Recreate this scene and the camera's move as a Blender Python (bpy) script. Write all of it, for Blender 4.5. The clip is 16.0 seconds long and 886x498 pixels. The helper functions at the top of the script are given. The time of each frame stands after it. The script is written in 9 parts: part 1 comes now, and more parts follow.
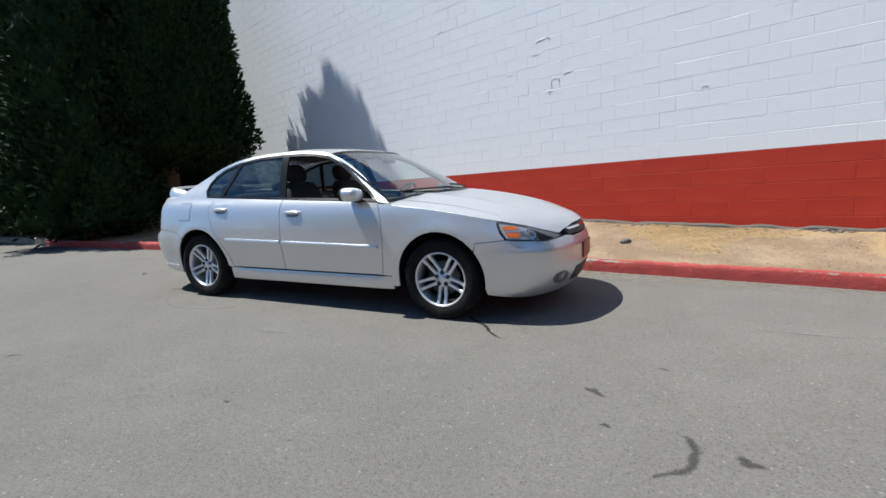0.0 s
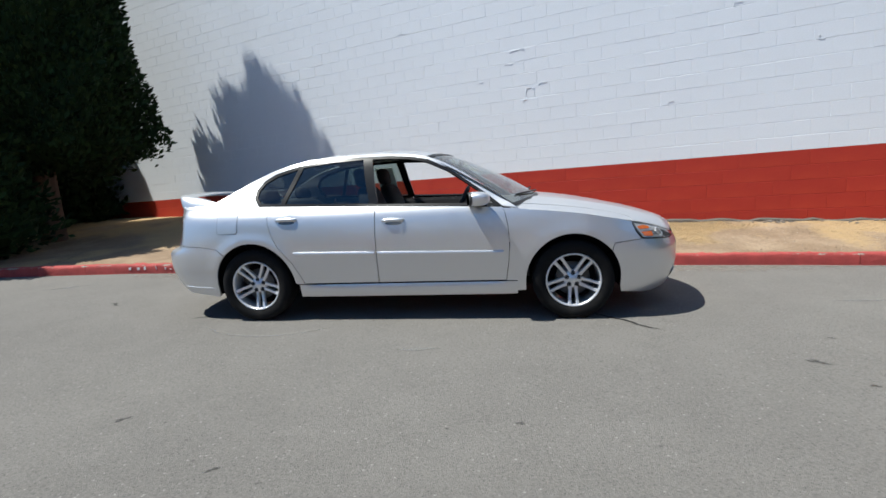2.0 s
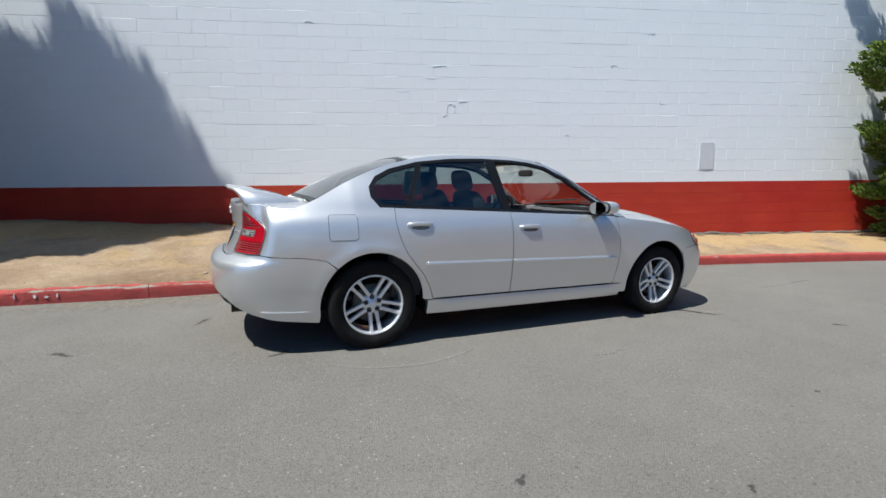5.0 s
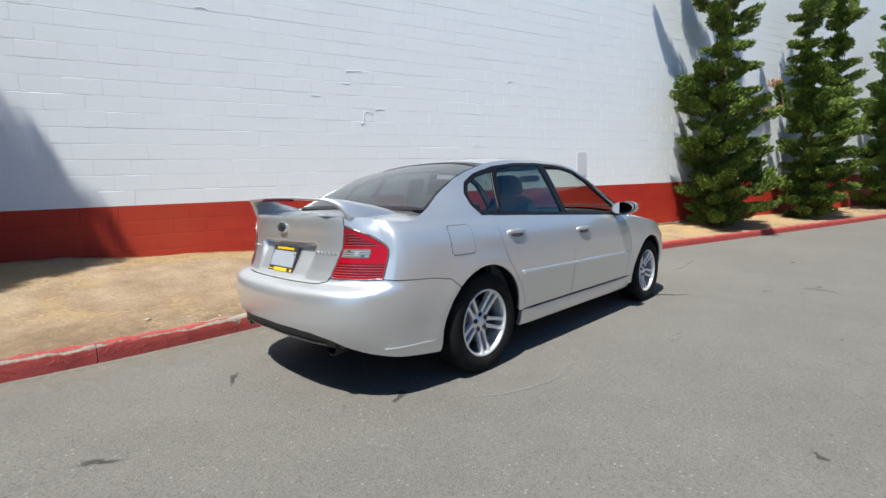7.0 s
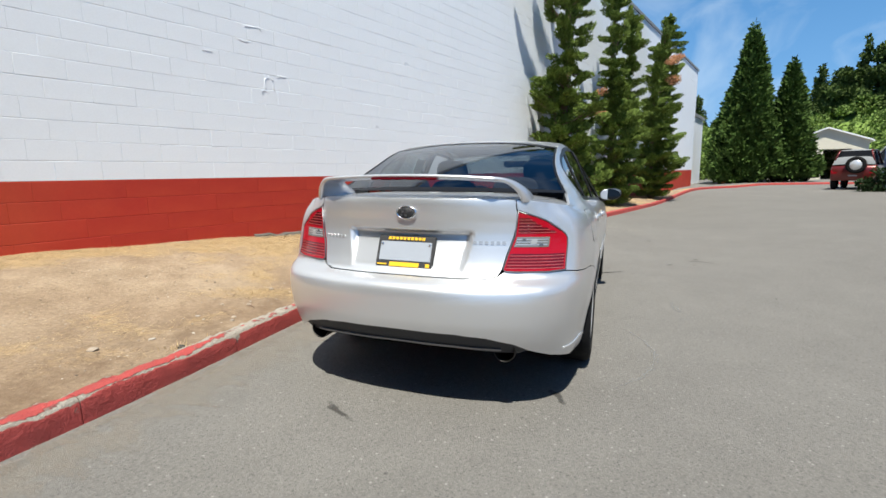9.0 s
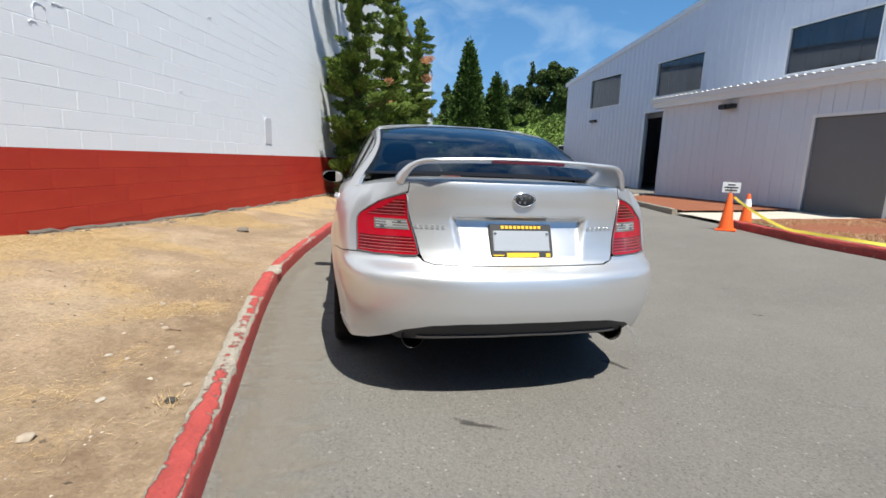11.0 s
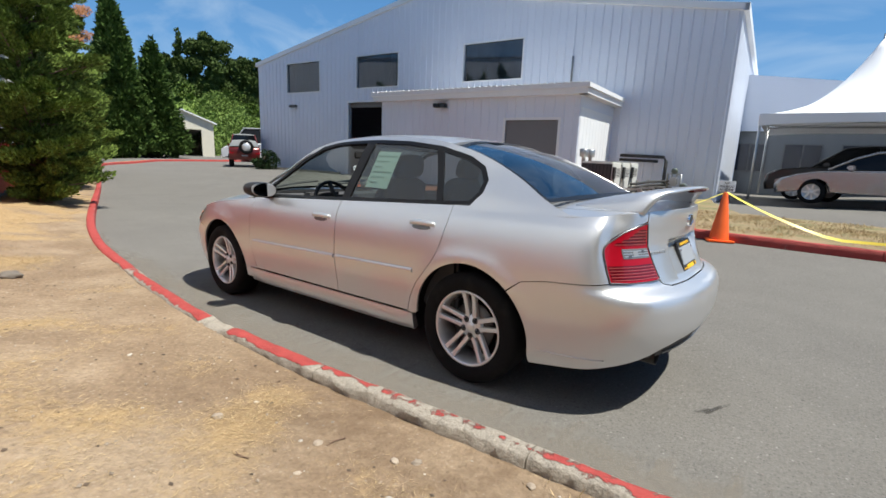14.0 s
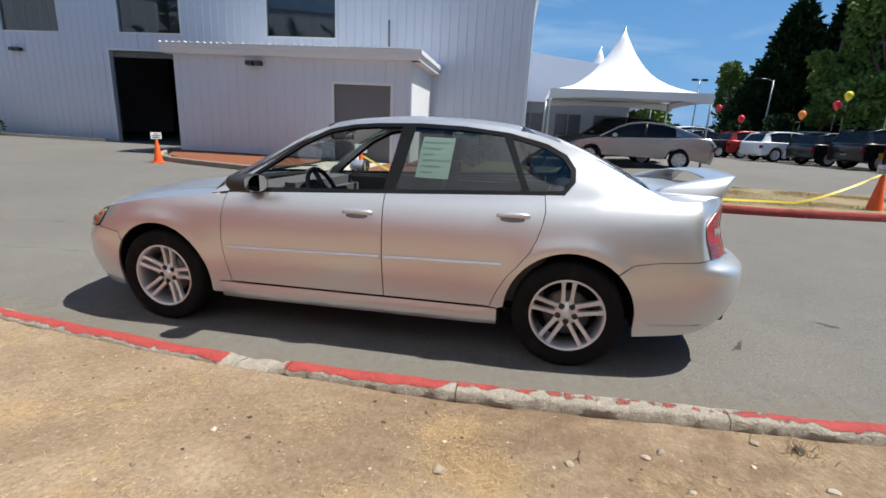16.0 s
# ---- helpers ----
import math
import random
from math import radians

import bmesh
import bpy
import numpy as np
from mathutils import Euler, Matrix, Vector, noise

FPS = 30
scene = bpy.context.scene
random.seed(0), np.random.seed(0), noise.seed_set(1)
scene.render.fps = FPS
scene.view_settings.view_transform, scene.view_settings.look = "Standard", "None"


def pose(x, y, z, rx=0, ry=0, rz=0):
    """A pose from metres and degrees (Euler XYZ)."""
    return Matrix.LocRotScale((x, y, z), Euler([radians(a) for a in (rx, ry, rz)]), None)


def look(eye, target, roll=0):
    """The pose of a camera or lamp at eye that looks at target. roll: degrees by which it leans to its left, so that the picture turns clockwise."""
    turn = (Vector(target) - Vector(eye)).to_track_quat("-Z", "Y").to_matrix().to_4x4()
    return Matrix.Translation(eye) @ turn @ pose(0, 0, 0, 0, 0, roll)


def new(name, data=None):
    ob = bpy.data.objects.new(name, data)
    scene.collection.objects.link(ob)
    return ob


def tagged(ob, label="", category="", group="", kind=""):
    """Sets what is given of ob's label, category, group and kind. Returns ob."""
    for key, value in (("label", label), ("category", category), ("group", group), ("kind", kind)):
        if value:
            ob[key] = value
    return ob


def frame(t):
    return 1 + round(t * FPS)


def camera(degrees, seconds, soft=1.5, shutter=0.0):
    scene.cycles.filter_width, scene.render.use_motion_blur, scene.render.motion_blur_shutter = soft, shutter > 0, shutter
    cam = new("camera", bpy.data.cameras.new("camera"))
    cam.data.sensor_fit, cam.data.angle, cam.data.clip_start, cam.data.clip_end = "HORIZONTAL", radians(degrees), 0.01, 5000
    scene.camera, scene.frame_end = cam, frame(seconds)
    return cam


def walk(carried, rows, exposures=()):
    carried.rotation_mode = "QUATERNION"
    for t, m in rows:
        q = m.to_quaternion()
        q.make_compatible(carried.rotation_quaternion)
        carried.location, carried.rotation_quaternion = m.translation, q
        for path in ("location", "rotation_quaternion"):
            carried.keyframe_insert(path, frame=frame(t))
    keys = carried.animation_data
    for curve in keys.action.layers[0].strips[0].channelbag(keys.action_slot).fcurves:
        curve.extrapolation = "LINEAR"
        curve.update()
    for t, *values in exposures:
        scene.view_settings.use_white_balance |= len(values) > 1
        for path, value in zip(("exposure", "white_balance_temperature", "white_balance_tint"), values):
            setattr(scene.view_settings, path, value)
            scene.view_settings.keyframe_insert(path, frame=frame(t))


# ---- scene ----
cam = camera(86.8, 16.0, soft=1.6)
PATH = [
    (0, 2.94, -3.984, 0.978, 82.38, 3.66, 25.87),
    (0.5, 2.451, -4.197, 1.004, 80.27, 5.89, 21.66),
    (1, 1.946, -4.37, 1.03, 81.11, 5.58, 18.18),
    (1.5, 1.417, -4.508, 1.07, 80.07, 5.48, 11.92),
    (2, 0.887, -4.541, 1.114, 81.75, 4.29, 7.97),
    (2.5, 0.359, -4.584, 1.144, 82.58, 4.48, 1.49),
    (3, -0.159, -4.525, 1.162, 81.88, 3.04, -2.48),
    (3.5, -0.694, -4.476, 1.175, 83.04, 2.8, -7.89),
    (4, -1.208, -4.353, 1.162, 82.7, 3.03, -12.12),
    (4.2, -1.402, -4.285, 1.188, 82.14, 1.85, -13.57),
    (6.3, -3.14, -3.161, 1.131, 82.09, 2.74, -38.62),
    (6.5, -3.261, -3.009, 1.155, 81.86, 2.33, -39.51),
    (7, -3.568, -2.672, 1.166, 83.12, 2.48, -46.19),
    (7.5, -3.81, -2.257, 1.156, 82.44, 2.72, -51.47),
    (8, -4.007, -1.813, 1.161, 83.71, 1.75, -57.44),
    (8.2, -4.102, -1.644, 1.168, 82.91, 1.99, -60.97),
    (10.3, -4.325, 0.219, 1.186, 80.1, -2.02, -87.44),
    (10.5, -4.306, 0.4, 1.18, 79.67, -1.95, -92.73),
    (11, -4.222, 0.798, 1.162, 79.36, -1.7, -101.89),
    (11.5, -4.062, 1.184, 1.167, 78.39, -2.64, -107.64),
    (12, -3.921, 1.61, 1.223, 80.66, -0.36, -117.77),
    (12.5, -3.68, 1.967, 1.206, 80.69, -1.67, -122.37),
    (13, -3.389, 2.293, 1.242, 80.62, -3.03, -128.35),
    (13.5, -3.099, 2.624, 1.284, 80.15, -2.85, -136.75),
    (14, -2.722, 2.868, 1.299, 78.61, -2.27, -141.64),
    (14.5, -2.354, 3.071, 1.319, 78.77, -2.75, -149.23),
    (15, -1.936, 3.223, 1.348, 77.37, -2.01, -156.0),
    (15.5, -1.533, 3.283, 1.351, 76.04, -3.56, -160.64),
    (16, -1.109, 3.429, 1.368, 75.35, -2.81, -167.92),
]
walk(cam, [(t, pose(x, y, z, rx, ry, rz)) for t, x, y, z, rx, ry, rz in PATH],
     exposures=[(0, 0.50, 6200, 7), (4, 0.50, 6200, 6), (6.4, 0.53, 6400, 6), (7, 0.61, 6420, 6), (8, 0.70, 6450, 6), (10.5, 0.68, 6550, 7), (12, 0.61, 6450, 7), (14, 0.54, 6480, 7), (16, 0.49, 6430, 8)])

# ---- world, sun ----
SUN = Vector((-0.46, -0.118, 1.0)).normalized()
world = bpy.data.worlds.new("world")
scene.world = world
world.use_nodes = True
wn = world.node_tree
sky = wn.nodes.new("ShaderNodeTexSky")
sky.sky_type = "NISHITA"
sky.sun_disc = False
sky.sun_elevation = math.asin(SUN.z)
sky.sun_rotation = math.atan2(SUN.x, SUN.y)
sky.altitude = 20
sky.air_density, sky.dust_density, sky.ozone_density = 1.0, 0.3, 2.2
bg = wn.nodes["Background"]
bg.inputs["Strength"].default_value = 0.068
tone = wn.nodes.new("ShaderNodeHueSaturation")
tone.inputs["Saturation"].default_value = 1.36
wn.links.new(sky.outputs[0], tone.inputs["Color"])
# thin wisps of high cirrus
coords = wn.nodes.new("ShaderNodeTexCoord")
spread = wn.nodes.new("ShaderNodeMapping")
spread.inputs["Scale"].default_value = (1.6, 5.0, 7.0)
spread.inputs["Rotation"].default_value = (0.3, 0.2, 0.7)
wisp = wn.nodes.new("ShaderNodeTexNoise")
wisp.inputs["Scale"].default_value = 1.7
wisp.inputs["Detail"].default_value = 9.0
wisp.inputs["Distortion"].default_value = 0.7
thin = wn.nodes.new("ShaderNodeMapRange")
thin.inputs["From Min"].default_value, thin.inputs["From Max"].default_value = 0.48, 0.80
thin.inputs["To Min"].default_value, thin.inputs["To Max"].default_value = 0.0, 0.35
veil = wn.nodes.new("ShaderNodeMix")
veil.data_type = "RGBA"
veil.inputs[7].default_value = (8.0, 9.0, 10.0, 1.0)
wn.links.new(coords.outputs["Generated"], spread.inputs["Vector"])
wn.links.new(spread.outputs[0], wisp.inputs["Vector"])
wn.links.new(wisp.outputs[0], thin.inputs["Value"])
wn.links.new(thin.outputs[0], veil.inputs[0])
# summer haze towards the horizon
part_z = wn.nodes.new("ShaderNodeSeparateXYZ")
low = wn.nodes.new("ShaderNodeMapRange")
low.inputs["From Min"].default_value, low.inputs["From Max"].default_value = 0.02, 0.62
low.inputs["To Min"].default_value, low.inputs["To Max"].default_value = 0.85, 0.0
haze = wn.nodes.new("ShaderNodeMix")
haze.data_type = "RGBA"
haze.inputs[7].default_value = (1.7, 4.0, 8.0, 1.0)
wn.links.new(coords.outputs["Generated"], part_z.inputs[0])
wn.links.new(part_z.outputs["Z"], low.inputs["Value"])
wn.links.new(low.outputs[0], haze.inputs[0])
wn.links.new(tone.outputs[0], haze.inputs[6])
wn.links.new(haze.outputs[2], veil.inputs[6])
wn.links.new(veil.outputs[2], bg.inputs[0])
sun = new("sun", bpy.data.lights.new("sun", "SUN"))
sun.data.energy, sun.data.angle, sun.data.color = 5.0, radians(0.55), (1.0, 0.957, 0.875)
sun.matrix_world = look(SUN * 60, (0, 0, 0))
scene.view_settings.exposure = 0.35

# ---- materials ----
def mat(name, base, rough=0.7, metal=0.0, var=0.12, scale=3.0, fine=0.08, fine_scale=60.0, bump=0.0, bump_scale=120.0,
        dist=0.003, island=0.0, coat=0.0, spec=0.5, second=None, second_at=0.6, second_scale=4.0, second_soft=0.08, obj_random=0.0,
        stretch=(1, 1, 1), second_rough=None):
    """A surface with broad stains, fine grain, an optional second colour in patches, and fine relief."""
    m = bpy.data.materials.new(name)
    m.use_nodes = True
    nt = m.node_tree
    N, L = nt.nodes, nt.links
    p = N["Principled BSDF"]
    p.inputs["Roughness"].default_value = rough
    p.inputs["Metallic"].default_value = metal
    p.inputs["Coat Weight"].default_value = coat
    p.inputs["Coat Roughness"].default_value = 0.04
    p.inputs["Specular IOR Level"].default_value = spec
    tc = N.new("ShaderNodeTexCoord")
    mp = N.new("ShaderNodeMapping")
    mp.inputs["Scale"].default_value = stretch
    L.new(tc.outputs["Object"], mp.inputs["Vector"])

    def noise_node(s, detail=4.0, rough_=0.6):
        n = N.new("ShaderNodeTexNoise")
        n.inputs["Scale"].default_value = s
        n.inputs["Detail"].default_value = detail
        n.inputs["Roughness"].default_value = rough_
        L.new(mp.outputs[0], n.inputs["Vector"])
        return n.outputs["Fac"]

    def math_node(op, x, y):
        n = N.new("ShaderNodeMath")
        n.operation = op
        for i, v in enumerate((x, y)):
            if isinstance(v, (int, float)):
                n.inputs[i].default_value = v
            else:
                L.new(v, n.inputs[i])
        return n.outputs[0]

    colour = N.new("ShaderNodeRGB")
    colour.outputs[0].default_value = (*base, 1)
    out = colour.outputs[0]
    if second:
        ramp = N.new("ShaderNodeMapRange")
        ramp.inputs["From Min"].default_value = second_at - second_soft
        ramp.inputs["From Max"].default_value = second_at + second_soft
        L.new(noise_node(second_scale, 6.0, 0.65), ramp.inputs["Value"])
        mix = N.new("ShaderNodeMix")
        mix.data_type = "RGBA"
        L.new(ramp.outputs[0], mix.inputs[0])
        L.new(out, mix.inputs[6])
        mix.inputs[7].default_value = (*second, 1)
        out = mix.outputs[2]
        if second_rough is not None:
            mr = N.new("ShaderNodeMapRange")
            mr.inputs["To Min"].default_value = rough
            mr.inputs["To Max"].default_value = second_rough
            L.new(ramp.outputs[0], mr.inputs["Value"])
            L.new(mr.outputs[0], p.inputs["Roughness"])
    value = 1.0
    if var:
        value = math_node("MULTIPLY_ADD", noise_node(scale), 2 * var)
        value.node.inputs[2].default_value = 1 - var
    if fine:
        f = math_node("MULTIPLY_ADD", noise_node(fine_scale, 3.0), 2 * fine)
        f.node.inputs[2].default_value = 1 - fine
        value = math_node("MULTIPLY", value, f)
    if island:
        g = N.new("ShaderNodeNewGeometry")
        f = math_node("MULTIPLY_ADD", g.outputs["Random Per Island"], 2 * island)
        f.node.inputs[2].default_value = 1 - island
        value = math_node("MULTIPLY", value, f)
    if obj_random:
        g = N.new("ShaderNodeObjectInfo")
        f = math_node("MULTIPLY_ADD", g.outputs["Random"], 2 * obj_random)
        f.node.inputs[2].default_value = 1 - obj_random
        value = math_node("MULTIPLY", value, f)
    if not isinstance(value, float):
        h = N.new("ShaderNodeHueSaturation")
        L.new(value, h.inputs["Value"])
        L.new(out, h.inputs["Color"])
        out = h.outputs[0]
    L.new(out, p.inputs["Base Color"])
    if bump:
        b = N.new("ShaderNodeBump")
        b.inputs["Strength"].default_value = bump
        b.inputs["Distance"].default_value = dist
        L.new(noise_node(bump_scale, 5.0, 0.65), b.inputs["Height"])
        L.new(b.outputs[0], p.inputs["Normal"])
    return m


ASPHALT = mat("asphalt", (0.146, 0.1375, 0.127), 0.9, var=0.12, scale=2.6, fine=0.45, fine_scale=75, bump=0.7, bump_scale=120, dist=0.010, spec=0.25,
              second=(0.172, 0.163, 0.149), second_at=0.5, second_scale=0.4, second_soft=0.2)
DIRT = mat("dirt", (0.245, 0.175, 0.117), 0.95, var=0.22, scale=2.2, fine=0.42, fine_scale=38, bump=0.8, bump_scale=45, dist=0.016,
           second=(0.315, 0.238, 0.164), second_at=0.53, second_scale=1.1, second_soft=0.10, spec=0.12)
CONCRETE = mat("concrete", (0.46, 0.42, 0.36), 0.9, var=0.15, scale=3, fine=0.2, fine_scale=90, bump=0.5, bump_scale=80, dist=0.004)
WHITE_BLOCK = mat("white painted block", (0.75, 0.782, 0.825), 0.6, var=0.04, scale=1.2, fine=0.05, fine_scale=60, bump=0.35, bump_scale=90, dist=0.003)
RED_BLOCK = mat("red painted block", (0.37, 0.026, 0.020), 0.6, var=0.2, spec=0.22, obj_random=0.03, second=(0.44, 0.058, 0.028), second_at=0.55, second_scale=0.6, second_soft=0.25, scale=1.5, fine=0.1, fine_scale=60, bump=0.35, bump_scale=90, dist=0.003)
RED_PLATE = mat("red enamel plate", (0.30, 0.02, 0.02), 0.4, var=0.1, scale=20)
SILVER = mat("silver paint", (0.69, 0.70, 0.72), 0.36, metal=0.76, var=0.0, fine=0.05, fine_scale=900, coat=0.6)
SILVER.node_tree.nodes["Principled BSDF"].inputs["Coat Roughness"].default_value = 0.05
METAL_WHITE = mat("white metal siding", (0.65, 0.69, 0.775), 0.5, var=0.05, scale=0.6, fine=0.03, fine_scale=40)
# near-black in place of deep shade: wheel wells and backs, underbody, the hall's room
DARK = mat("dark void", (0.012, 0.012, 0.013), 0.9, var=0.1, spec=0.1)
LEAF = mat("juniper foliage", (0.112, 0.160, 0.032), 0.75, var=0.4, scale=1.6, fine=0.2, fine_scale=9, island=0.5, spec=0.15)
BARK = mat("bark", (0.16, 0.10, 0.07), 0.9, var=0.25, scale=5, fine=0.3, fine_scale=50, bump=0.8, bump_scale=30, dist=0.01)


def speckle(m, scale, lo, hi, colour, amount, rare=0.72):
    """Adds small light stones to a surface."""
    N, L = m.node_tree.nodes, m.node_tree.links
    p = N["Principled BSDF"]
    src = p.inputs["Base Color"].links[0].from_socket
    tc = N.new("ShaderNodeTexCoord")
    v = N.new("ShaderNodeTexVoronoi")
    v.inputs["Scale"].default_value = scale
    L.new(tc.outputs["Object"], v.inputs["Vector"])
    r = N.new("ShaderNodeMapRange")
    r.inputs["From Min"].default_value, r.inputs["From Max"].default_value = lo, hi
    r.inputs["To Min"].default_value, r.inputs["To Max"].default_value = amount, 0.0
    L.new(v.outputs["Distance"], r.inputs["Value"])
    sep = N.new("ShaderNodeSeparateColor")
    L.new(v.outputs["Color"], sep.inputs[0])
    g = N.new("ShaderNodeMath")
    g.operation = "GREATER_THAN"
    g.inputs[1].default_value = rare
    L.new(sep.outputs[0], g.inputs[0])
    mul = N.new("ShaderNodeMath")
    mul.operation = "MULTIPLY"
    L.new(r.outputs[0], mul.inputs[0])
    L.new(g.outputs[0], mul.inputs[1])
    mix = N.new("ShaderNodeMix")
    mix.data_type = "RGBA"
    L.new(mul.outputs[0], mix.inputs[0])
    L.new(src, mix.inputs[6])
    mix.inputs[7].default_value = (*colour, 1)
    L.new(mix.outputs[2], p.inputs["Base Color"])


speckle(ASPHALT, 120, 0.15, 0.42, (0.25, 0.24, 0.22), 0.55)
speckle(ASPHALT, 70, 0.10, 0.42, (0.055, 0.053, 0.05), 0.65, 0.72)
speckle(ASPHALT, 34, 0.05, 0.24, (0.40, 0.385, 0.36), 0.62, 0.82)
speckle(ASPHALT, 21, 0.02, 0.16, (0.44, 0.425, 0.39), 0.6, 0.94)
speckle(ASPHALT, 13, 0.04, 0.15, (0.05, 0.048, 0.045), 0.7, 0.93)
speckle(DIRT, 45, 0.15, 0.32, (0.42, 0.35, 0.27), 0.5)
speckle(DIRT, 60, 0.10, 0.45, (0.42, 0.325, 0.19), 0.42, 0.6)
speckle(DIRT, 26, 0.08, 0.30, (0.13, 0.095, 0.065), 0.5, 0.8)


def straw_layer(m):
    """Lays matted straw over the dirt where the verge's straw attribute is high, frayed at its rim."""
    N, L = m.node_tree.nodes, m.node_tree.links
    p = N["Principled BSDF"]
    src = p.inputs["Base Color"].links[0].from_socket
    tc = N.new("ShaderNodeTexCoord")

    def noise_out(scale, detail, rough_):
        n = N.new("ShaderNodeTexNoise")
        n.inputs["Scale"].default_value, n.inputs["Detail"].default_value, n.inputs["Roughness"].default_value = scale, detail, rough_
        L.new(tc.outputs["Object"], n.inputs["Vector"])
        return n.outputs["Fac"]
    at = N.new("ShaderNodeAttribute")
    at.attribute_name = "straw"
    add = N.new("ShaderNodeMath")
    add.operation = "MULTIPLY_ADD"
    add.inputs[1].default_value = 1.7
    L.new(noise_out(14.0, 8.0, 0.72), add.inputs[0])
    L.new(at.outputs["Fac"], add.inputs[2])
    r = N.new("ShaderNodeMapRange")
    r.inputs["From Min"].default_value, r.inputs["From Max"].default_value = 1.12, 1.62
    r.inputs["To Max"].default_value = 0.92
    L.new(add.outputs[0], r.inputs["Value"])
    tone_ = N.new("ShaderNodeMix")
    tone_.data_type = "RGBA"
    tone_.inputs[6].default_value = (0.25, 0.165, 0.083, 1)
    tone_.inputs[7].default_value = (0.53, 0.385, 0.21, 1)
    L.new(noise_out(60.0, 5.0, 0.7), tone_.inputs[0])
    mix = N.new("ShaderNodeMix")
    mix.data_type = "RGBA"
    L.new(r.outputs[0], mix.inputs[0])
    L.new(src, mix.inputs[6])
    L.new(tone_.outputs[2], mix.inputs[7])
    L.new(mix.outputs[2], p.inputs["Base Color"])


straw_layer(DIRT)


def trodden(m):
    """Browner, freshly trodden soil where the verge's tread attribute is high."""
    N, L = m.node_tree.nodes, m.node_tree.links
    p = N["Principled BSDF"]
    src = p.inputs["Base Color"].links[0].from_socket
    at = N.new("ShaderNodeAttribute")
    at.attribute_name = "tread"
    n = N.new("ShaderNodeTexNoise")
    n.inputs["Scale"].default_value, n.inputs["Detail"].default_value, n.inputs["Roughness"].default_value = 4.5, 7.0, 0.65
    tc = N.new("ShaderNodeTexCoord")
    L.new(tc.outputs["Object"], n.inputs["Vector"])
    r = N.new("ShaderNodeMapRange")
    r.inputs["From Min"].default_value, r.inputs["From Max"].default_value = 0.32, 0.62
    L.new(n.outputs["Fac"], r.inputs["Value"])
    mul = N.new("ShaderNodeMath")
    mul.operation = "MULTIPLY"
    L.new(r.outputs[0], mul.inputs[0])
    L.new(at.outputs["Fac"], mul.inputs[1])
    mix = N.new("ShaderNodeMix")
    mix.data_type = "RGBA"
    L.new(mul.outputs[0], mix.inputs[0])
    L.new(src, mix.inputs[6])
    mix.inputs[7].default_value = (0.135, 0.088, 0.056, 1)
    L.new(mix.outputs[2], p.inputs["Base Color"])


trodden(DIRT)
STAIN = mat("black lump", (0.04, 0.038, 0.036), 0.8, var=0.2, scale=12)


def worn_layer(name, base, strength, scale=28.0, rough=0.8):
    """A thin soaked-in layer that thins out irregularly towards its rim."""
    m = mat(name, base, rough, var=0.2, scale=12, fine=0.3, fine_scale=120, spec=0.25)
    N, L = m.node_tree.nodes, m.node_tree.links
    at = N.new("ShaderNodeAttribute")
    at.attribute_name = "fade"
    n = N.new("ShaderNodeTexNoise")
    n.inputs["Scale"].default_value = scale
    n.inputs["Detail"].default_value = 5.0
    tc = N.new("ShaderNodeTexCoord")
    L.new(tc.outputs["Object"], n.inputs["Vector"])
    add = N.new("ShaderNodeMath")
    add.operation = "MULTIPLY_ADD"
    add.inputs[1].default_value = 1.5
    L.new(n.outputs["Fac"], add.inputs[0])
    L.new(at.outputs["Fac"], add.inputs[2])
    r = N.new("ShaderNodeMapRange")
    r.inputs["From Min"].default_value, r.inputs["From Max"].default_value = 0.95, 1.5
    r.inputs["To Max"].default_value = strength
    L.new(add.outputs[0], r.inputs["Value"])
    clear = N.new("ShaderNodeBsdfTransparent")
    mx = N.new("ShaderNodeMixShader")
    L.new(r.outputs[0], mx.inputs[0])
    L.new(clear.outputs[0], mx.inputs[1])
    L.new(N["Principled BSDF"].outputs[0], mx.inputs[2])
    L.new(mx.outputs[0], N["Material Output"].inputs[0])
    return m


OIL = worn_layer("soaked-in oil stain", (0.04, 0.038, 0.036), 0.5)
CRACK = worn_layer("open crack in the asphalt", (0.015, 0.015, 0.015), 1.0, 40.0)
SCUFF = worn_layer("pale scuffed asphalt", (0.24, 0.235, 0.225), 0.38, 20.0)
DUST = worn_layer("soil dust blown into the gutter", (0.27, 0.232, 0.185), 0.27, 16.0, 0.95)
BARE_KERB = mat("bare worn kerb concrete", (0.31, 0.262, 0.208), 0.95, var=0.25, scale=9, fine=0.35, fine_scale=110, bump=1.0, bump_scale=50, dist=0.010)


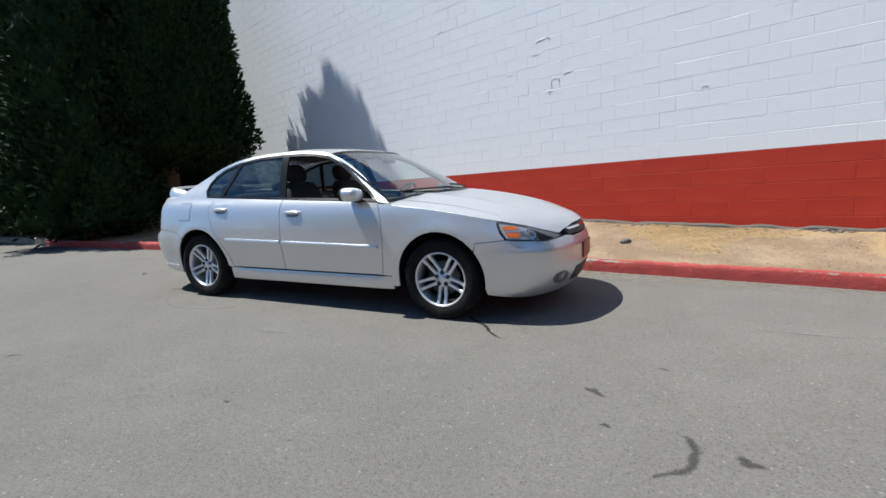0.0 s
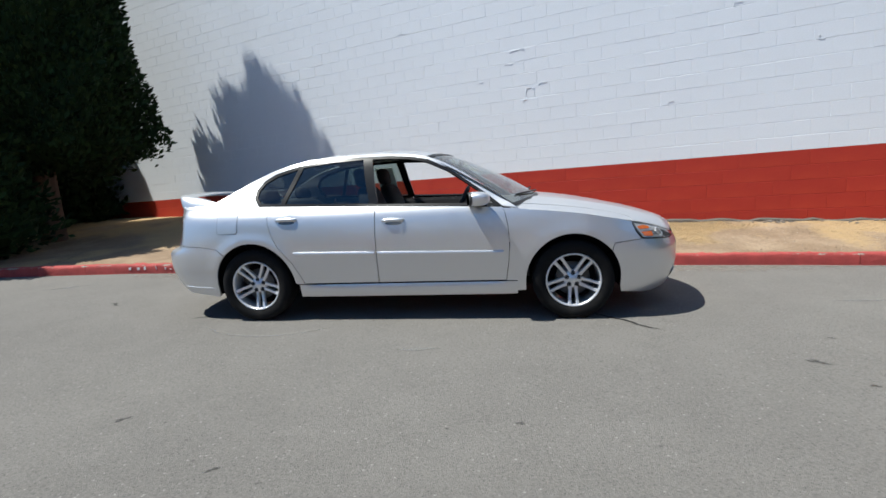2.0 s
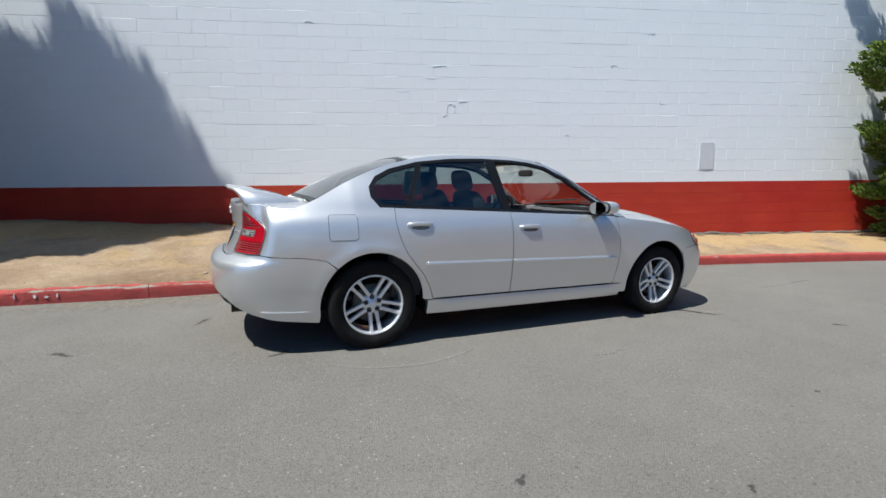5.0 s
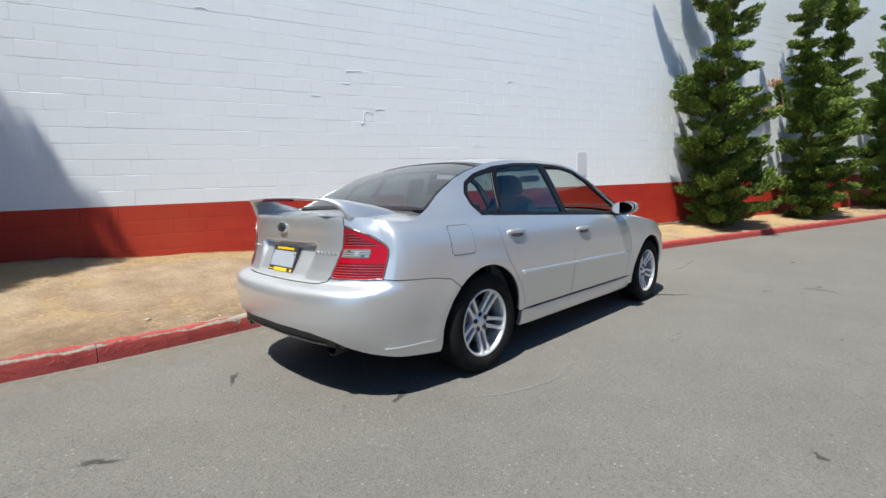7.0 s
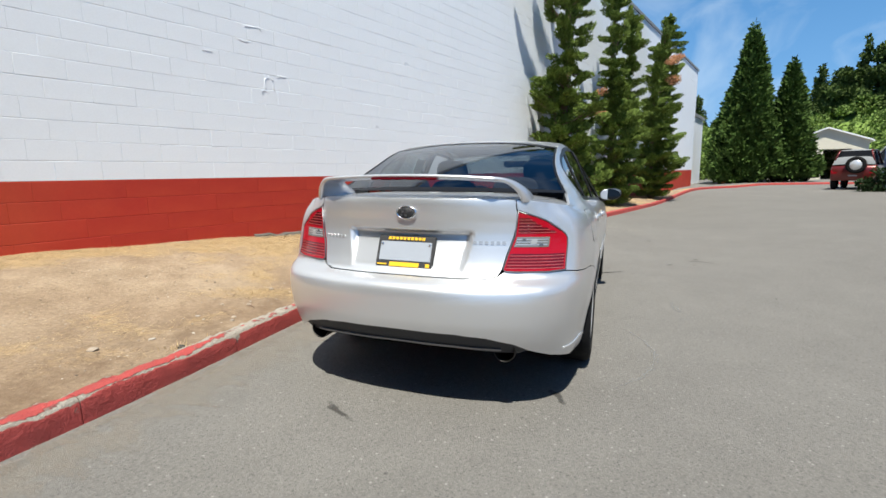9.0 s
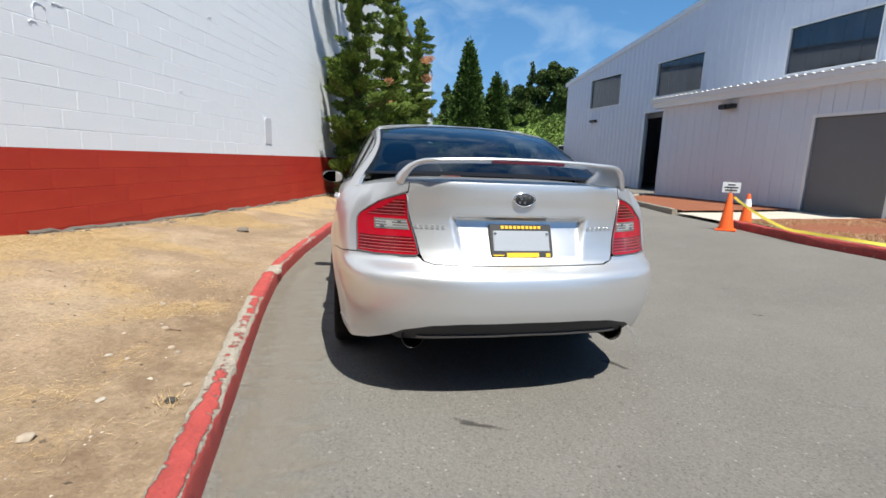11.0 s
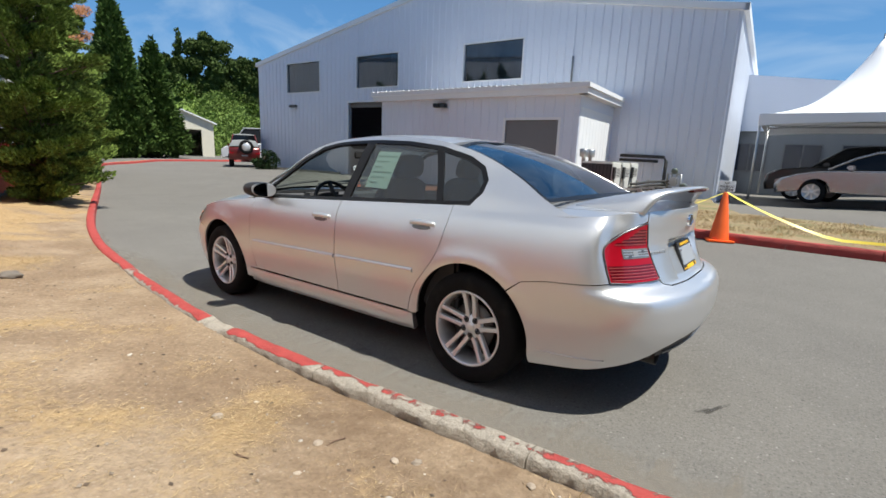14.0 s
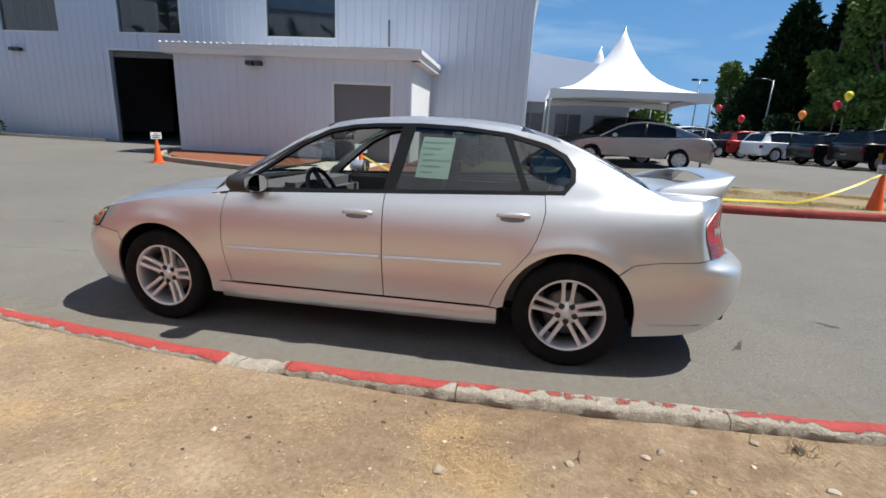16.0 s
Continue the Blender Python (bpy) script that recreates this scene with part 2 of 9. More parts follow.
def worn_kerb():
    """Red kerb paint, worn through to rough concrete where the wear is high."""
    m = mat("worn red kerb paint", (0.37, 0.052, 0.046), 0.75, var=0.4, scale=7, fine=0.18, fine_scale=120, bump=0.7, bump_scale=60, dist=0.006)
    N, L = m.node_tree.nodes, m.node_tree.links
    p = N["Principled BSDF"]
    red = p.inputs["Base Color"].links[0].from_socket
    tc = N.new("ShaderNodeTexCoord")

    def noise_out(scale, detail):
        n = N.new("ShaderNodeTexNoise")
        n.inputs["Scale"].default_value = scale
        n.inputs["Detail"].default_value = detail
        n.inputs["Roughness"].default_value = 0.7
        L.new(tc.outputs["Object"], n.inputs["Vector"])
        return n.outputs["Fac"]
    at = N.new("ShaderNodeAttribute")
    at.attribute_name = "wear"
    add = N.new("ShaderNodeMath")
    add.operation = "MULTIPLY_ADD"
    add.inputs[1].default_value = 1.35
    L.new(noise_out(11.0, 9.0), add.inputs[0])
    L.new(at.outputs["Fac"], add.inputs[2])
    r = N.new("ShaderNodeMapRange")
    r.inputs["From Min"].default_value, r.inputs["From Max"].default_value = 1.17, 1.26
    L.new(add.outputs[0], r.inputs["Value"])
    bare = N.new("ShaderNodeMix")
    bare.data_type = "RGBA"
    bare.inputs[6].default_value = (0.10, 0.086, 0.068, 1)
    bare.inputs[7].default_value = (0.56, 0.50, 0.42, 1)
    L.new(noise_out(75.0, 6.0), bare.inputs[0])
    mix = N.new("ShaderNodeMix")
    mix.data_type = "RGBA"
    L.new(r.outputs[0], mix.inputs[0])
    L.new(red, mix.inputs[6])
    L.new(bare.outputs[2], mix.inputs[7])
    L.new(mix.outputs[2], p.inputs["Base Color"])
    # the bare concrete stands a little lower than the paint and is coarser
    rough_in = N.new("ShaderNodeMath")
    rough_in.operation = "MULTIPLY_ADD"
    rough_in.inputs[1].default_value = -0.55
    L.new(r.outputs[0], rough_in.inputs[0])
    L.new(noise_out(42.0, 6.0), rough_in.inputs[2])
    bump = N.new("ShaderNodeBump")
    bump.inputs["Strength"].default_value, bump.inputs["Distance"].default_value = 1.0, 0.014
    L.new(rough_in.outputs[0], bump.inputs["Height"])
    L.new(bump.outputs[0], p.inputs["Normal"])
    return m


RED_KERB = worn_kerb()
RUST_STONE = mat("pale stones", (0.30, 0.245, 0.19), 0.85, var=0.2, scale=20, obj_random=0.25, island=0.3)
STRAW = mat("dead straw grass", (0.44, 0.325, 0.18), 0.85, var=0.25, scale=2.0, island=0.4)
SHRUB = mat("bright shrub foliage", (0.14, 0.205, 0.05), 0.6, var=0.3, scale=0.6, island=0.3, spec=0.1)
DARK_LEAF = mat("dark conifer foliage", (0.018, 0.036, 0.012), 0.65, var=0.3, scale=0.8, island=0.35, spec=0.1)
ARBOR = mat("arborvitae foliage", (0.055, 0.095, 0.022), 0.6, var=0.3, scale=0.5, island=0.3, spec=0.1)
BROWN_LEAF = mat("dead brown foliage", (0.32, 0.14, 0.06), 0.8, var=0.3, scale=3, island=0.3)
FAR_LEAF = mat("far woodland", (0.062, 0.092, 0.026), 0.7, var=0.35, scale=0.15, island=0.3, spec=0.1)
MULCH = mat("red bark mulch", (0.22, 0.075, 0.035), 0.95, var=0.25, scale=3, fine=0.4, fine_scale=50, bump=1.0, bump_scale=35, dist=0.02)
DRYGRASS = mat("parched lawn", (0.27, 0.20, 0.115), 0.95, var=0.3, scale=1.5, fine=0.3, fine_scale=40, bump=0.8, bump_scale=30, dist=0.02,
               second=(0.13, 0.14, 0.05), second_at=0.56, second_scale=2.0, second_soft=0.12)
ORANGE = mat("orange cone plastic", (0.85, 0.13, 0.02), 0.45, var=0.1, scale=6, fine=0.05)
SIGN_WHITE = mat("white sign board", (0.84, 0.85, 0.86), 0.5, var=0.05)
SIGN_INK = mat("dark sign lettering", (0.03, 0.03, 0.04), 0.6, var=0.0, fine=0.0)
TAPE = mat("yellow barrier tape", (0.85, 0.70, 0.10), 0.4, var=0.05)
CANVAS = mat("white tent canvas", (0.80, 0.81, 0.83), 0.6, var=0.04, scale=0.8, fine=0.02)
STEEL = mat("galvanised steel", (0.45, 0.46, 0.47), 0.4, metal=0.8, var=0.1)
GREY_DOOR = mat("grey roller door", (0.16, 0.16, 0.165), 0.6, var=0.06, scale=2)
TRIM_WHITE = mat("white trim", (0.76, 0.77, 0.78), 0.5, var=0.04)
AC_WHITE = mat("off-white appliance casing", (0.62, 0.62, 0.58), 0.5, var=0.06)
METER_GREEN = mat("grey-green meter enamel", (0.13, 0.16, 0.145), 0.5, var=0.12, scale=8)
AC_DARK = mat("dark coil fins", (0.05, 0.05, 0.052), 0.6, var=0.1)
PIPE_BLACK = mat("black pipe lagging", (0.03, 0.03, 0.03), 0.7, var=0.1)
PANE_DARK = mat("dark window pane", (0.035, 0.04, 0.055), 0.08, var=0.1, scale=1.0, fine=0.0, spec=0.6)
CAR_PANE = mat("dark car window", (0.008, 0.009, 0.011), 0.06, var=0.1, fine=0.0, spec=0.3)
BLIND = mat("window blind strip", (0.20, 0.21, 0.24), 0.7, var=0.1, obj_random=0.3)
GREY_WALL = mat("grey painted wall", (0.20, 0.21, 0.22), 0.7, var=0.06)
WOOD_POST = mat("orange-brown timber post", (0.36, 0.15, 0.05), 0.8, var=0.2, scale=6)
METAL_PLATE = mat("grey cover plate", (0.57, 0.585, 0.63), 0.5, var=0.08, scale=8)


def glass(name, tint, rough=0.0, ior=1.5):
    """A thin tinted pane: mostly clear, with a mirror-like gloss that grows at a slant."""
    m = bpy.data.materials.new(name)
    m.use_nodes = True
    N, L = m.node_tree.nodes, m.node_tree.links
    N.remove(N["Principled BSDF"])
    clear = N.new("ShaderNodeBsdfTransparent")
    clear.inputs[0].default_value = (*tint, 1)
    gloss = N.new("ShaderNodeBsdfGlossy")
    gloss.inputs["Roughness"].default_value = rough
    gloss.inputs[0].default_value = (1, 1, 1, 1)
    lw = N.new("ShaderNodeLayerWeight")
    lw.inputs[0].default_value = 0.5
    pw = N.new("ShaderNodeMath")
    pw.operation = "POWER"
    pw.inputs[1].default_value = 4.0
    L.new(lw.outputs["Facing"], pw.inputs[0])
    fr = N.new("ShaderNodeMath")
    fr.operation = "MULTIPLY_ADD"
    base = ((ior - 1) / (ior + 1)) ** 2 * 1.6
    fr.inputs[1].default_value, fr.inputs[2].default_value = 1 - base, base
    L.new(pw.outputs[0], fr.inputs[0])
    mx = N.new("ShaderNodeMixShader")
    L.new(fr.outputs[0], mx.inputs[0])
    L.new(clear.outputs[0], mx.inputs[1])
    L.new(gloss.outputs[0], mx.inputs[2])
    L.new(mx.outputs[0], N["Material Output"].inputs[0])
    return m


def plain(name, base, rough=0.5, metal=0.0, coat=0.0, var=0.06, fine=0.04, **k):
    return mat(name, base, rough, metal, var=var, scale=k.pop("scale", 6.0), fine=fine, coat=coat, **k)


SIDE_GLASS = glass("green-tinted side glass", (0.30, 0.365, 0.345), ior=1.6)
DARK_GLASS = glass("dark rear glass", (0.36, 0.40, 0.42), ior=1.75)
SCREEN_GLASS = glass("windscreen glass", (0.70, 0.78, 0.74), ior=1.8)
TRIM_BLACK = plain("black window trim", (0.008, 0.008, 0.009), 0.35, coat=0.08, spec=0.25)
PLASTIC = plain("black plastic", (0.025, 0.025, 0.027), 0.55)
RUBBER = plain("tyre rubber", (0.009, 0.009, 0.0095), 0.85, spec=0.15, bump=0.3, bump_scale=200, dist=0.002, second=(0.018, 0.017, 0.016), second_at=0.62, second_scale=9)
ALLOY = plain("bright alloy", (0.74, 0.745, 0.76), 0.3, metal=0.55, coat=0.5)
DISC = plain("brake disc steel", (0.12, 0.115, 0.11), 0.45, metal=0.9)
CHROME = plain("chrome", (0.85, 0.86, 0.88), 0.08, metal=1.0, var=0, fine=0)
DARK_CHROME = plain("dull chrome lettering", (0.22, 0.22, 0.23), 0.3, metal=0.8, var=0, fine=0)
PALE_CHROME = plain("satin chrome lettering", (0.50, 0.50, 0.51), 0.35, metal=0.7, var=0, fine=0)
PINK_LENS = plain("paler lens rib", (0.40, 0.09, 0.09), 0.15, coat=0.35)
# mirror colour set near black: the dark surroundings it would reflect are painted in
MIRROR_GLASS = plain("mirror glass with a dark reflection in its colour", (0.035, 0.038, 0.042), 0.03, metal=1.0, var=0, fine=0)
SEAT = plain("charcoal seat cloth", (0.035, 0.035, 0.04), 0.9, bump=0.4, bump_scale=300, dist=0.002)
CABIN = plain("grey cabin trim", (0.07, 0.07, 0.075), 0.8)
RED_LENS = plain("red lamp lens", (0.33, 0.004, 0.014), 0.22, coat=0.2, spec=0.25)
DARK_RED_LENS = plain("dark red lens band", (0.10, 0.005, 0.010), 0.15, coat=0.35)
CLEAR_LENS = plain("clear lamp lens", (0.40, 0.39, 0.395), 0.15, metal=0.4, coat=1.0)
AMBER = plain("amber lens", (0.62, 0.14, 0.025), 0.12, coat=0.6)
LAMP_SILVER = plain("satin lamp reflector", (0.42, 0.42, 0.42), 0.35, metal=0.4)
SMOKED_LENS = plain("smoked clear lens", (0.22, 0.215, 0.205), 0.18, metal=0.3, coat=0.6)
LAMP_DARK = plain("smoked headlamp bezel", (0.12, 0.12, 0.125), 0.2, metal=0.3, coat=1.0)
# white plate toned down to grey-blue: the sky's reflection is in the colour
WHITE_PLATE = plain("white plate", (0.31, 0.335, 0.38), 0.4)
YELLOW = plain("yellow print", (0.80, 0.46, 0.02), 0.5)
STICKER = plain("pale green paper", (0.62, 0.80, 0.74), 0.7)
INK = plain("grey-green ink", (0.42, 0.58, 0.53), 0.7)
EXHAUST = plain("sooted steel", (0.035, 0.032, 0.03), 0.4, metal=0.8)

# ---- builders ----
def bm_object(name, bm, material, smooth=False):
    me = bpy.data.meshes.new(name)
    bm.to_mesh(me)
    bm.free()
    for m in (material if isinstance(material, (list, tuple)) else [material]):
        me.materials.append(m)
    if smooth:
        me.polygons.foreach_set("use_smooth", [True] * len(me.polygons))
    return new(name, me)


def part(name, bm, material, parent, label="", smooth=False):
    ob = bm_object(name, bm, material, smooth)
    ob.parent = parent
    if label:
        ob["label"] = label
    return ob


def raw(name, verts, faces, material, parent=None, smooth=False, label=""):
    me = bpy.data.meshes.new(name)
    me.from_pydata([tuple(v) for v in verts], [], faces)
    for m in (material if isinstance(material, (list, tuple)) else [material]):
        me.materials.append(m)
    if smooth:
        me.polygons.foreach_set("use_smooth", [True] * len(me.polygons))
    me.update()
    ob = new(name, me)
    if parent:
        ob.parent = parent
    if label:
        ob["label"] = label
    return ob


def box(bm, x0, x1, y0, y1, z0, z1, m=None, bevel=0.0):
    b = bmesh.new()
    bmesh.ops.create_cube(b, size=1.0)
    for v in b.verts:
        v.co = Vector((x0 + (v.co.x + 0.5) * (x1 - x0), y0 + (v.co.y + 0.5) * (y1 - y0), z0 + (v.co.z + 0.5) * (z1 - z0)))
    if bevel:
        bmesh.ops.bevel(b, geom=b.edges[:], offset=bevel, segments=2, affect="EDGES", clamp_overlap=True)
    join(bm, b, m)


def join(bm, b, m=None, index=None):
    """Adds the bmesh b, moved by m, to bm."""
    made = {}
    for v in b.verts:
        made[v] = bm.verts.new(m @ v.co if m else v.co)
    for f in b.faces:
        try:
            g = bm.faces.new([made[v] for v in f.verts])
        except ValueError:
            continue
        g.smooth = f.smooth
        g.material_index = f.material_index if index is None else index
    b.free()


def tube(bm, pts, radii, sides=10, caps=True):
    """A tube along points with a radius at each."""
    pts = [Vector(p) for p in pts]
    if isinstance(radii, (int, float)):
        radii = [radii] * len(pts)
    rings = []
    side = None
    for i, p in enumerate(pts):
        d = (pts[min(i + 1, len(pts) - 1)] - pts[max(i - 1, 0)]).normalized()
        if side is None:
            side = d.orthogonal().normalized()
        side = (side - d * side.dot(d)).normalized()
        up = d.cross(side)
        rings.append([bm.verts.new(p + radii[i] * (math.cos(a) * side + math.sin(a) * up)) for a in (2 * math.pi * k / sides for k in range(sides))])
    for r, q in zip(rings, rings[1:]):
        for k in range(sides):
            f = bm.faces.new((r[k], r[(k + 1) % sides], q[(k + 1) % sides], q[k]))
            f.smooth = True
    if caps:
        bm.faces.new(rings[0][::-1])
        bm.faces.new(rings[-1])


def lathe(bm, profile, segments=32, m=None, closed=False):
    """Turns (radius, height) pairs round the z axis."""
    b = bmesh.new()
    rings = []
    for k in range(segments):
        a = 2 * math.pi * k / segments
        rings.append([b.verts.new((r * math.cos(a), r * math.sin(a), h)) for r, h in profile])
    n = len(profile)
    for k in range(segments):
        q, s = rings[k], rings[(k + 1) % segments]
        for i in range(n if closed else n - 1):
            f = b.faces.new((q[i], s[i], s[(i + 1) % n], q[(i + 1) % n]))
            f.smooth = True
    bmesh.ops.remove_doubles(b, verts=b.verts[:], dist=1e-6)
    join(bm, b, m)


def smoothstep(a, b, x):
    t = min(1.0, max(0.0, (x - a) / (b - a)))
    return t * t * (3 - 2 * t)


TABLES = {}


def lerp_table(table, x):
    """A smooth curve without overshoot through a table of (x, value)."""
    key = id(table)
    if key not in TABLES:
        X, Y = [p[0] for p in table], [p[1] for p in table]
        D = [(Y[i + 1] - Y[i]) / (X[i + 1] - X[i]) for i in range(len(X) - 1)]
        M = [D[0]]
        for i in range(1, len(D)):
            M.append(0.0 if D[i - 1] * D[i] <= 0 else 2 * D[i - 1] * D[i] / (D[i - 1] + D[i]))
        TABLES[key] = (X, Y, M + [D[-1]], table)
    X, Y, M, _ = TABLES[key]
    if x <= X[0]:
        return Y[0]
    if x >= X[-1]:
        return Y[-1]
    i = bisect_right(X, x) - 1
    h = X[i + 1] - X[i]
    t = (x - X[i]) / h
    return (Y[i] * (1 + 2 * t) * (1 - t) ** 2 + M[i] * h * t * (1 - t) ** 2 + Y[i + 1] * t * t * (3 - 2 * t) + M[i + 1] * h * t * t * (t - 1))


def bisect_right(X, x):
    lo, hi = 0, len(X)
    while lo < hi:
        m = (lo + hi) // 2
        if x < X[m]:
            hi = m
        else:
            lo = m + 1
    return lo


def curve_points(pts, step=0.25):
    """A smooth curve (Catmull-Rom) through points of the plan, resampled."""
    P = [Vector(p) for p in pts]
    P = [2 * P[0] - P[1]] + P + [2 * P[-1] - P[-2]]
    out = []
    for i in range(1, len(P) - 2):
        n = max(1, int((P[i + 1] - P[i]).length / step))
        for k in range(n):
            t = k / n
            out.append(0.5 * (2 * P[i] + (P[i + 1] - P[i - 1]) * t + (2 * P[i - 1] - 5 * P[i] + 4 * P[i + 1] - P[i + 2]) * t * t
                              + (3 * P[i] - P[i - 1] - 3 * P[i + 1] + P[i + 2]) * t ** 3))
    out.append(P[-2])
    return out

# ---- ground ----
def height(x, y):
    """The lie of the road: it falls gently past the car and rises beyond the middle of the lane."""
    xs = 7.0 * math.tanh(x / 7.0) if x > 0 else 16.0 * math.tanh(x / 16.0)
    near = -0.025 * xs + 0.012 * max(-3.0, min(2.5, y)) + 0.04 * smoothstep(-2.2, -4.5, x) * smoothstep(-2.5, 0.5, y)
    far = 0.20 - 0.018 * max(0.0, min(9.0, x))
    far += (0.16 - far) * smoothstep(-7.5, -10.0, y)
    far += 0.24 * smoothstep(-1.0, -6.0, x) * smoothstep(-9.8, -12.5, y)
    s = smoothstep(-2.4, -5.2, y)
    return near * (1 - s) + far * s


KERB = curve_points([(-60, 2.2), (-30, 1.9), (-12, 1.5), (-8.5, 1.2), (-5.2, 1.2), (-3.4, 1.22), (-2.3, 1.28), (-0.7, 1.37), (0.4, 1.38), (1.4, 1.30),
                     (2.4, 1.18), (4.7, 0.82), (7.9, 0.0), (15, -2.15), (23.4, -4.6), (27, -6.0), (29.5, -8.3), (31, -12), (32, -18), (33, -30)], 0.06)
WALL_X0, WALL_X1, WALL_TOP, RED_TOP = -12.0, 33.5, 7.85, 1.17


def wall_y(x):
    return 4.01 - 0.30 * x


BASE = [(-10, 0.78), (-7, 0.72), (-3, 0.55), (0, 0.40), (2.6, 0.27), (4, 0.22), (6.3, 0.17), (8.5, 0.15), (13, 0.1), (33, -0.1)]


def ground_sheet():
    xs = np.concatenate([[-700, -300, -120, -60, -40, -30, -24], np.arange(-20, 20.1, 0.4), np.arange(21, 50, 2), [60, 90, 150, 300, 700]])
    ys = np.concatenate([[-700, -300, -120, -70, -50, -40, -30], np.arange(-26, 6.1, 0.4), [8, 12, 20, 40, 100, 300, 700]])
    verts = [(x, y, height(x, y)) for y in ys for x in xs]
    n = len(xs)
    faces = [(j * n + i, j * n + i + 1, (j + 1) * n + i + 1, (j + 1) * n + i) for j in range(len(ys) - 1) for i in range(n - 1)]
    ob = raw("ground", verts, faces, ASPHALT, smooth=True)
    return tagged(ob, "sun-bleached grey asphalt of the lane and yard", "asphalt", kind="structure")


ground = ground_sheet()


def blot(name, cx, cy, rx, ry, turn, material, seed, rough_=0.35, bend=0.0, n=28):
    """A thin irregular patch lying on the asphalt, thinning out to its rim."""
    rnd = random.Random(seed)
    ph = [rnd.uniform(0, 6.28) for _ in range(4)]
    c, s = math.cos(radians(turn)), math.sin(radians(turn))
    verts = []
    for ring in (1.25, 0.75, 0.4):
        for k in range(n):
            a = 2 * math.pi * k / n
            r = ring * (1 + rough_ * (0.5 * math.sin(2 * a + ph[0]) + 0.4 * math.sin(3 * a + ph[1]) + 0.2 * math.sin(5 * a + ph[2])) * 0.5)
            x, y = rx * r * math.cos(a), ry * r * math.sin(a)
            y += bend * x * x
            X, Y = cx + c * x - s * y, cy + s * x + c * y
            verts.append((X, Y, height(X, Y) + 0.004))
    verts.append((cx, cy, height(cx, cy) + 0.004))
    faces = [(j * n + k, j * n + (k + 1) % n, (j + 1) * n + (k + 1) % n, (j + 1) * n + k) for j in (0, 1) for k in range(n)] + [(2 * n + k, 2 * n + (k + 1) % n, 3 * n) for k in range(n)]
    ob = raw(name, verts, faces, material, ground)
    at = ob.data.attributes.new("fade", "FLOAT", "POINT")
    at.data.foreach_set("value", [0.0] * n + [0.6] * n + [0.9] * n + [1.0])
    return ob


def ribbon(name, pts, width, material, seed):
    """A narrow wandering line on the asphalt."""
    rnd = random.Random(seed)
    P = curve_points(pts, 0.03)
    verts, fade = [], []
    for i, p in enumerate(P):
        t = (P[min(i + 1, len(P) - 1)] - P[max(i - 1, 0)]).normalized()
        u = i / (len(P) - 1)
        w = width * rnd.uniform(0.6, 1.3) * (0.3 + 0.7 * math.sin(math.pi * min(1, 0.08 + 0.9 * u)))
        q = p + Vector((-t.y, t.x)) * rnd.uniform(-0.3, 0.3) * width
        for o, f in ((-1.4, 0.0), (0, 1.0), (1.4, 0.0)):
            X, Y = q.x - t.y * w * o, q.y + t.x * w * o
            verts.append((X, Y, height(X, Y) + 0.0045))
            fade.append(f * min(1.0, 8 * u + 0.2, 8 * (1 - u) + 0.2))
    faces = [(3 * i + k, 3 * i + k + 1, 3 * i + k + 4, 3 * i + k + 3) for i in range(len(P) - 1) for k in (0, 1)]
    ob = raw(name, verts, faces, material, ground)
    at = ob.data.attributes.new("fade", "FLOAT", "POINT")
    at.data.foreach_set("value", fade)
    return ob


ribbon("asphalt_crack", [(1.50, -0.70), (1.60, -0.80), (1.72, -0.90), (1.80, -1.02), (1.93, -1.13)], 0.015, CRACK, 1)
ribbon("oil_stain", [(2.95, -1.95), (3.00, -2.0), (3.02, -2.08), (3.0, -2.18), (2.95, -2.25), (2.86, -2.30)], 0.022, OIL, 2)
for i, (x, y, a, b, t_) in enumerate(((3.19, -2.09, 0.045, 0.03, 10), (2.59, -1.69, 0.055, 0.025, -20), (2.68, -2.0, 0.025, 0.016, 0), (-2.48, 0.26, 0.075, 0.026, 62), (-1.95, -0.72, 0.06, 0.03, 20),
                                      (-1.19, -2.5, 0.035, 0.02, 10), (-3.27, -0.29, 0.07, 0.03, -30), (2.9, -1.3, 0.025, 0.012, 0), (-0.4, -2.9, 0.025, 0.016, 40), (0.88, -2.44, 0.025, 0.012, 10), (5.2, -1.6, 0.08, 0.025, 5))):
    blot("oil_stain", x, y, a, b, t_, OIL, 10 + i, 1.5)
ribbon("scuff", [(-1.75, -1.0), (-1.5, -1.16), (-1.15, -1.24), (-0.8, -1.16), (-0.6, -1.02)], 0.02, SCUFF, 41)
ribbon("gutter_dust", [(p.x, p.y - 0.20) for p in KERB if -4.4 < p.x < 4.4], 0.24, DUST, 43)
ribbon("gutter_dust", [(p.x, p.y - 0.07) for p in KERB if -4.4 < p.x < 6.4], 0.07, DUST, 47)
for i, (x, y, a, b, t_) in enumerate(((3.7, -0.45, 0.2, 0.025, 0), (4.3, -0.4, 0.25, 0.03, 5), (8.2, -6.6, 0.3, 0.05, -20), (-4.6, 0.4, 0.2, 0.03, 30), (0.2, -1.5, 0.15, 0.03, 10))):
    blot("scuff", x, y, a, b, t_, SCUFF, 44 + i, 0.8)


def offset_curve(pts, d):
    out = []
    for i, p in enumerate(pts):
        t = (pts[min(i + 1, len(pts) - 1)] - pts[max(i - 1, 0)]).normalized()
        out.append(p + d * Vector((-t.y, t.x)))
    return out


VERGE = []
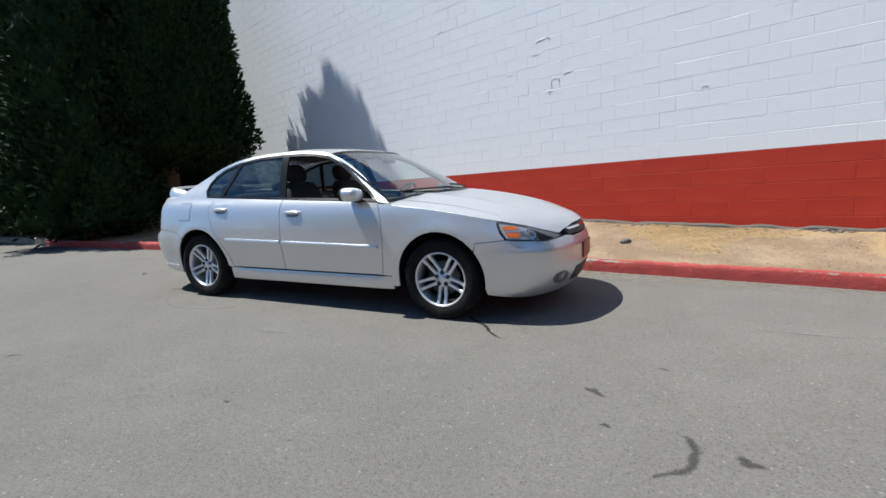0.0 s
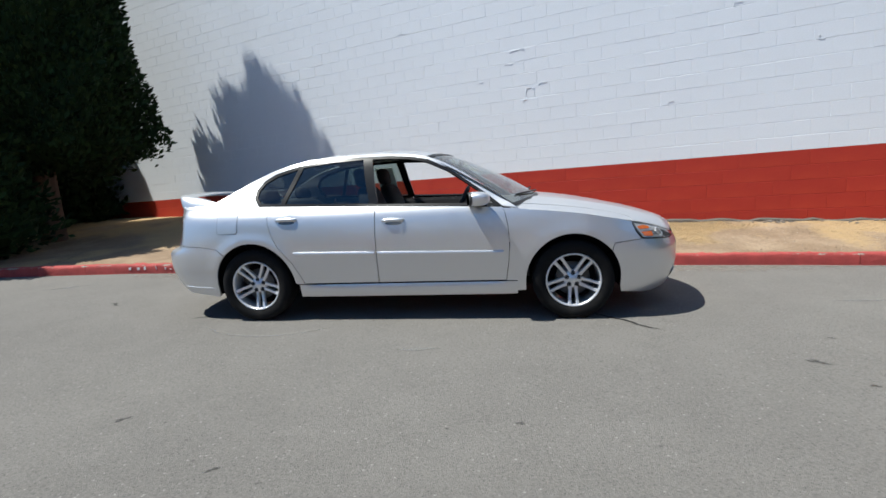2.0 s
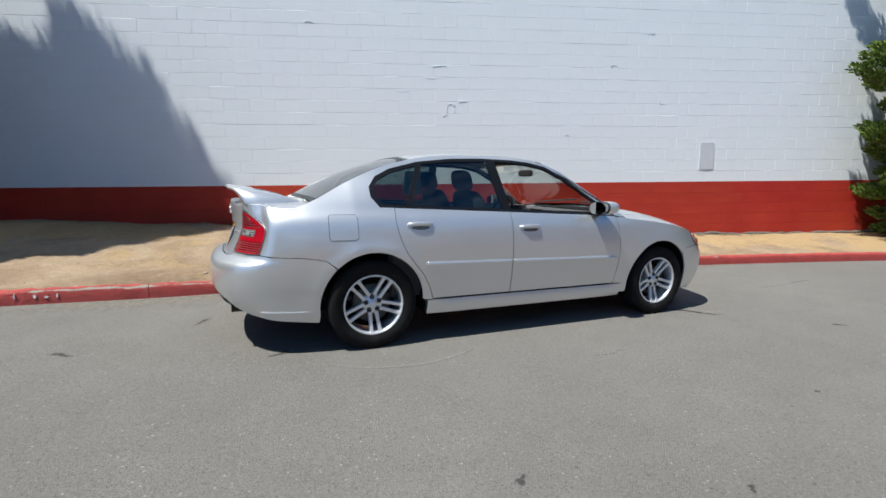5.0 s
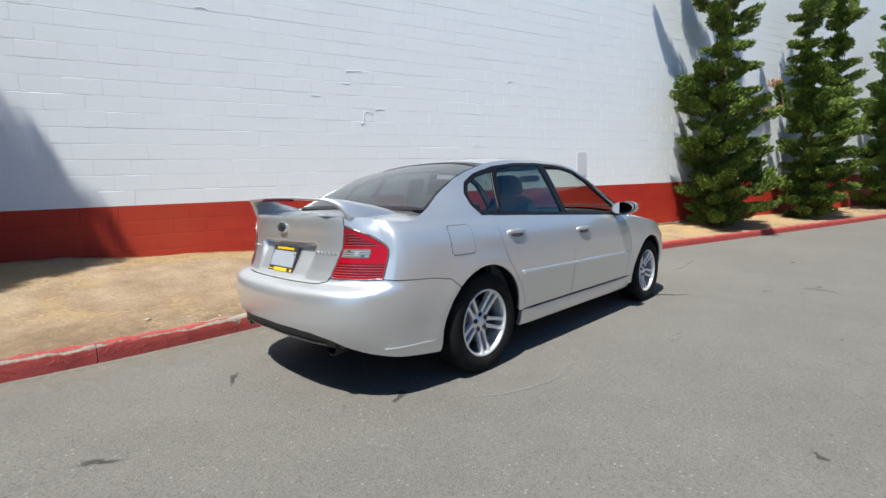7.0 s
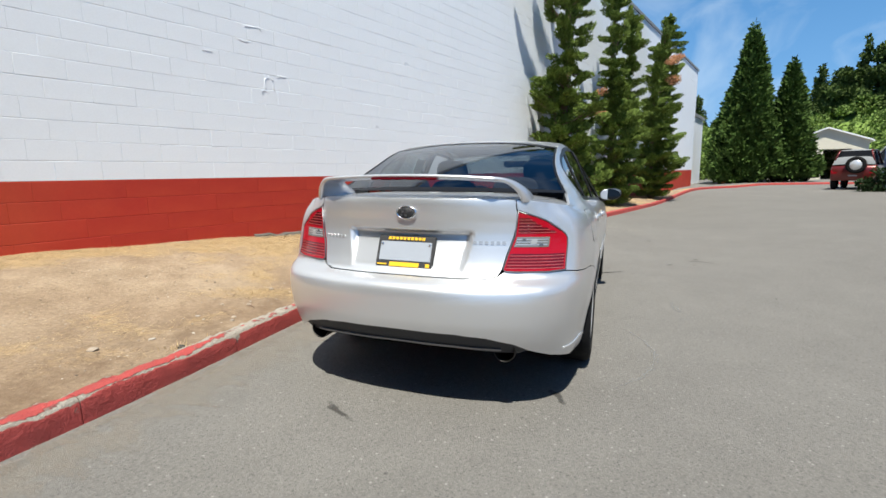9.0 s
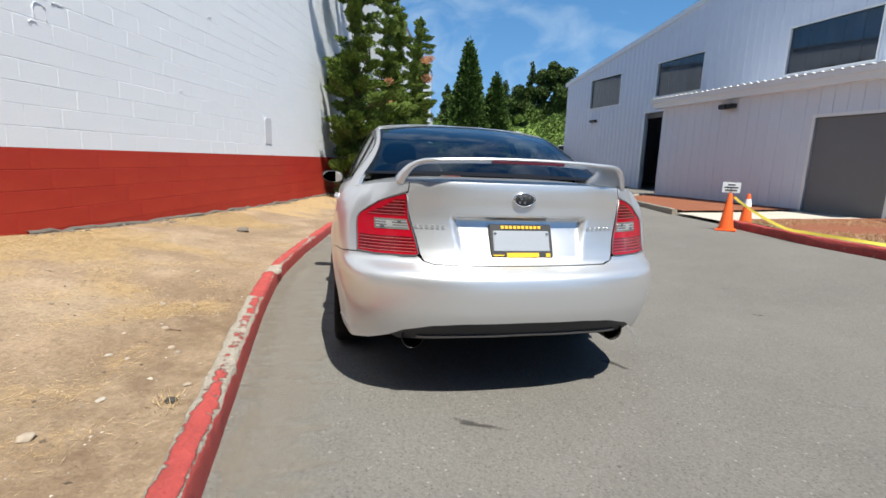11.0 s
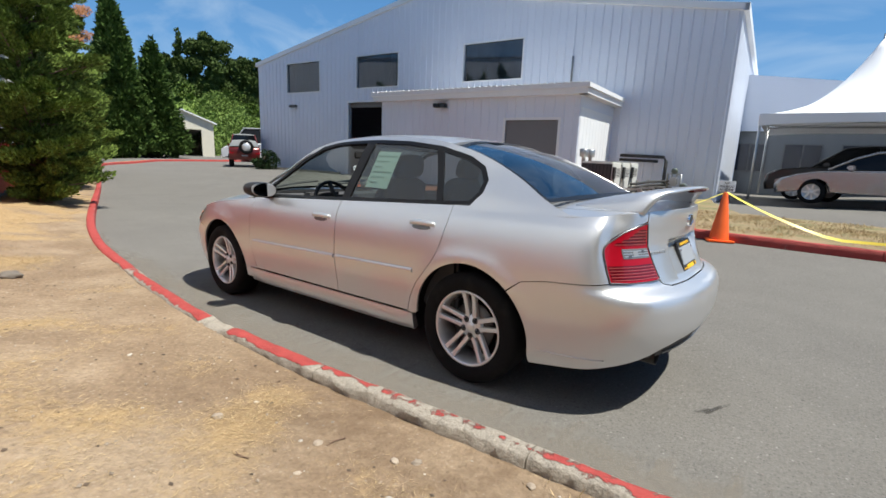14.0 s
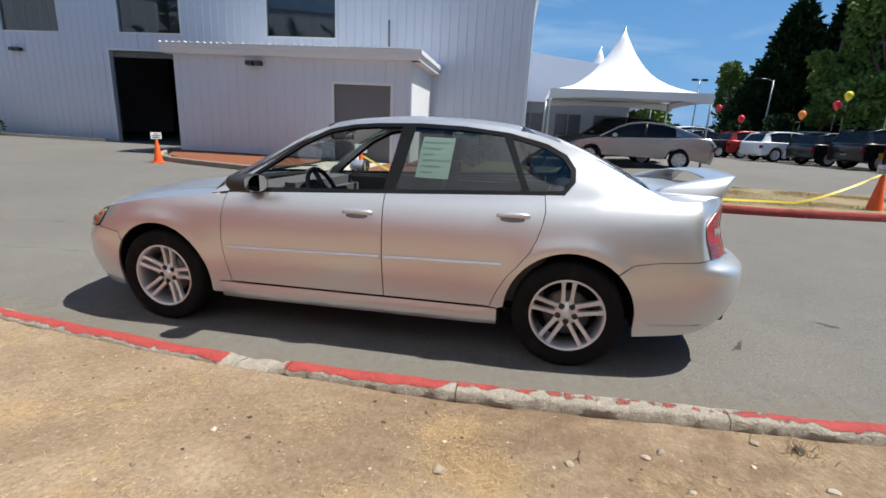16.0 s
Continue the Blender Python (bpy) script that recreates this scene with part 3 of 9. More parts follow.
# how far the dirt lies below the kerb's top
DROP = [(-60, 0.02), (-6, 0.02), (-3.5, 0.03), (-2.4, 0.045), (-0.8, 0.052), (-0.2, 0.030), (0.6, 0.018), (3.0, 0.016), (6.0, 0.016), (33, 0.016)]


def verge_height(x, y, y0, y1, z0, z1):
    u = (y - y0) / (y1 - y0)
    z = z0 + (z1 - z0) * smoothstep(0.0, 1.0, u)
    n = 0.028 * noise.noise(Vector((x * 1.3, y * 1.3, 0))) + 0.012 * noise.noise(Vector((x * 5, y * 5, 3)))
    return z + n * min(1, 6 * u) - 0.008 * (1 - smoothstep(0, 0.12, u))


def straw_density(x, y, row):
    """How thick the dead grass lies: thin on the trodden path beside the kerb, matted towards the wall."""
    u = (y - row[1]) / (row[2] - row[1])
    d_ = 1.2 * noise.noise(Vector((x * 0.8, y * 0.8, 5))) + 0.7 * noise.noise(Vector((x * 2.6, y * 2.6, 2))) + 1.1 * (u - 0.46)
    return d_ + 0.32 * smoothstep(2.5, 4.5, x) + 0.30 * smoothstep(-2.9, -4.2, x)


def verge_row(x):
    """The row of the verge nearest to x."""
    i = min(len(VERGE) - 1, int(np.searchsorted(VERGE_X, x)))
    return VERGE[i]


def verge_at(x, y):
    """The height of the verge; None off it."""
    _, y0, y1, z0, z1 = verge_row(x)
    return verge_height(x, y, y0, y1, z0, z1) if y0 <= y <= y1 else None


def dirt_strip():
    """The dry verge between the kerb and the block wall."""
    inner = offset_curve(KERB, 0.10)
    verts, rows, m = [], 0, 26
    for p in inner:
        if p.x < -40 or p.x > 31.0:
            continue
        z0 = height(p.x, p.y) + 0.13 - lerp_table(DROP, p.x)
        if p.x < WALL_X0 - 0.5:
            y1, z1 = 14.0, 0.7
        else:
            y1, z1 = wall_y(p.x) + 0.05, lerp_table(BASE, p.x)
        VERGE.append((p.x, p.y, y1, z0, z1))
        for k in range(m):
            y = p.y + (y1 - p.y) * (k / (m - 1)) ** 1.2
            verts.append((p.x, y, verge_height(p.x, y, p.y, y1, z0, z1)))
        rows += 1
    faces = [(j * m + i, (j + 1) * m + i, (j + 1) * m + i + 1, j * m + i + 1) for j in range(rows - 1) for i in range(m - 1)]
    ob = raw("verge", verts, faces, DIRT, smooth=True)
    at = ob.data.attributes.new("straw", "FLOAT", "POINT")
    at.data.foreach_set("value", [max(0.0, min(1.0, 0.25 + 0.9 * straw_density(x, y, VERGE[i // m]))) for i, (x, y, z) in enumerate(verts)])
    at = ob.data.attributes.new("tread", "FLOAT", "POINT")
    at.data.foreach_set("value", [0.75 * smoothstep(0.4, -1.0, x) * smoothstep(-4.2, -3.0, x) * smoothstep(2.5, 1.6, y) for x, y, z in verts])
    return tagged(ob, "dry dirt verge with straw-coloured dead grass between kerb and wall", "dirt", kind="structure")


verge = dirt_strip()
VERGE.sort(key=lambda r: r[0])
VERGE_X = np.array([r[0] for r in VERGE])


def sweep(bm, pts, profile, zf, slots=None):
    """Extrudes a (sideways, up) profile along plan points."""
    rings = []
    for i, p in enumerate(pts):
        t = (pts[min(i + 1, len(pts) - 1)] - pts[max(i - 1, 0)]).normalized()
        s = Vector((-t.y, t.x))
        q0 = zf(p.x, p.y)
        wob = 0.007 * noise.noise(Vector((p.x * 3, p.y * 3, 9)))
        ring = []
        for j, (a, h) in enumerate(profile):
            c = wob * (h > 0)
            if h > 0.05:
                c += (0.004 if j < 5 else 0.010) * noise.noise(Vector((p.x * 13, p.y * 13, j * 2.0)))
                chip = noise.noise(Vector((p.x * 5.3, p.y * 5.3, 20 + (j > 5) * 7.0)))
                c -= 0.020 * max(0.0, chip - 0.12) * (j in (2, 3, 4, 6, 7))
                # the broken length, crumbled down
                gone = smoothstep(0.08, 0.14, p.x) * smoothstep(0.46, 0.38, p.x) if p.y > 0 else 0.0
                c -= gone * (0.018 + 0.022 * noise.noise(Vector((p.x * 17, p.y * 17, j * 3.0)))) * (j > 1)
            ring.append(bm.verts.new((p.x + s.x * (a + c * (0.6 if j < 5 else -0.6)), p.y + s.y * (a + c * (0.6 if j < 5 else -0.6)), q0 + h + c)))
        rings.append(ring)
    n = len(profile)
    for r, q in zip(rings, rings[1:]):
        for k in range(n - 1):
            f = bm.faces.new((r[k], q[k], q[k + 1], r[k + 1]))
            f.smooth = True
            if slots:
                f.material_index = slots[k]
    bm.faces.new([bm.verts.new(v.co) for v in rings[0]])
    bm.faces.new([bm.verts.new(v.co) for v in rings[-1]][::-1])


PROFILE = [(-0.01, -0.08), (0.0, 0.05), (0.002, 0.102), (0.010, 0.122), (0.026, 0.130), (0.06, 0.133), (0.100, 0.131), (0.112, 0.121), (0.116, 0.06), (0.118, -0.06)]
# how far the paint is gone, from the face over the top to the back
WEAR = (0.0, 0.02, 0.20, 0.56, 0.26, 0.06, 0.36, 0.82, 1.0, 1.0)
# stretches where the top has lost its paint
BARE_X = [(-60, 0.0), (-5.0, 0.0), (-3.6, 0.16), (-2.4, 0.24), (-1.9, 0.34), (-1.65, 0.38), (-1.3, 0.44), (-0.76, 0.48), (-0.70, 0.05), (0.07, 0.05), (0.10, 1.0), (0.42, 1.0), (0.45, 0.10), (2.1, 0.14), (2.3, 0.42), (2.6, -0.1), (3.0, -0.32), (60, -0.32)]


def kerb_run(name, pts, cuts, bare, label, keep=lambda p: True, fresh=0.0):
    top = tagged(new(name), label, "kerb", kind="structure")
    pieces, cur = [], [pts[0]]
    ci = 0
    for p in pts[1:]:
        cur.append(p)
        if ci < len(cuts) and (p - Vector(cuts[ci])).length < 0.11:
            pieces.append(cur)
            cur = [p]
            ci += 1
    pieces.append(cur)
    for piece in pieces:
        mid = piece[len(piece) // 2]
        if len(piece) < 2 or not keep(mid):
            continue
        a, b = piece[0].copy(), piece[-1].copy()
        piece = [a + (piece[1] - a).normalized() * 0.0025] + piece[1:-1] + [b - (b - piece[-2]).normalized() * 0.0025]
        bm = bmesh.new()
        isbare = any(lo < mid.x < hi for lo, hi in bare)
        near = -4.5 < mid.x < 5.5 and mid.y > 0
        if near:
            piece = [p.lerp(q, k / 6) for p, q in zip(piece, piece[1:]) for k in range(6)] + piece[-1:]
        sweep(bm, piece, PROFILE, height)
        ob = part("kerb_segment", bm, [BARE_KERB if isbare else RED_KERB], top)
        wear = []
        for v in ob.data.vertices:
            j = v.index % len(PROFILE)
            if near and 2 < j < 9:
                # weathered concrete: the back arris is knocked about, the front one a little
                rough_ = (0.004, 0.003, 0.004, 0.011, 0.014, 0.012)[j - 3]
                v.co.z += rough_ * (noise.noise(v.co * 9.0) + 0.6 * noise.noise(v.co * 26.0) - 0.35)
                v.co.y += rough_ * 0.8 * noise.noise(v.co * 14.0 + Vector((5, 0, 0)))
            x, y = v.co.x, v.co.y
            w = WEAR[j]
            if y > 0 or x > 4:
                k_ = float(np.interp(x, [q[0] for q in BARE_X], [q[1] for q in BARE_X]))
                w += k_ * (0.0, 0.05, 0.2, 0.45, 0.6, 1.1, 1.2, 1.2, 1.0, 1.0)[j]
                if x > 3.2:
                    w -= 0.25 * (j > 4)
            e = min((Vector((x, y)) - piece[0]).length, (Vector((x, y)) - piece[-1]).length)
            w += 0.25 * max(0.0, 1 - e / 0.07) + 0.30 * noise.noise(Vector((x * 1.1, y * 1.1, 4)))
            wear.append(w - fresh)
        at = ob.data.attributes.new("wear", "FLOAT", "POINT")
        at.data.foreach_set("value", wear)
    return top


def nearest(pts, x):
    return tuple(min(pts, key=lambda p: abs(p.x - x)))


cut_x = [-30, -20, -12, -9.2, -6.2, -5.0, -2.95, -1.95, -0.72, 0.1, 0.42, 2.2, 4.55, 7.6, 10.7, 13.8, 17, 20, 23]
kerb_run("kerb", KERB, [nearest(KERB, x) for x in cut_x], ((-60, -9.2),), "worn red-painted concrete kerb along the dirt verge", lambda p: p.x > -32)
KERB_FAR = curve_points([(3.3, -6.45), (3.0, -6.15), (1.65, -5.72), (0.5, -5.42), (-2.0, -5.22), (-4.4, -5.25), (-6.5, -5.6), (-12, -7.0), (-20, -9.6)], 0.15)
kerb_run("kerb_far", KERB_FAR[::-1], [nearest(KERB_FAR, x) for x in (-15, -10, -6.5, -3.5, -0.5)], (), "red-painted kerb round the dry grass island", fresh=0.7)
KERB_BED = curve_points([(10.3, -9.35), (9.75, -8.5), (9.0, -8.05), (7.0, -7.35), (5.15, -6.7)], 0.15)
kerb_run("kerb_bed", KERB_BED[::-1], [], ((-60, 60),), "bare concrete kerb round the mulch bed")


def flat_area(name, outline, material, lift, label, category, step=0.35):
    bm = bmesh.new()
    f = bm.faces.new([bm.verts.new((x, y, 0)) for x, y in outline])
    f.normal_update()
    bmesh.ops.triangulate(bm, faces=[f])
    xs, ys = [p[0] for p in outline], [p[1] for p in outline]
    for axis, lo, hi in ((0, min(xs), max(xs)), (1, min(ys), max(ys))):
        k = lo + step
        while k < hi:
            co, no = Vector((0, 0, 0)), Vector((0, 0, 0))
            co[axis], no[axis] = k, 1
            bmesh.ops.bisect_plane(bm, geom=bm.verts[:] + bm.edges[:] + bm.faces[:], plane_co=co, plane_no=no, dist=1e-5)
            k += step
    for v in bm.verts:
        v.co.z = height(v.co.x, v.co.y) + lift + 0.012 * noise.noise(Vector((v.co.x * 2, v.co.y * 2, 1)))
    bm.normal_update()
    if sum(f.normal.z for f in bm.faces) < 0:
        bmesh.ops.reverse_faces(bm, faces=bm.faces[:])
    return tagged(bm_object(name, bm, material, True), label, category, kind="structure")


flat_area("mulch_bed", [(10.3, -9.75), (9.7, -8.65), (9.0, -8.2), (7.0, -7.5), (5.15, -6.85), (5.15, -10.05)], MULCH, 0.10, "bed of reddish bark mulch in front of the annex", "mulch")
flat_area("footpath", [(5.1, -6.6), (3.3, -6.2), (3.3, -10.2), (5.1, -10.05)], CONCRETE, 0.06, "pale concrete path to the annex door", "path")
island = [(3.25, -6.55), (1.65, -5.88), (0.5, -5.58), (-2.0, -5.38), (-4.4, -5.42), (-6.5, -5.76), (-12, -7.16), (-20, -9.8), (-20, -12), (-12, -10.4), (-8, -9.6), (-5, -9.3), (-1.5, -9.6), (-0.5, -12.5), (-0.3, -13.6), (3.0, -13.4), (3.25, -10.3)]
flat_area("grass_island", island, DRYGRASS, 0.10, "island of parched patchy grass behind the kerb", "grass")
flat_area("mulch_strip", [(3.2, -6.65), (1.7, -6.02), (0.6, -5.75), (0.2, -7.6), (0.6, -8.9), (0.9, -12.6), (3.0, -12.9), (3.22, -10.3)], MULCH, 0.118, "reddish bark mulch beside the annex", "mulch")

# ---- block wall ----
d = Vector((1, -0.30)).normalized()
nrm = Vector((-d.y, d.x))
A0 = Vector((0.0, wall_y(0.0)))


def wall_point(s, off, z):
    p = A0 + d * s + nrm * off
    return (p.x, p.y, z)


S0, S1 = (WALL_X0 / d.x), (WALL_X1 / d.x)


def wall_prism(bm, z0, z1, off0, off1, s0, s1):
    q = [(s0, off0), (s1, off0), (s1, off1), (s0, off1)]
    lo = [bm.verts.new(wall_point(s, o, z0)) for s, o in q]
    hi = [bm.verts.new(wall_point(s, o, z1)) for s, o in q]
    bm.faces.new(lo[::-1])
    bm.faces.new(hi)
    for k in range(4):
        bm.faces.new((lo[k], lo[(k + 1) % 4], hi[(k + 1) % 4], hi[k]))


bm = bmesh.new()
wall_prism(bm, RED_TOP, WALL_TOP, 0.008, 0.3, S0, S1)
wall_north = tagged(bm_object("wall_north", bm, WHITE_BLOCK), "white-painted concrete block wall with a red painted base", "wall", kind="structure")
bm = bmesh.new()
wall_prism(bm, -0.8, RED_TOP, 0.008, 0.3, S0, S1)
part("painted_base", bm, RED_BLOCK, wall_north, "red painted base courses")
bm = bmesh.new()
wall_prism(bm, WALL_TOP, WALL_TOP + 0.12, -0.05, 0.35, S0 - 0.05, S1 + 0.05)
part("coping", bm, GREY_WALL, wall_north, "grey metal coping")
# the rest of that building, behind the wall
bm = bmesh.new()
wall_prism(bm, -0.8, WALL_TOP - 0.1, 0.31, 18.0, S0 + 0.01, S1 - 0.01)
tagged(bm_object("shop_building", bm, WHITE_BLOCK), "plain white body of the shop building behind the block wall", "building")
# lower white building past the wall's end
bm = bmesh.new()
wall_prism(bm, -0.8, 5.3, 0.8, 12.0, S1 + 0.02, S1 + 9)
low = tagged(bm_object("low_building", bm, WHITE_BLOCK), "low white building past the end of the wall", "building")
bm = bmesh.new()
wall_prism(bm, 5.3, 5.55, 0.7, 12.0, S1 + 0.02, S1 + 9.1)
part("roof_edge", bm, GREY_WALL, low)
# cover plate and mortar patches on the wall
bm = bmesh.new()
sp = 5.9 / d.x
prof = [(sp - 0.14, 1.40), (sp + 0.14, 1.40), (sp + 0.14, 1.85), (sp + 0.115, 1.89), (sp - 0.115, 1.89), (sp - 0.14, 1.85)]
f0 = [bm.verts.new(wall_point(s, -0.006, z)) for s, z in prof]
f1 = [bm.verts.new(wall_point(s, 0.004, z)) for s, z in prof]
bm.faces.new(f0)
for k in range(6):
    bm.faces.new((f0[k], f1[k], f1[(k + 1) % 6], f0[(k + 1) % 6]))
bmesh.ops.recalc_face_normals(bm, faces=bm.faces[:])
tagged(bm_object("cover_plate", bm, METAL_PLATE), "grey painted cover plate on the white block wall", "cover plate")
for i, (px, pz, w, h, turns) in enumerate(((1.30, 2.44, 0.075, 0.085, (-0.6, 3.9)), (1.12, 3.10, 0.13, 0.06, (0.3, 2.9)), (0.98, 2.98, 0.07, 0.03, (3.4, 5.6)), (1.22, 2.33, 0.04, 0.02, (0.2, 4.5)), (1.52, 2.55, 0.09, 0.03, (1.2, 3.0)),
                                           (-0.92, 3.78, 0.08, 0.03, (0.0, 3.3)), (4.1, 3.2, 0.05, 0.03, (0.5, 3.8)), (5.0, 2.6, 0.04, 0.03, (2.0, 5.5)), (3.3, 2.0, 0.035, 0.03, (0.0, 4.0)), (4.75, 3.75, 0.07, 0.02, (0.1, 2.8)), (0.5, 2.72, 0.06, 0.015, (0.2, 3.0)))):
    rnd = random.Random(70 + i)
    bm = bmesh.new()
    pts = []
    for k in range(15):
        a_ = turns[0] + (turns[1] - turns[0]) * k / 14
        j_ = rnd.uniform(0.82, 1.18)
        pts.append(wall_point(px / d.x + w * j_ * math.copysign(abs(math.cos(a_)) ** 0.7, math.cos(a_)), 0.002, pz + h * j_ * math.copysign(abs(math.sin(a_)) ** 0.7, math.sin(a_))))
    tube(bm, pts, [rnd.uniform(0.0015, 0.0055) for _ in pts], 6)
    part("mortar_scar", bm, WHITE_BLOCK, wall_north, "raised scar of old mortar under the paint", True)


# ---- metal hall ----
HALL_D = Vector((1, 0.07)).normalized()


def by(x):
    return -13.45 + 0.07 * (x - 6.5)


def hall_point(x, off, z):
    """A point of the hall's front at x, off metres before it."""
    return (x - HALL_D.y * off, by(x) + HALL_D.x * off, z)


hall = tagged(new("metal_hall"), "large white metal-sided workshop hall with gabled front", "building")
HX0, HX1, PEAK = -0.33, 22.7, 11.3
OPEN = [(6.58, 9.15, 4.24, 5.64), (12.58, 15.1, 4.24, 5.64), (17.68, 20.2, 4.2, 5.64), (12.72, 15.65, -0.3, 3.58)]


def gable_z(x):
    return 5.83 + (x - HX0) * (7.87 - 5.83) / (PEAK - HX0) if x < PEAK else 5.8 + (HX1 - x) * (7.87 - 5.8) / (HX1 - PEAK)


bm = bmesh.new()
xc = sorted({HX0, HX1, PEAK, *[v for o in OPEN for v in o[:2]]})
zc_ = sorted({-0.3, 5.68, *[v for o in OPEN for v in o[2:]]})


def slab(bm, pf, x0, x1, z0, z1, thick, z1b=None):
    z1b = z1 if z1b is None else z1b
    q = [(x0, z0), (x1, z0), (x1, z1b), (x0, z1)]
    a = [bm.verts.new(pf(x, 0, z)) for x, z in q]
    b = [bm.verts.new(pf(x, -thick, z)) for x, z in q]
    bm.faces.new(a[::-1])
    bm.faces.new(b)
    for k in range(4):
        bm.faces.new((a[k], a[(k + 1) % 4], b[(k + 1) % 4], b[k]))


for x0, x1 in zip(xc, xc[1:]):
    for z0, z1 in zip(zc_, zc_[1:]):
        mx, mz = (x0 + x1) / 2, (z0 + z1) / 2
        if not any(o[0] < mx < o[1] and o[2] < mz < o[3] for o in OPEN):
            slab(bm, hall_point, x0, x1, z0, z1, 0.15)
    slab(bm, hall_point, x0, x1, 5.68, gable_z(x0), 0.15, gable_z(x1))
bmesh.ops.remove_doubles(bm, verts=bm.verts[:], dist=1e-4)
part("front_wall", bm, METAL_WHITE, hall)
bm = bmesh.new()
gable = [(HX0, -0.3), (HX1, -0.3), (HX1, 5.8), (PEAK, 7.87), (HX0, 5.83)]
fr = [bm.verts.new(hall_point(x, -0.15, z)) for x, z in gable]
bk = [bm.verts.new(hall_point(x, -24, z)) for x, z in gable]
bm.faces.new(bk)
for k in range(5):
    bm.faces.new((fr[k], fr[(k + 1) % 5], bk[(k + 1) % 5], bk[k]))
part("side_wall", bm, METAL_WHITE, hall)
# ribs of the siding
bm = bmesh.new()


def rib(bm, pf, x, z0, z1, w=0.036, p=0.020):
    a = [bm.verts.new(pf(x + dx, o, z)) for z in (z0, z1) for dx, o in ((-w, 0.001), (-w * 0.5, p), (w * 0.5, p), (w, 0.001))]
    for k in range(3):
        bm.faces.new((a[k], a[k + 1], a[5 + k], a[4 + k]))


x = HX0 + 0.1
while x < HX1:
    spans = [(-0.3, gable_z(x) - 0.12)]
    for o in OPEN:
        if o[0] - 0.08 < x < o[1] + 0.08:
            spans = [s for lo, hi in spans for s in ((lo, min(hi, o[2] - 0.06)), (max(lo, o[3] + 0.06), hi)) if s[1] - s[0] > 0.1]
    for lo, hi in spans:
        rib(bm, hall_point, x, lo, hi)
    x += 0.305


def side_point(y, off, z):
    p0 = Vector(hall_point(HX0, 0, 0)[:2])
    q = p0 + Vector((HALL_D.y, -HALL_D.x)) * y - HALL_D * off
    return (q.x, q.y, z)


y = 0.1
while y < 24:
    rib(bm, side_point, y, -0.3, 5.7)
    y += 0.305
bmesh.ops.recalc_face_normals(bm, faces=bm.faces[:])
tagged(part("siding_ribs", bm, METAL_WHITE, hall), kind="stuff")
# roof trim along the gable
bm = bmesh.new()
for x0, x1 in ((HX0 - 0.12, PEAK), (PEAK, HX1 + 0.12)):
    z0, z1 = (gable_z(max(HX0, x0)) + 0.0, gable_z(min(HX1, x1)) + 0.0)
    pts = [(x0, z0 - 0.12), (x1, z1 - 0.12), (x1, z1 + 0.08), (x0, z0 + 0.08)]
    a = [bm.verts.new(hall_point(px, 0.10, pz)) for px, pz in pts]
    b = [bm.verts.new(hall_point(px, -0.02, pz)) for px, pz in pts]
    bm.faces.new(a[::-1])
    bm.faces.new(b)
    for k in range(4):
        bm.faces.new((a[k], a[(k + 1) % 4], b[(k + 1) % 4], b[k]))
part("gable_trim", bm, TRIM_WHITE, hall, "white roof-edge trim")
bm = bmesh.new()
for y0, y1 in ((-0.1, 24),):
    a = [bm.verts.new(side_point(yy, oo, zz)) for yy in (y0, y1) for oo, zz in ((0.0, 5.70), (0.14, 5.70), (0.14, 5.92), (0.0, 5.92))]
    for k in range(4):
        bm.faces.new((a[k], a[(k + 1) % 4], a[4 + (k + 1) % 4], a[4 + k]))
    bm.faces.new(a[:4])
part("side_gutter", bm, TRIM_WHITE, hall, "white gutter")
for x0, x1, z0, z1 in OPEN[:3]:
    wm = part("window", (lambda q: ([slab(q, lambda a_, o_, z_: hall_point(a_, o_ + 0.03, z_), *w_, 0.10) for w_ in ((x0 - 0.05, x0, z0 - 0.05, z1 + 0.05), (x1, x1 + 0.05, z0 - 0.05, z1 + 0.05), (x0, x1, z1, z1 + 0.05), (x0, x1, z0 - 0.05, z0))], q)[1])(bmesh.new()), TRIM_WHITE, hall, "white-framed upper window")
    q = bmesh.new()
    slab(q, lambda a_, o_, z_: hall_point(a_, o_ - 0.06, z_), x0, x1, z0, z1, 0.01)
    part("pane", q, glass("upper window glass", (0.55, 0.58, 0.62)), wm)
    nb = 10
    for k in range(nb):
        q = bmesh.new()
        xa = x0 + (x1 - x0) * k / nb
        slab(q, lambda a_, o_, z_: hall_point(a_, o_ - 0.14 - 0.03 * (k % 2), z_), xa + 0.01, xa + (x1 - x0) / nb + 0.012, z0 - 0.05, z1 + 0.05, 0.01)
        part("blind_strip", q, BLIND, wm)
# doorway: frame, floor and a room behind, its darkness put into the wall's colour
q = bmesh.new()
for w_ in ((12.64, 12.72, -0.3, 3.66), (15.65, 15.73, -0.3, 3.66), (12.72, 15.65, 3.58, 3.66)):
    slab(q, lambda a_, o_, z_: hall_point(a_, o_ + 0.03, z_), *w_, 0.2)
part("door_frame", q, TRIM_WHITE, hall)
q = bmesh.new()
slab(q, lambda a_, o_, z_: hall_point(a_, o_ - 0.2, z_), 12.4, 15.95, 3.38, 3.7, 0.3)
part("rolled_door", q, GREY_DOOR, hall, "rolled-up door at the top of the opening")
# wall coloured near-black so that the room behind the opening looks unlit
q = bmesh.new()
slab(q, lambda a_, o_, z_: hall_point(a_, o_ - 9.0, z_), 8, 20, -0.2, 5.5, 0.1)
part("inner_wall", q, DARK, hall)


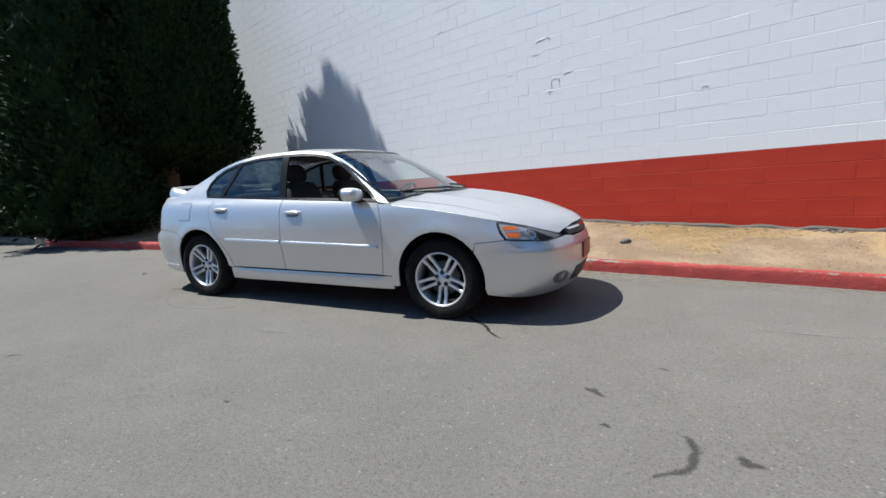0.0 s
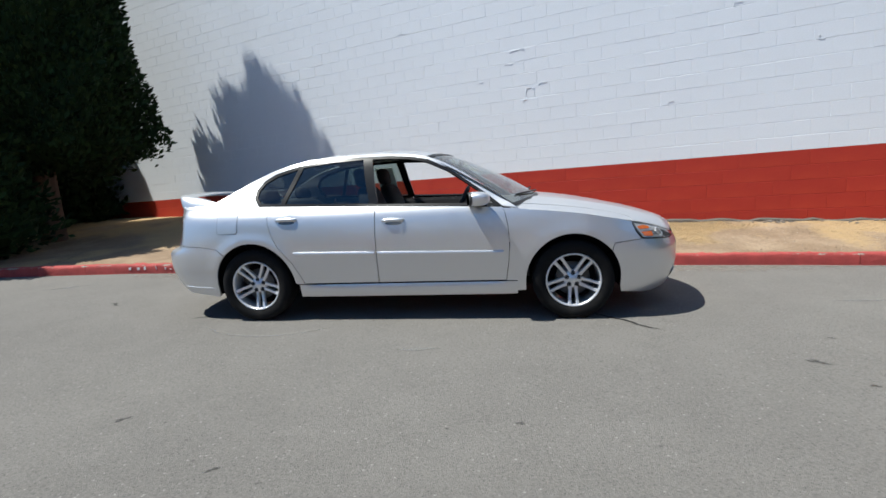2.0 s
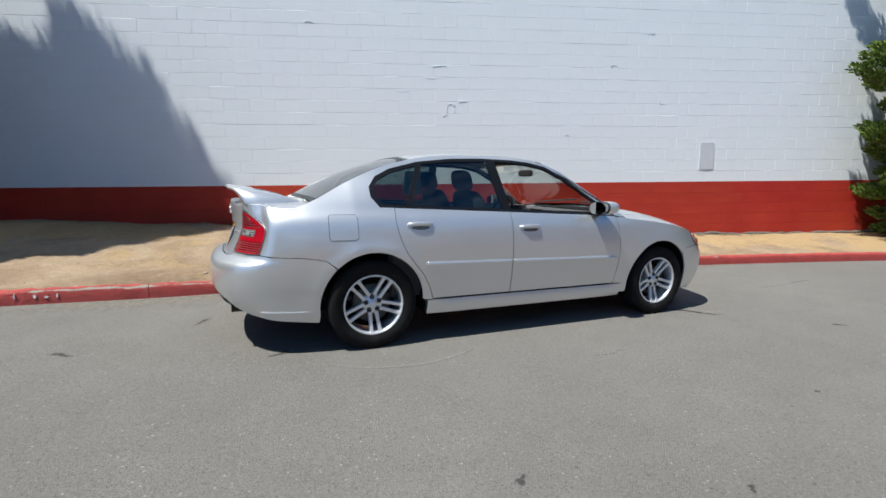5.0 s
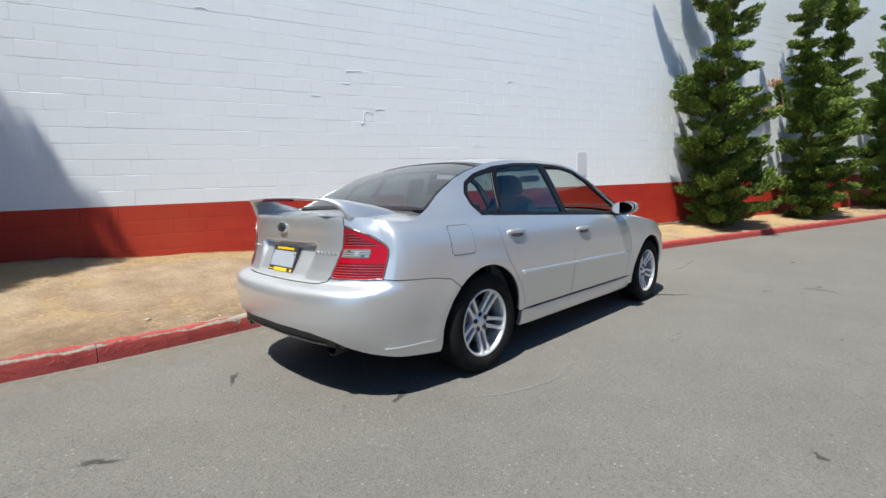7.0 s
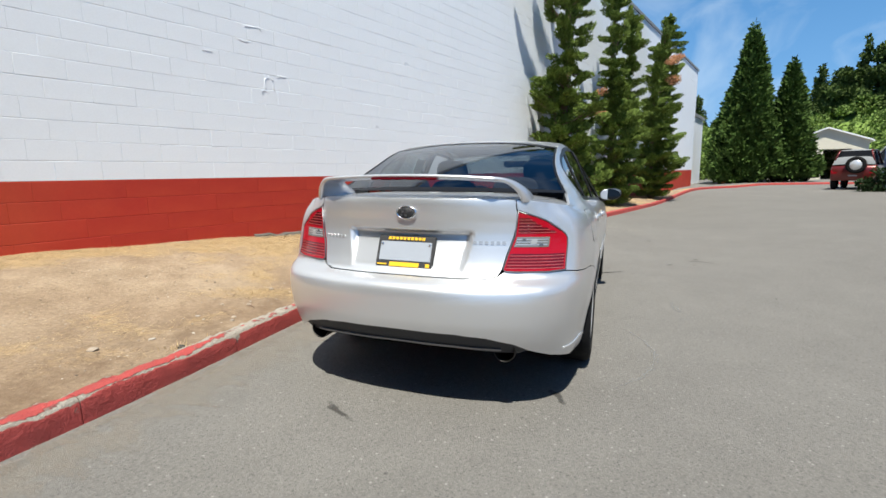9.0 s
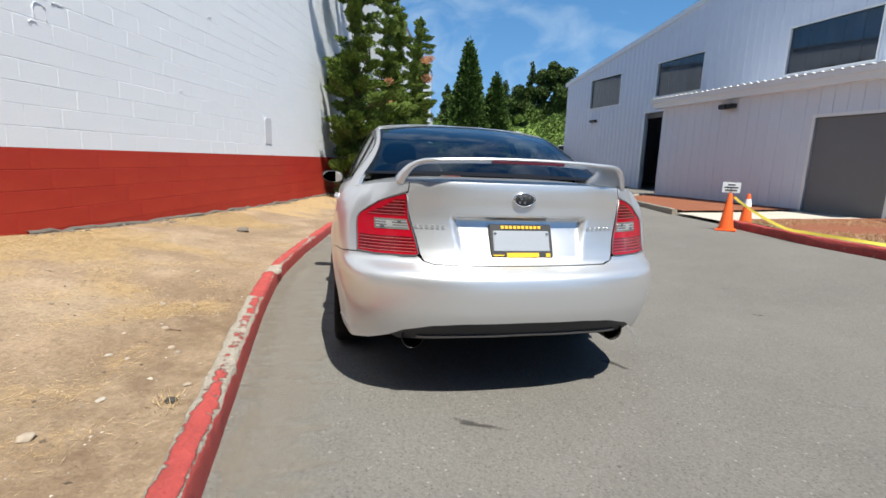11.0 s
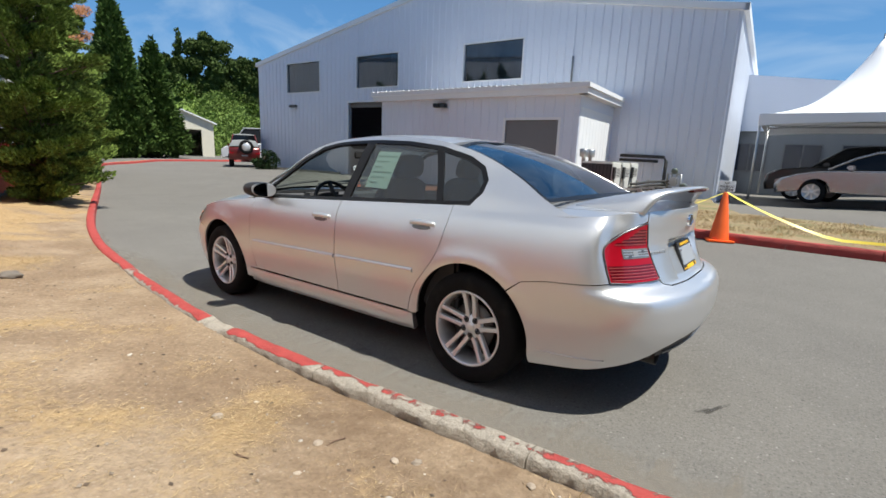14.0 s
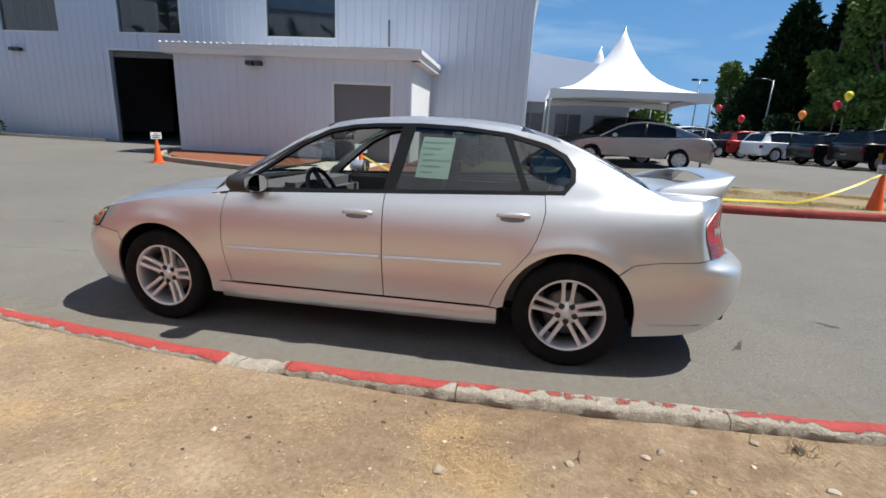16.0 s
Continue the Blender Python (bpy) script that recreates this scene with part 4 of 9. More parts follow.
def wall_lamp(pf, x, z):
    top = tagged(new("wall_lamp"), "dark twin floodlight fixed to the metal wall", "lamp")
    p = Vector(pf(x, 0.0, z))
    top.location = p
    ang = math.atan2(HALL_D.y, HALL_D.x)
    top.rotation_euler = (0, 0, ang)
    q = bmesh.new()
    box(q, -0.06, 0.06, 0.0, 0.07, -0.04, 0.05, bevel=0.01)
    part("bracket", q, PLASTIC, top)
    for sx in (-0.13, 0.13):
        q = bmesh.new()
        box(q, sx - 0.11, sx + 0.11, 0.06, 0.24, -0.07, 0.06, bevel=0.015)
        hd = part("lamp_head", q, PLASTIC, top)
        q = bmesh.new()
        box(q, sx - 0.095, sx + 0.095, 0.235, 0.246, -0.06, 0.02)
        part("lens", q, PANE_DARK, hd)
    return top


wall_lamp(hall_point, 19.6, 3.5)

# ---- annex ----
annex = tagged(new("annex"), "low white metal-sided annex with a flat corrugated roof", "building")


def annex_point(x, off, z):
    yb = -10.24 + 0.0735 * (x - 2.8)
    return (x - 0.073 * off, yb + off, z)


def annex_side(y, off, z):
    """The annex's end wall, y metres back from the front corner."""
    return (2.8 + 0.07 * y - off, -10.24 - y, z)


AX0, AX1 = 2.8, 10.15
bm = bmesh.new()
for x0, x1, z0, z1 in ((AX0, 3.4, -0.1, 2.42), (5.1, AX1, -0.1, 2.42), (AX0, 3.4, 2.42, 3.2), (3.4, 5.1, 2.42, 3.2), (5.1, AX1, 2.42, 3.2)):
    slab(bm, annex_point, x0, x1, z0, z1, 0.12)
bmesh.ops.remove_doubles(bm, verts=bm.verts[:], dist=1e-4)
part("front_wall", bm, METAL_WHITE, annex)
for wall_fn in (annex_side, lambda y, o, z: (10.15 + 0.07 * y + o * 0.5, -9.7 - y, z)):
    bm = bmesh.new()
    slab(bm, wall_fn, 0.12, 3.45, -0.1, 3.2, 0.12)
    part("end_wall", bm, METAL_WHITE, annex)
bm = bmesh.new()
x = AX0 + 0.15
while x < AX1:
    rib(bm, annex_point, x, 2.46 if 3.32 < x < 5.18 else -0.1, 3.12, 0.022, 0.016)
    x += 0.305
bmesh.ops.recalc_face_normals(bm, faces=bm.faces[:])
tagged(part("siding_ribs", bm, METAL_WHITE, annex), kind="stuff")
# whiter skin as the end wall's sunlit part; bare siding above as the fascia's shade
q = bmesh.new()
slab(q, lambda y, o, z: annex_side(y, o + 0.012, z), 0.06, 3.30, -0.05, 2.78, 0.02)
for k in range(11):
    rib(q, lambda y, o, z: annex_side(y, o + 0.012, z), 0.12 + k * 0.305, -0.05, 2.78, 0.03, 0.008)
tagged(part("end_panel", q, TRIM_WHITE, annex, "whiter corrugated skin on the end wall, sunlight put into its colour"), kind="stuff")
q = bmesh.new()
slab(q, lambda a_, o_, z_: annex_point(a_, o_ + 0.22, z_), AX0 - 0.25, AX1 + 0.25, 3.10, 3.26, 0.3)
slab(q, lambda a_, o_, z_: annex_point(a_, o_ + 0.28, z_), AX0 - 0.3, AX1 + 0.3, 3.26, 3.38, 0.3)
slab(q, lambda y, o, z: annex_side(y, o + 0.28, z), -0.28, 3.45, 3.10, 3.26, 0.3)
slab(q, lambda y, o, z: annex_side(y, o + 0.34, z), -0.34, 3.45, 3.26, 3.38, 0.3)
part("fascia", q, TRIM_WHITE, annex, "white two-step fascia")
q = bmesh.new()
x = AX0 - 0.3
while x < AX1 + 0.3:
    pts = [annex_point(x + 0.06 * k, 0.30, 3.385 + (0.035 if k in (1, 2) else 0.0)) for k in range(4)]
    pts2 = [annex_point(x + 0.06 * k, -3.45, 3.40 + (0.035 if k in (1, 2) else 0.0)) for k in range(4)]
    a = [q.verts.new(p) for p in pts]
    b = [q.verts.new(p) for p in pts2]
    for k in range(3):
        q.faces.new((a[k], a[k + 1], b[k + 1], b[k]))
    q.faces.new(a)
    x += 0.2
part("roof", q, TRIM_WHITE, annex, "white corrugated metal roof")
q = bmesh.new()
slab(q, lambda a_, o_, z_: annex_point(a_, o_ - 0.05, z_), 3.4, 5.1, -0.1, 2.42, 0.04)
door = part("roller_door", q, GREY_DOOR, annex, "grey roller door")
q = bmesh.new()
for w_ in ((3.33, 3.4, -0.1, 2.49), (5.1, 5.17, -0.1, 2.49), (3.4, 5.1, 2.42, 2.49)):
    slab(q, lambda a_, o_, z_: annex_point(a_, o_ + 0.02, z_), *w_, 0.1)
part("door_frame", q, TRIM_WHITE, annex)
wall_lamp(annex_point, 7.48, 2.9)

# ---- silver sedan: the body is cut into panels from one swept surface ----
FRONT_PLAN = curve_points([(1.45, 0.868), (1.75, 0.842), (1.94, 0.782), (2.07, 0.69), (2.16, 0.575), (2.245, 0.36), (2.28, 0.15), (2.285, 0.0)], 0.03)
REAR_PLAN = curve_points([(-1.45, 0.868), (-1.8, 0.844), (-2.04, 0.804), (-2.19, 0.728), (-2.28, 0.61), (-2.35, 0.415), (-2.382, 0.2), (-2.387, 0.0)], 0.03)


def arc_lengths(pts):
    out = [1.45]
    for p, q in zip(pts, pts[1:]):
        out.append(out[-1] + (q - p).length)
    return out


FRONT_S, REAR_S = arc_lengths(FRONT_PLAN), arc_lengths(REAR_PLAN)
FRONT_END, REAR_END = FRONT_S[-1], -REAR_S[-1]


def plan_at(s):
    """The outline in plan at the length s along it: place and outward normal (left half, y > 0)."""
    if -1.45 <= s <= 1.45:
        return Vector((s, 0.868)), Vector((0, 1))
    S, P, sign = (FRONT_S, FRONT_PLAN, 1) if s > 0 else (REAR_S, REAR_PLAN, -1)
    a = min(abs(s), S[-1])

    def at(v):
        return Vector((float(np.interp(v, S, [p.x for p in P])), float(np.interp(v, S, [p.y for p in P]))))
    t = (at(min(a + 0.04, S[-1])) - at(max(a - 0.04, S[0]))).normalized()
    n = Vector((-t.y, t.x)) if sign > 0 else Vector((t.y, -t.x))
    n = -n if n.y < 0 or (sign > 0) != (n.x >= 0) else n
    if a > S[-1] - 1e-4:
        n = Vector((sign, 0))
    if a < S[0] + 0.3:
        n = n.lerp(Vector((0, 1)), 1 - smoothstep(S[0], S[0] + 0.3, a)).normalized()
    return at(a), n


SIDE_IN = [(0.15, 0.10), (0.20, 0.066), (0.25, 0.047), (0.32, 0.036), (0.40, 0.024), (0.50, 0.008), (0.60, 0.0), (0.70, 0.002), (0.78, 0.010), (0.85, 0.022),
           (0.90, 0.040), (0.94, 0.066), (0.97, 0.090), (1.05, 0.122), (1.15, 0.165), (1.25, 0.213), (1.32, 0.252), (1.36, 0.285), (1.40, 0.34)]
SILL_OUT = [(0.15, 0.0), (0.19, 0.010), (0.235, 0.020), (0.29, 0.016), (0.318, 0.005)]
FRONT_IN = [(0.15, 0.16), (0.20, 0.08), (0.30, 0.03), (0.42, 0.0), (0.52, 0.0), (0.58, 0.02), (0.64, 0.05), (0.70, 0.11), (0.76, 0.2), (0.9, 0.4)]
REAR_IN = [(0.18, 0.14), (0.30, 0.066), (0.38, 0.026), (0.46, 0.005), (0.55, 0.0), (0.59, 0.005), (0.61, 0.014), (0.625, 0.030), (0.638, 0.058), (0.648, 0.090), (0.66, 0.107), (0.68, 0.117), (0.72, 0.134), (0.78, 0.152), (0.82, 0.161),
           (0.86, 0.165), (0.90, 0.164), (0.95, 0.158), (0.985, 0.156), (1.005, 0.158), (1.02, 0.164), (1.04, 0.185), (1.2, 0.4)]


def flank(s, z):
    """A point of the body's side, wrapped round both ends, at the plan length s and the height z."""
    p, n = plan_at(s)
    w = min(1.0, abs(n.x) * 1.35)
    side = lerp_table(SIDE_IN, z)
    if s > 0:
        off = side * (1 - w) + lerp_table(FRONT_IN, z) * w
        x, y = p.x - n.x * off, p.y - n.y * off
    else:
        # the tail is set back along the car only, so that its corners stay full
        x, y = p.x + lerp_table(REAR_IN, z) * smoothstep(0, 1, w), p.y - n.y * side
    y -= 0.075 * ((x + 0.25) / 1.1) ** 2 * smoothstep(0.93, 1.25, z) * (1 - w)
    # lips round the wheel arches and the crease over them
    for cx in (1.335, -1.335):
        r = math.hypot(x - cx, z - 0.31)
        y += 0.010 * math.exp(-((r - 0.395) / 0.05) ** 2) * (1 - w)
    return Vector((x, max(0.0, y), z))


def sill(s, z):
    v = flank(s, z)
    return Vector((v.x, v.y + lerp_table(SILL_OUT, z) * smoothstep(0.925, 0.78, abs(s + 0.015)), z))


def boot(s, z):
    """The boot's face, with the recess for the plate."""
    v = flank(s, z)
    half = 0.285 + 0.032 * (z - 0.672) / 0.18
    deep = (0.008 + 0.028 * smoothstep(0.68, 0.85, z)) * smoothstep(0.863, 0.850, z) * smoothstep(0.664, 0.682, z)
    return Vector((v.x + deep * smoothstep(half + 0.012, half - 0.012, v.y), v.y, z))


TOP_C = [(-2.30, 0.985), (-2.235, 1.012), (-2.1, 1.022), (-1.9, 1.03), (-1.7, 1.035), (-1.5, 1.04), (0.8, 0.985), (1.05, 0.968), (1.35, 0.93), (1.62, 0.88), (1.88, 0.825), (2.08, 0.765), (2.17, 0.73), (2.26, 0.67)]
TOP_E = [(-2.30, 0.975), (-2.1, 0.970), (-1.8, 0.966), (-1.5, 0.966), (0.8, 0.905), (0.95, 0.89), (1.35, 0.845), (1.62, 0.795), (1.80, 0.755), (1.95, 0.715), (2.10, 0.66), (2.26, 0.58)]


def edge_s(x):
    """The plan length at which the body's edge has about this x."""
    if abs(x) <= 1.5:
        return x
    lo, hi = (1.45, FRONT_END) if x > 0 else (1.45, -REAR_END)
    for _ in range(30):
        m = (lo + hi) / 2
        v = flank(m if x > 0 else -m, lerp_table(TOP_E, x)).x
        if abs(v) < abs(x):
            lo = m
        else:
            hi = m
    return m if x > 0 else -m


EDGE_X = np.linspace(-2.30, 2.26, 120)
EDGE_Y = [max(0.12, flank(edge_s(x), lerp_table(TOP_E, x)).y) for x in EDGE_X]


def deck(x, y):
    """A point of the bonnet, the wings' tops or the boot lid."""
    zc, ze = lerp_table(TOP_C, x), lerp_table(TOP_E, x)
    ye = float(np.interp(x, EDGE_X, EDGE_Y))
    u = min(1.0, abs(y) / ye)
    k = 3.2
    if x < -1.5:
        u, k = min(1.0, abs(y) / max(ye, 0.77)), 4.0
    z = zc - (zc - ze) * u ** k
    if x > 0:
        z += 0.010 * math.exp(-((abs(y) - 0.46) / 0.07) ** 2) * smoothstep(2.2, 1.6, x)
    return Vector((x, y, z))


ROOF_C = [(-1.05, 1.355), (-0.95, 1.376), (-0.8, 1.397), (-0.6, 1.413), (-0.3, 1.422), (0.0, 1.408), (0.15, 1.392), (0.30, 1.365)]
RAIL = [(-1.95, 0.96), (-1.85, 0.985), (-1.7, 1.045), (-1.55, 1.125), (-1.4, 1.20), (-1.2, 1.283), (-1.0, 1.336), (-0.8, 1.367), (-0.6, 1.382), (-0.3, 1.388), (0.0, 1.372), (0.15, 1.347),
        (0.33, 1.285), (0.47, 1.205), (0.62, 1.105), (0.78, 0.995), (0.92, 0.90)]


def rail(x):
    return lerp_table(RAIL, x)


def rail_point(x):
    return flank(x, rail(x))


def roof(x, y):
    r = rail_point(max(-1.05, min(0.30, x)))
    u = min(1.0, abs(y) / r.y)
    zc = lerp_table(ROOF_C, x)
    return Vector((x, y, zc - (zc - r.z) * u ** 3.0))


def offset_poly(poly, d):
    """The polygon moved inwards by d."""
    area = sum(a[0] * b[1] - b[0] * a[1] for a, b in zip(poly, poly[1:] + poly[:1]))
    sgn = 1 if area > 0 else -1
    out = []
    n = len(poly)
    for i in range(n):
        p, q, r = (Vector(poly[k % n]) for k in (i - 1, i, i + 1))
        a, b = (q - p), (r - q)
        a = Vector((-a.y, a.x)).normalized() if a.length > 1e-9 else Vector((0, 0))
        b = Vector((-b.y, b.x)).normalized() if b.length > 1e-9 else a
        m = a + b
        m = m / max(0.35, m.length_squared / 2) if m.length > 1e-6 else a
        out.append(tuple(q + m * d * sgn))
    return out


def patch(poly, fn, du=0.06, dv=0.04, gap=0.003, lip=0.016, mirror=False, both=False, lift=0.0):
    """A panel cut from the surface fn(u, v) along a polygon. mirror: for the right side; both: both halves as one sheet."""
    bm = bmesh.new()
    poly = [tuple(p) for p in poly]
    area = sum(a[0] * b[1] - b[0] * a[1] for a, b in zip(poly, poly[1:] + poly[:1]))
    if area < 0:
        poly = poly[::-1]
    if gap:
        poly = offset_poly(poly, gap)
    f = bm.faces.new([bm.verts.new((p[0], p[1], 0)) for p in poly])
    f.normal_update()
    bmesh.ops.triangulate(bm, faces=[f])
    for axis, step in ((0, du), (1, dv)):
        lo, hi = min(p[axis] for p in poly), max(p[axis] for p in poly)
        k = math.ceil(lo / step)
        while k * step < hi:
            co, no = Vector((0, 0, 0)), Vector((0, 0, 0))
            co[axis], no[axis] = k * step, 1
            bmesh.ops.bisect_plane(bm, geom=bm.verts[:] + bm.edges[:] + bm.faces[:], plane_co=co, plane_no=no, dist=1e-5)
            k += 1
    bmesh.ops.remove_doubles(bm, verts=bm.verts[:], dist=1e-5)

    def on_grid(e):
        for axis, step in ((0, du), (1, dv)):
            p, q = e.verts[0].co[axis], e.verts[1].co[axis]
            if abs(p - q) < 2e-5 and abs(p / step - round(p / step)) < 1e-3:
                return True
        return False
    spare = [e for e in bm.edges if not e.is_boundary and not on_grid(e)]
    bmesh.ops.dissolve_edges(bm, edges=spare, use_verts=False)
    for v in bm.verts:
        v.co = fn(v.co.x, v.co.y)
    if both:
        edge = 0.012
        for v in bm.verts:
            if abs(v.co.y) < edge:
                v.co.y = 0
        geom = bmesh.ops.duplicate(bm, geom=bm.verts[:] + bm.edges[:] + bm.faces[:])["geom"]
        for v in geom:
            if isinstance(v, bmesh.types.BMVert):
                v.co.y = -v.co.y
        bmesh.ops.reverse_faces(bm, faces=[g for g in geom if isinstance(g, bmesh.types.BMFace)])
        bmesh.ops.remove_doubles(bm, verts=bm.verts[:], dist=0.002)
    bmesh.ops.recalc_face_normals(bm, faces=bm.faces[:])
    bm.normal_update()
    centre = Vector((0, 0, 0.5))
    score = sum(f.normal.dot(f.calc_center_median() - centre) * f.calc_area() for f in bm.faces)
    if score < 0:
        bmesh.ops.reverse_faces(bm, faces=bm.faces[:])
        bm.normal_update()
    if lift:
        moved = {v: v.co + v.normal * lift for v in bm.verts}
        for v, c in moved.items():
            v.co = c
    if lip:
        edges = [e for e in bm.edges if e.is_boundary]
        normals = {v: v.normal.copy() for v in bm.verts}
        ends = {v.index: v for e in edges for v in e.verts}
        r = bmesh.ops.extrude_edge_only(bm, edges=edges)
        fresh = [g for g in r["geom"] if isinstance(g, bmesh.types.BMVert)]
        bm.normal_update()
        for v in fresh:
            near = min((e.other_vert(v) for e in v.link_edges if e.other_vert(v) in normals), key=lambda o: (o.co - v.co).length, default=None)
            if near is not None:
                v.co = v.co - normals[near] * lip
        sharp = set(edges)
        for e in bm.edges:
            if e in sharp:
                e.smooth = False
    if mirror:
        for v in bm.verts:
            v.co.y = -v.co.y
        bmesh.ops.reverse_faces(bm, faces=bm.faces[:])
    for f in bm.faces:
        f.smooth = True
    return bm


def arch(cx, a0, a1, n=16, rx=0.365, rz=0.375, cz=0.312):
    return [(cx + rx * math.cos(radians(a0 + (a1 - a0) * i / n)), cz + rz * math.sin(radians(a0 + (a1 - a0) * i / n))) for i in range(n + 1)]


def along(fn, x0, x1, n):
    return [(x0 + (x1 - x0) * i / n, fn(x0 + (x1 - x0) * i / n)) for i in range(n + 1)]


sedan = tagged(new("sedan"), "clean silver four-door sedan with alloy wheels parked beside the kerb", "car")
sedan.matrix_world = pose(0, 0, 0, 0.688, 1.432, 0)

WINDOW_LINE = [(0.80, 0.917), (0.66, 1.03), (0.51, 1.135), (0.37, 1.232), (0.19, 1.318), (0.03, 1.348), (-0.13, 1.36), (-0.40, 1.364), (-0.67, 1.352), (-0.94, 1.32), (-1.16, 1.262),
               (-1.27, 1.205), (-1.325, 1.13), (-1.325, 1.06), (-1.27, 0.992)]
BELT = [(-1.27, 0.992), (-0.84, 0.98), (-0.24, 0.957), (0.48, 0.932), (0.80, 0.917)]
FRONT_DOOR = [(0.80, 0.914), (0.48, 0.929), (-0.235, 0.955), (-0.235, 0.325), (0.815, 0.325), (0.838, 0.48), (0.848, 0.62), (0.84, 0.76), (0.82, 0.86)]
REAR_DOOR = [(-0.235, 0.955), (-0.84, 0.977), (-1.165, 0.988), (-1.175, 0.90), (-1.16, 0.82), (-1.135, 0.74), (-1.10, 0.67), (-1.04, 0.59), (-0.98, 0.52), (-0.925, 0.42), (-0.89, 0.325), (-0.235, 0.325)]
FENDER = [(0.815, 0.322), (0.838, 0.48), (0.848, 0.62), (0.84, 0.76), (0.82, 0.86), (0.80, 0.905), (0.92, 0.897)] + along(lambda x: lerp_table(TOP_E, x), 0.95, 1.80, 10) + \
         [(1.794, 0.752), (1.798, 0.73), (1.82, 0.672), (1.86, 0.6235), (1.64, 0.6035)] + arch(1.335, 38, 178) + [(0.97, 0.24), (0.90, 0.235), (0.90, 0.322)]


def tail_edge(q):
    """Where the lid and the tail meet, at the plan length q."""
    z = 0.98
    for _ in range(6):
        v = flank(q, z)
        z = deck(v.x, v.y).z
    return flank(q, z)


TAIL_Q = (-1.93, -1.98, -2.02, -2.06, -2.10, -2.14, -2.18, -2.22, -2.26, -2.30, -2.34, -2.38, -2.4185)
QUARTER_TAIL = [(q, tail_edge(q).z + 0.001) for q in TAIL_Q]
LID_TAIL = [(q, tail_edge(q)) for q in np.linspace(-2.4225, REAR_END, 14)]
LAMP_OUT = [(-2.190, 0.686), (-2.187, 0.734), (-2.169, 0.804), (-2.165, 0.834), (-2.176, 0.851), (-2.201, 0.867), (-2.285, 0.915), (-2.36, 0.942), (-2.422, 0.957)]
LAMP_IN = [(-2.457, 0.846), (-2.489, 0.762), (-2.508, 0.692)]
QUARTER = [(-0.89, 0.322), (-0.925, 0.42), (-0.98, 0.52), (-1.04, 0.59), (-1.10, 0.67), (-1.135, 0.74), (-1.16, 0.82), (-1.175, 0.90), (-1.165, 0.988), (-1.27, 0.99), (-1.325, 1.06), (-1.325, 1.13),
           (-1.27, 1.205), (-1.16, 1.262), (-1.05, 1.294)] + along(rail, -1.05, -1.85, 10) + QUARTER_TAIL + \
          [(-2.4205, 0.964)] + [(q + 0.003, z + 0.003) for q, z in LAMP_OUT[-2:0:-1]] + [(-2.186, 0.683), (-1.80, 0.665), (-1.66, 0.643)] + arch(-1.335, 133, 3)[0:] + [(-0.94, 0.322)]
SILL = [(0.905, 0.205), (0.905, 0.319), (-0.935, 0.319), (-0.935, 0.205)]
RAIL_STRIP = [(0.92, 0.902), (0.80, 0.919)] + WINDOW_LINE[1:11] + [(-1.05, 1.294)] + along(rail, -1.05, 0.90, 24)
FRONT_BUMPER = arch(1.335, -8, 37) + [(1.64, 0.602), (1.86, 0.622), (2.0, 0.61), (2.25, 0.602), (2.45, 0.615), (2.55, 0.60), (FRONT_END, 0.60), (FRONT_END, 0.20), (2.5, 0.18), (2.1, 0.175), (1.9, 0.185), (1.71, 0.21)]
REAR_BUMPER = arch(-1.335, 186, 134) + [(-1.66, 0.641), (-1.80, 0.663), (-2.187, 0.680), (-2.3, 0.678), (-2.50, 0.681), (-2.522, 0.661), (-2.575, 0.649), (-2.75, 0.648), (REAR_END, 0.648), (REAR_END, 0.405), (-2.7, 0.402), (-2.55, 0.39), (-2.42, 0.36), (-2.35, 0.325),
                                       (-2.22, 0.28), (-2.0, 0.245), (-1.8, 0.222), (-1.705, 0.215)]
TAIL_LAMP = LAMP_OUT + LAMP_IN + [(-2.494, 0.683), (-2.44, 0.681), (-2.3, 0.681)]
BOOT_FACE = [(-2.425, 0.957), (-2.461, 0.846), (-2.493, 0.762), (-2.512, 0.69), (-2.527, 0.663), (-2.58, 0.651), (-2.75, 0.6495), (REAR_END, 0.6495)] + [(q, v.z) for q, v in LID_TAIL[::-1]]
LAMP_TOP = [(edge_s(x), lerp_table(TOP_E, x) - 0.004) for x in (2.17, 2.12, 2.05, 1.97, 1.88, 1.81)]
HEAD_LAMP = LAMP_TOP + [(1.797, 0.751), (1.803, 0.73), (1.825, 0.68), (1.865, 0.632), (1.90, 0.618), (2.0, 0.614), (2.12, 0.604), (2.2, 0.60), (2.30, 0.606)]

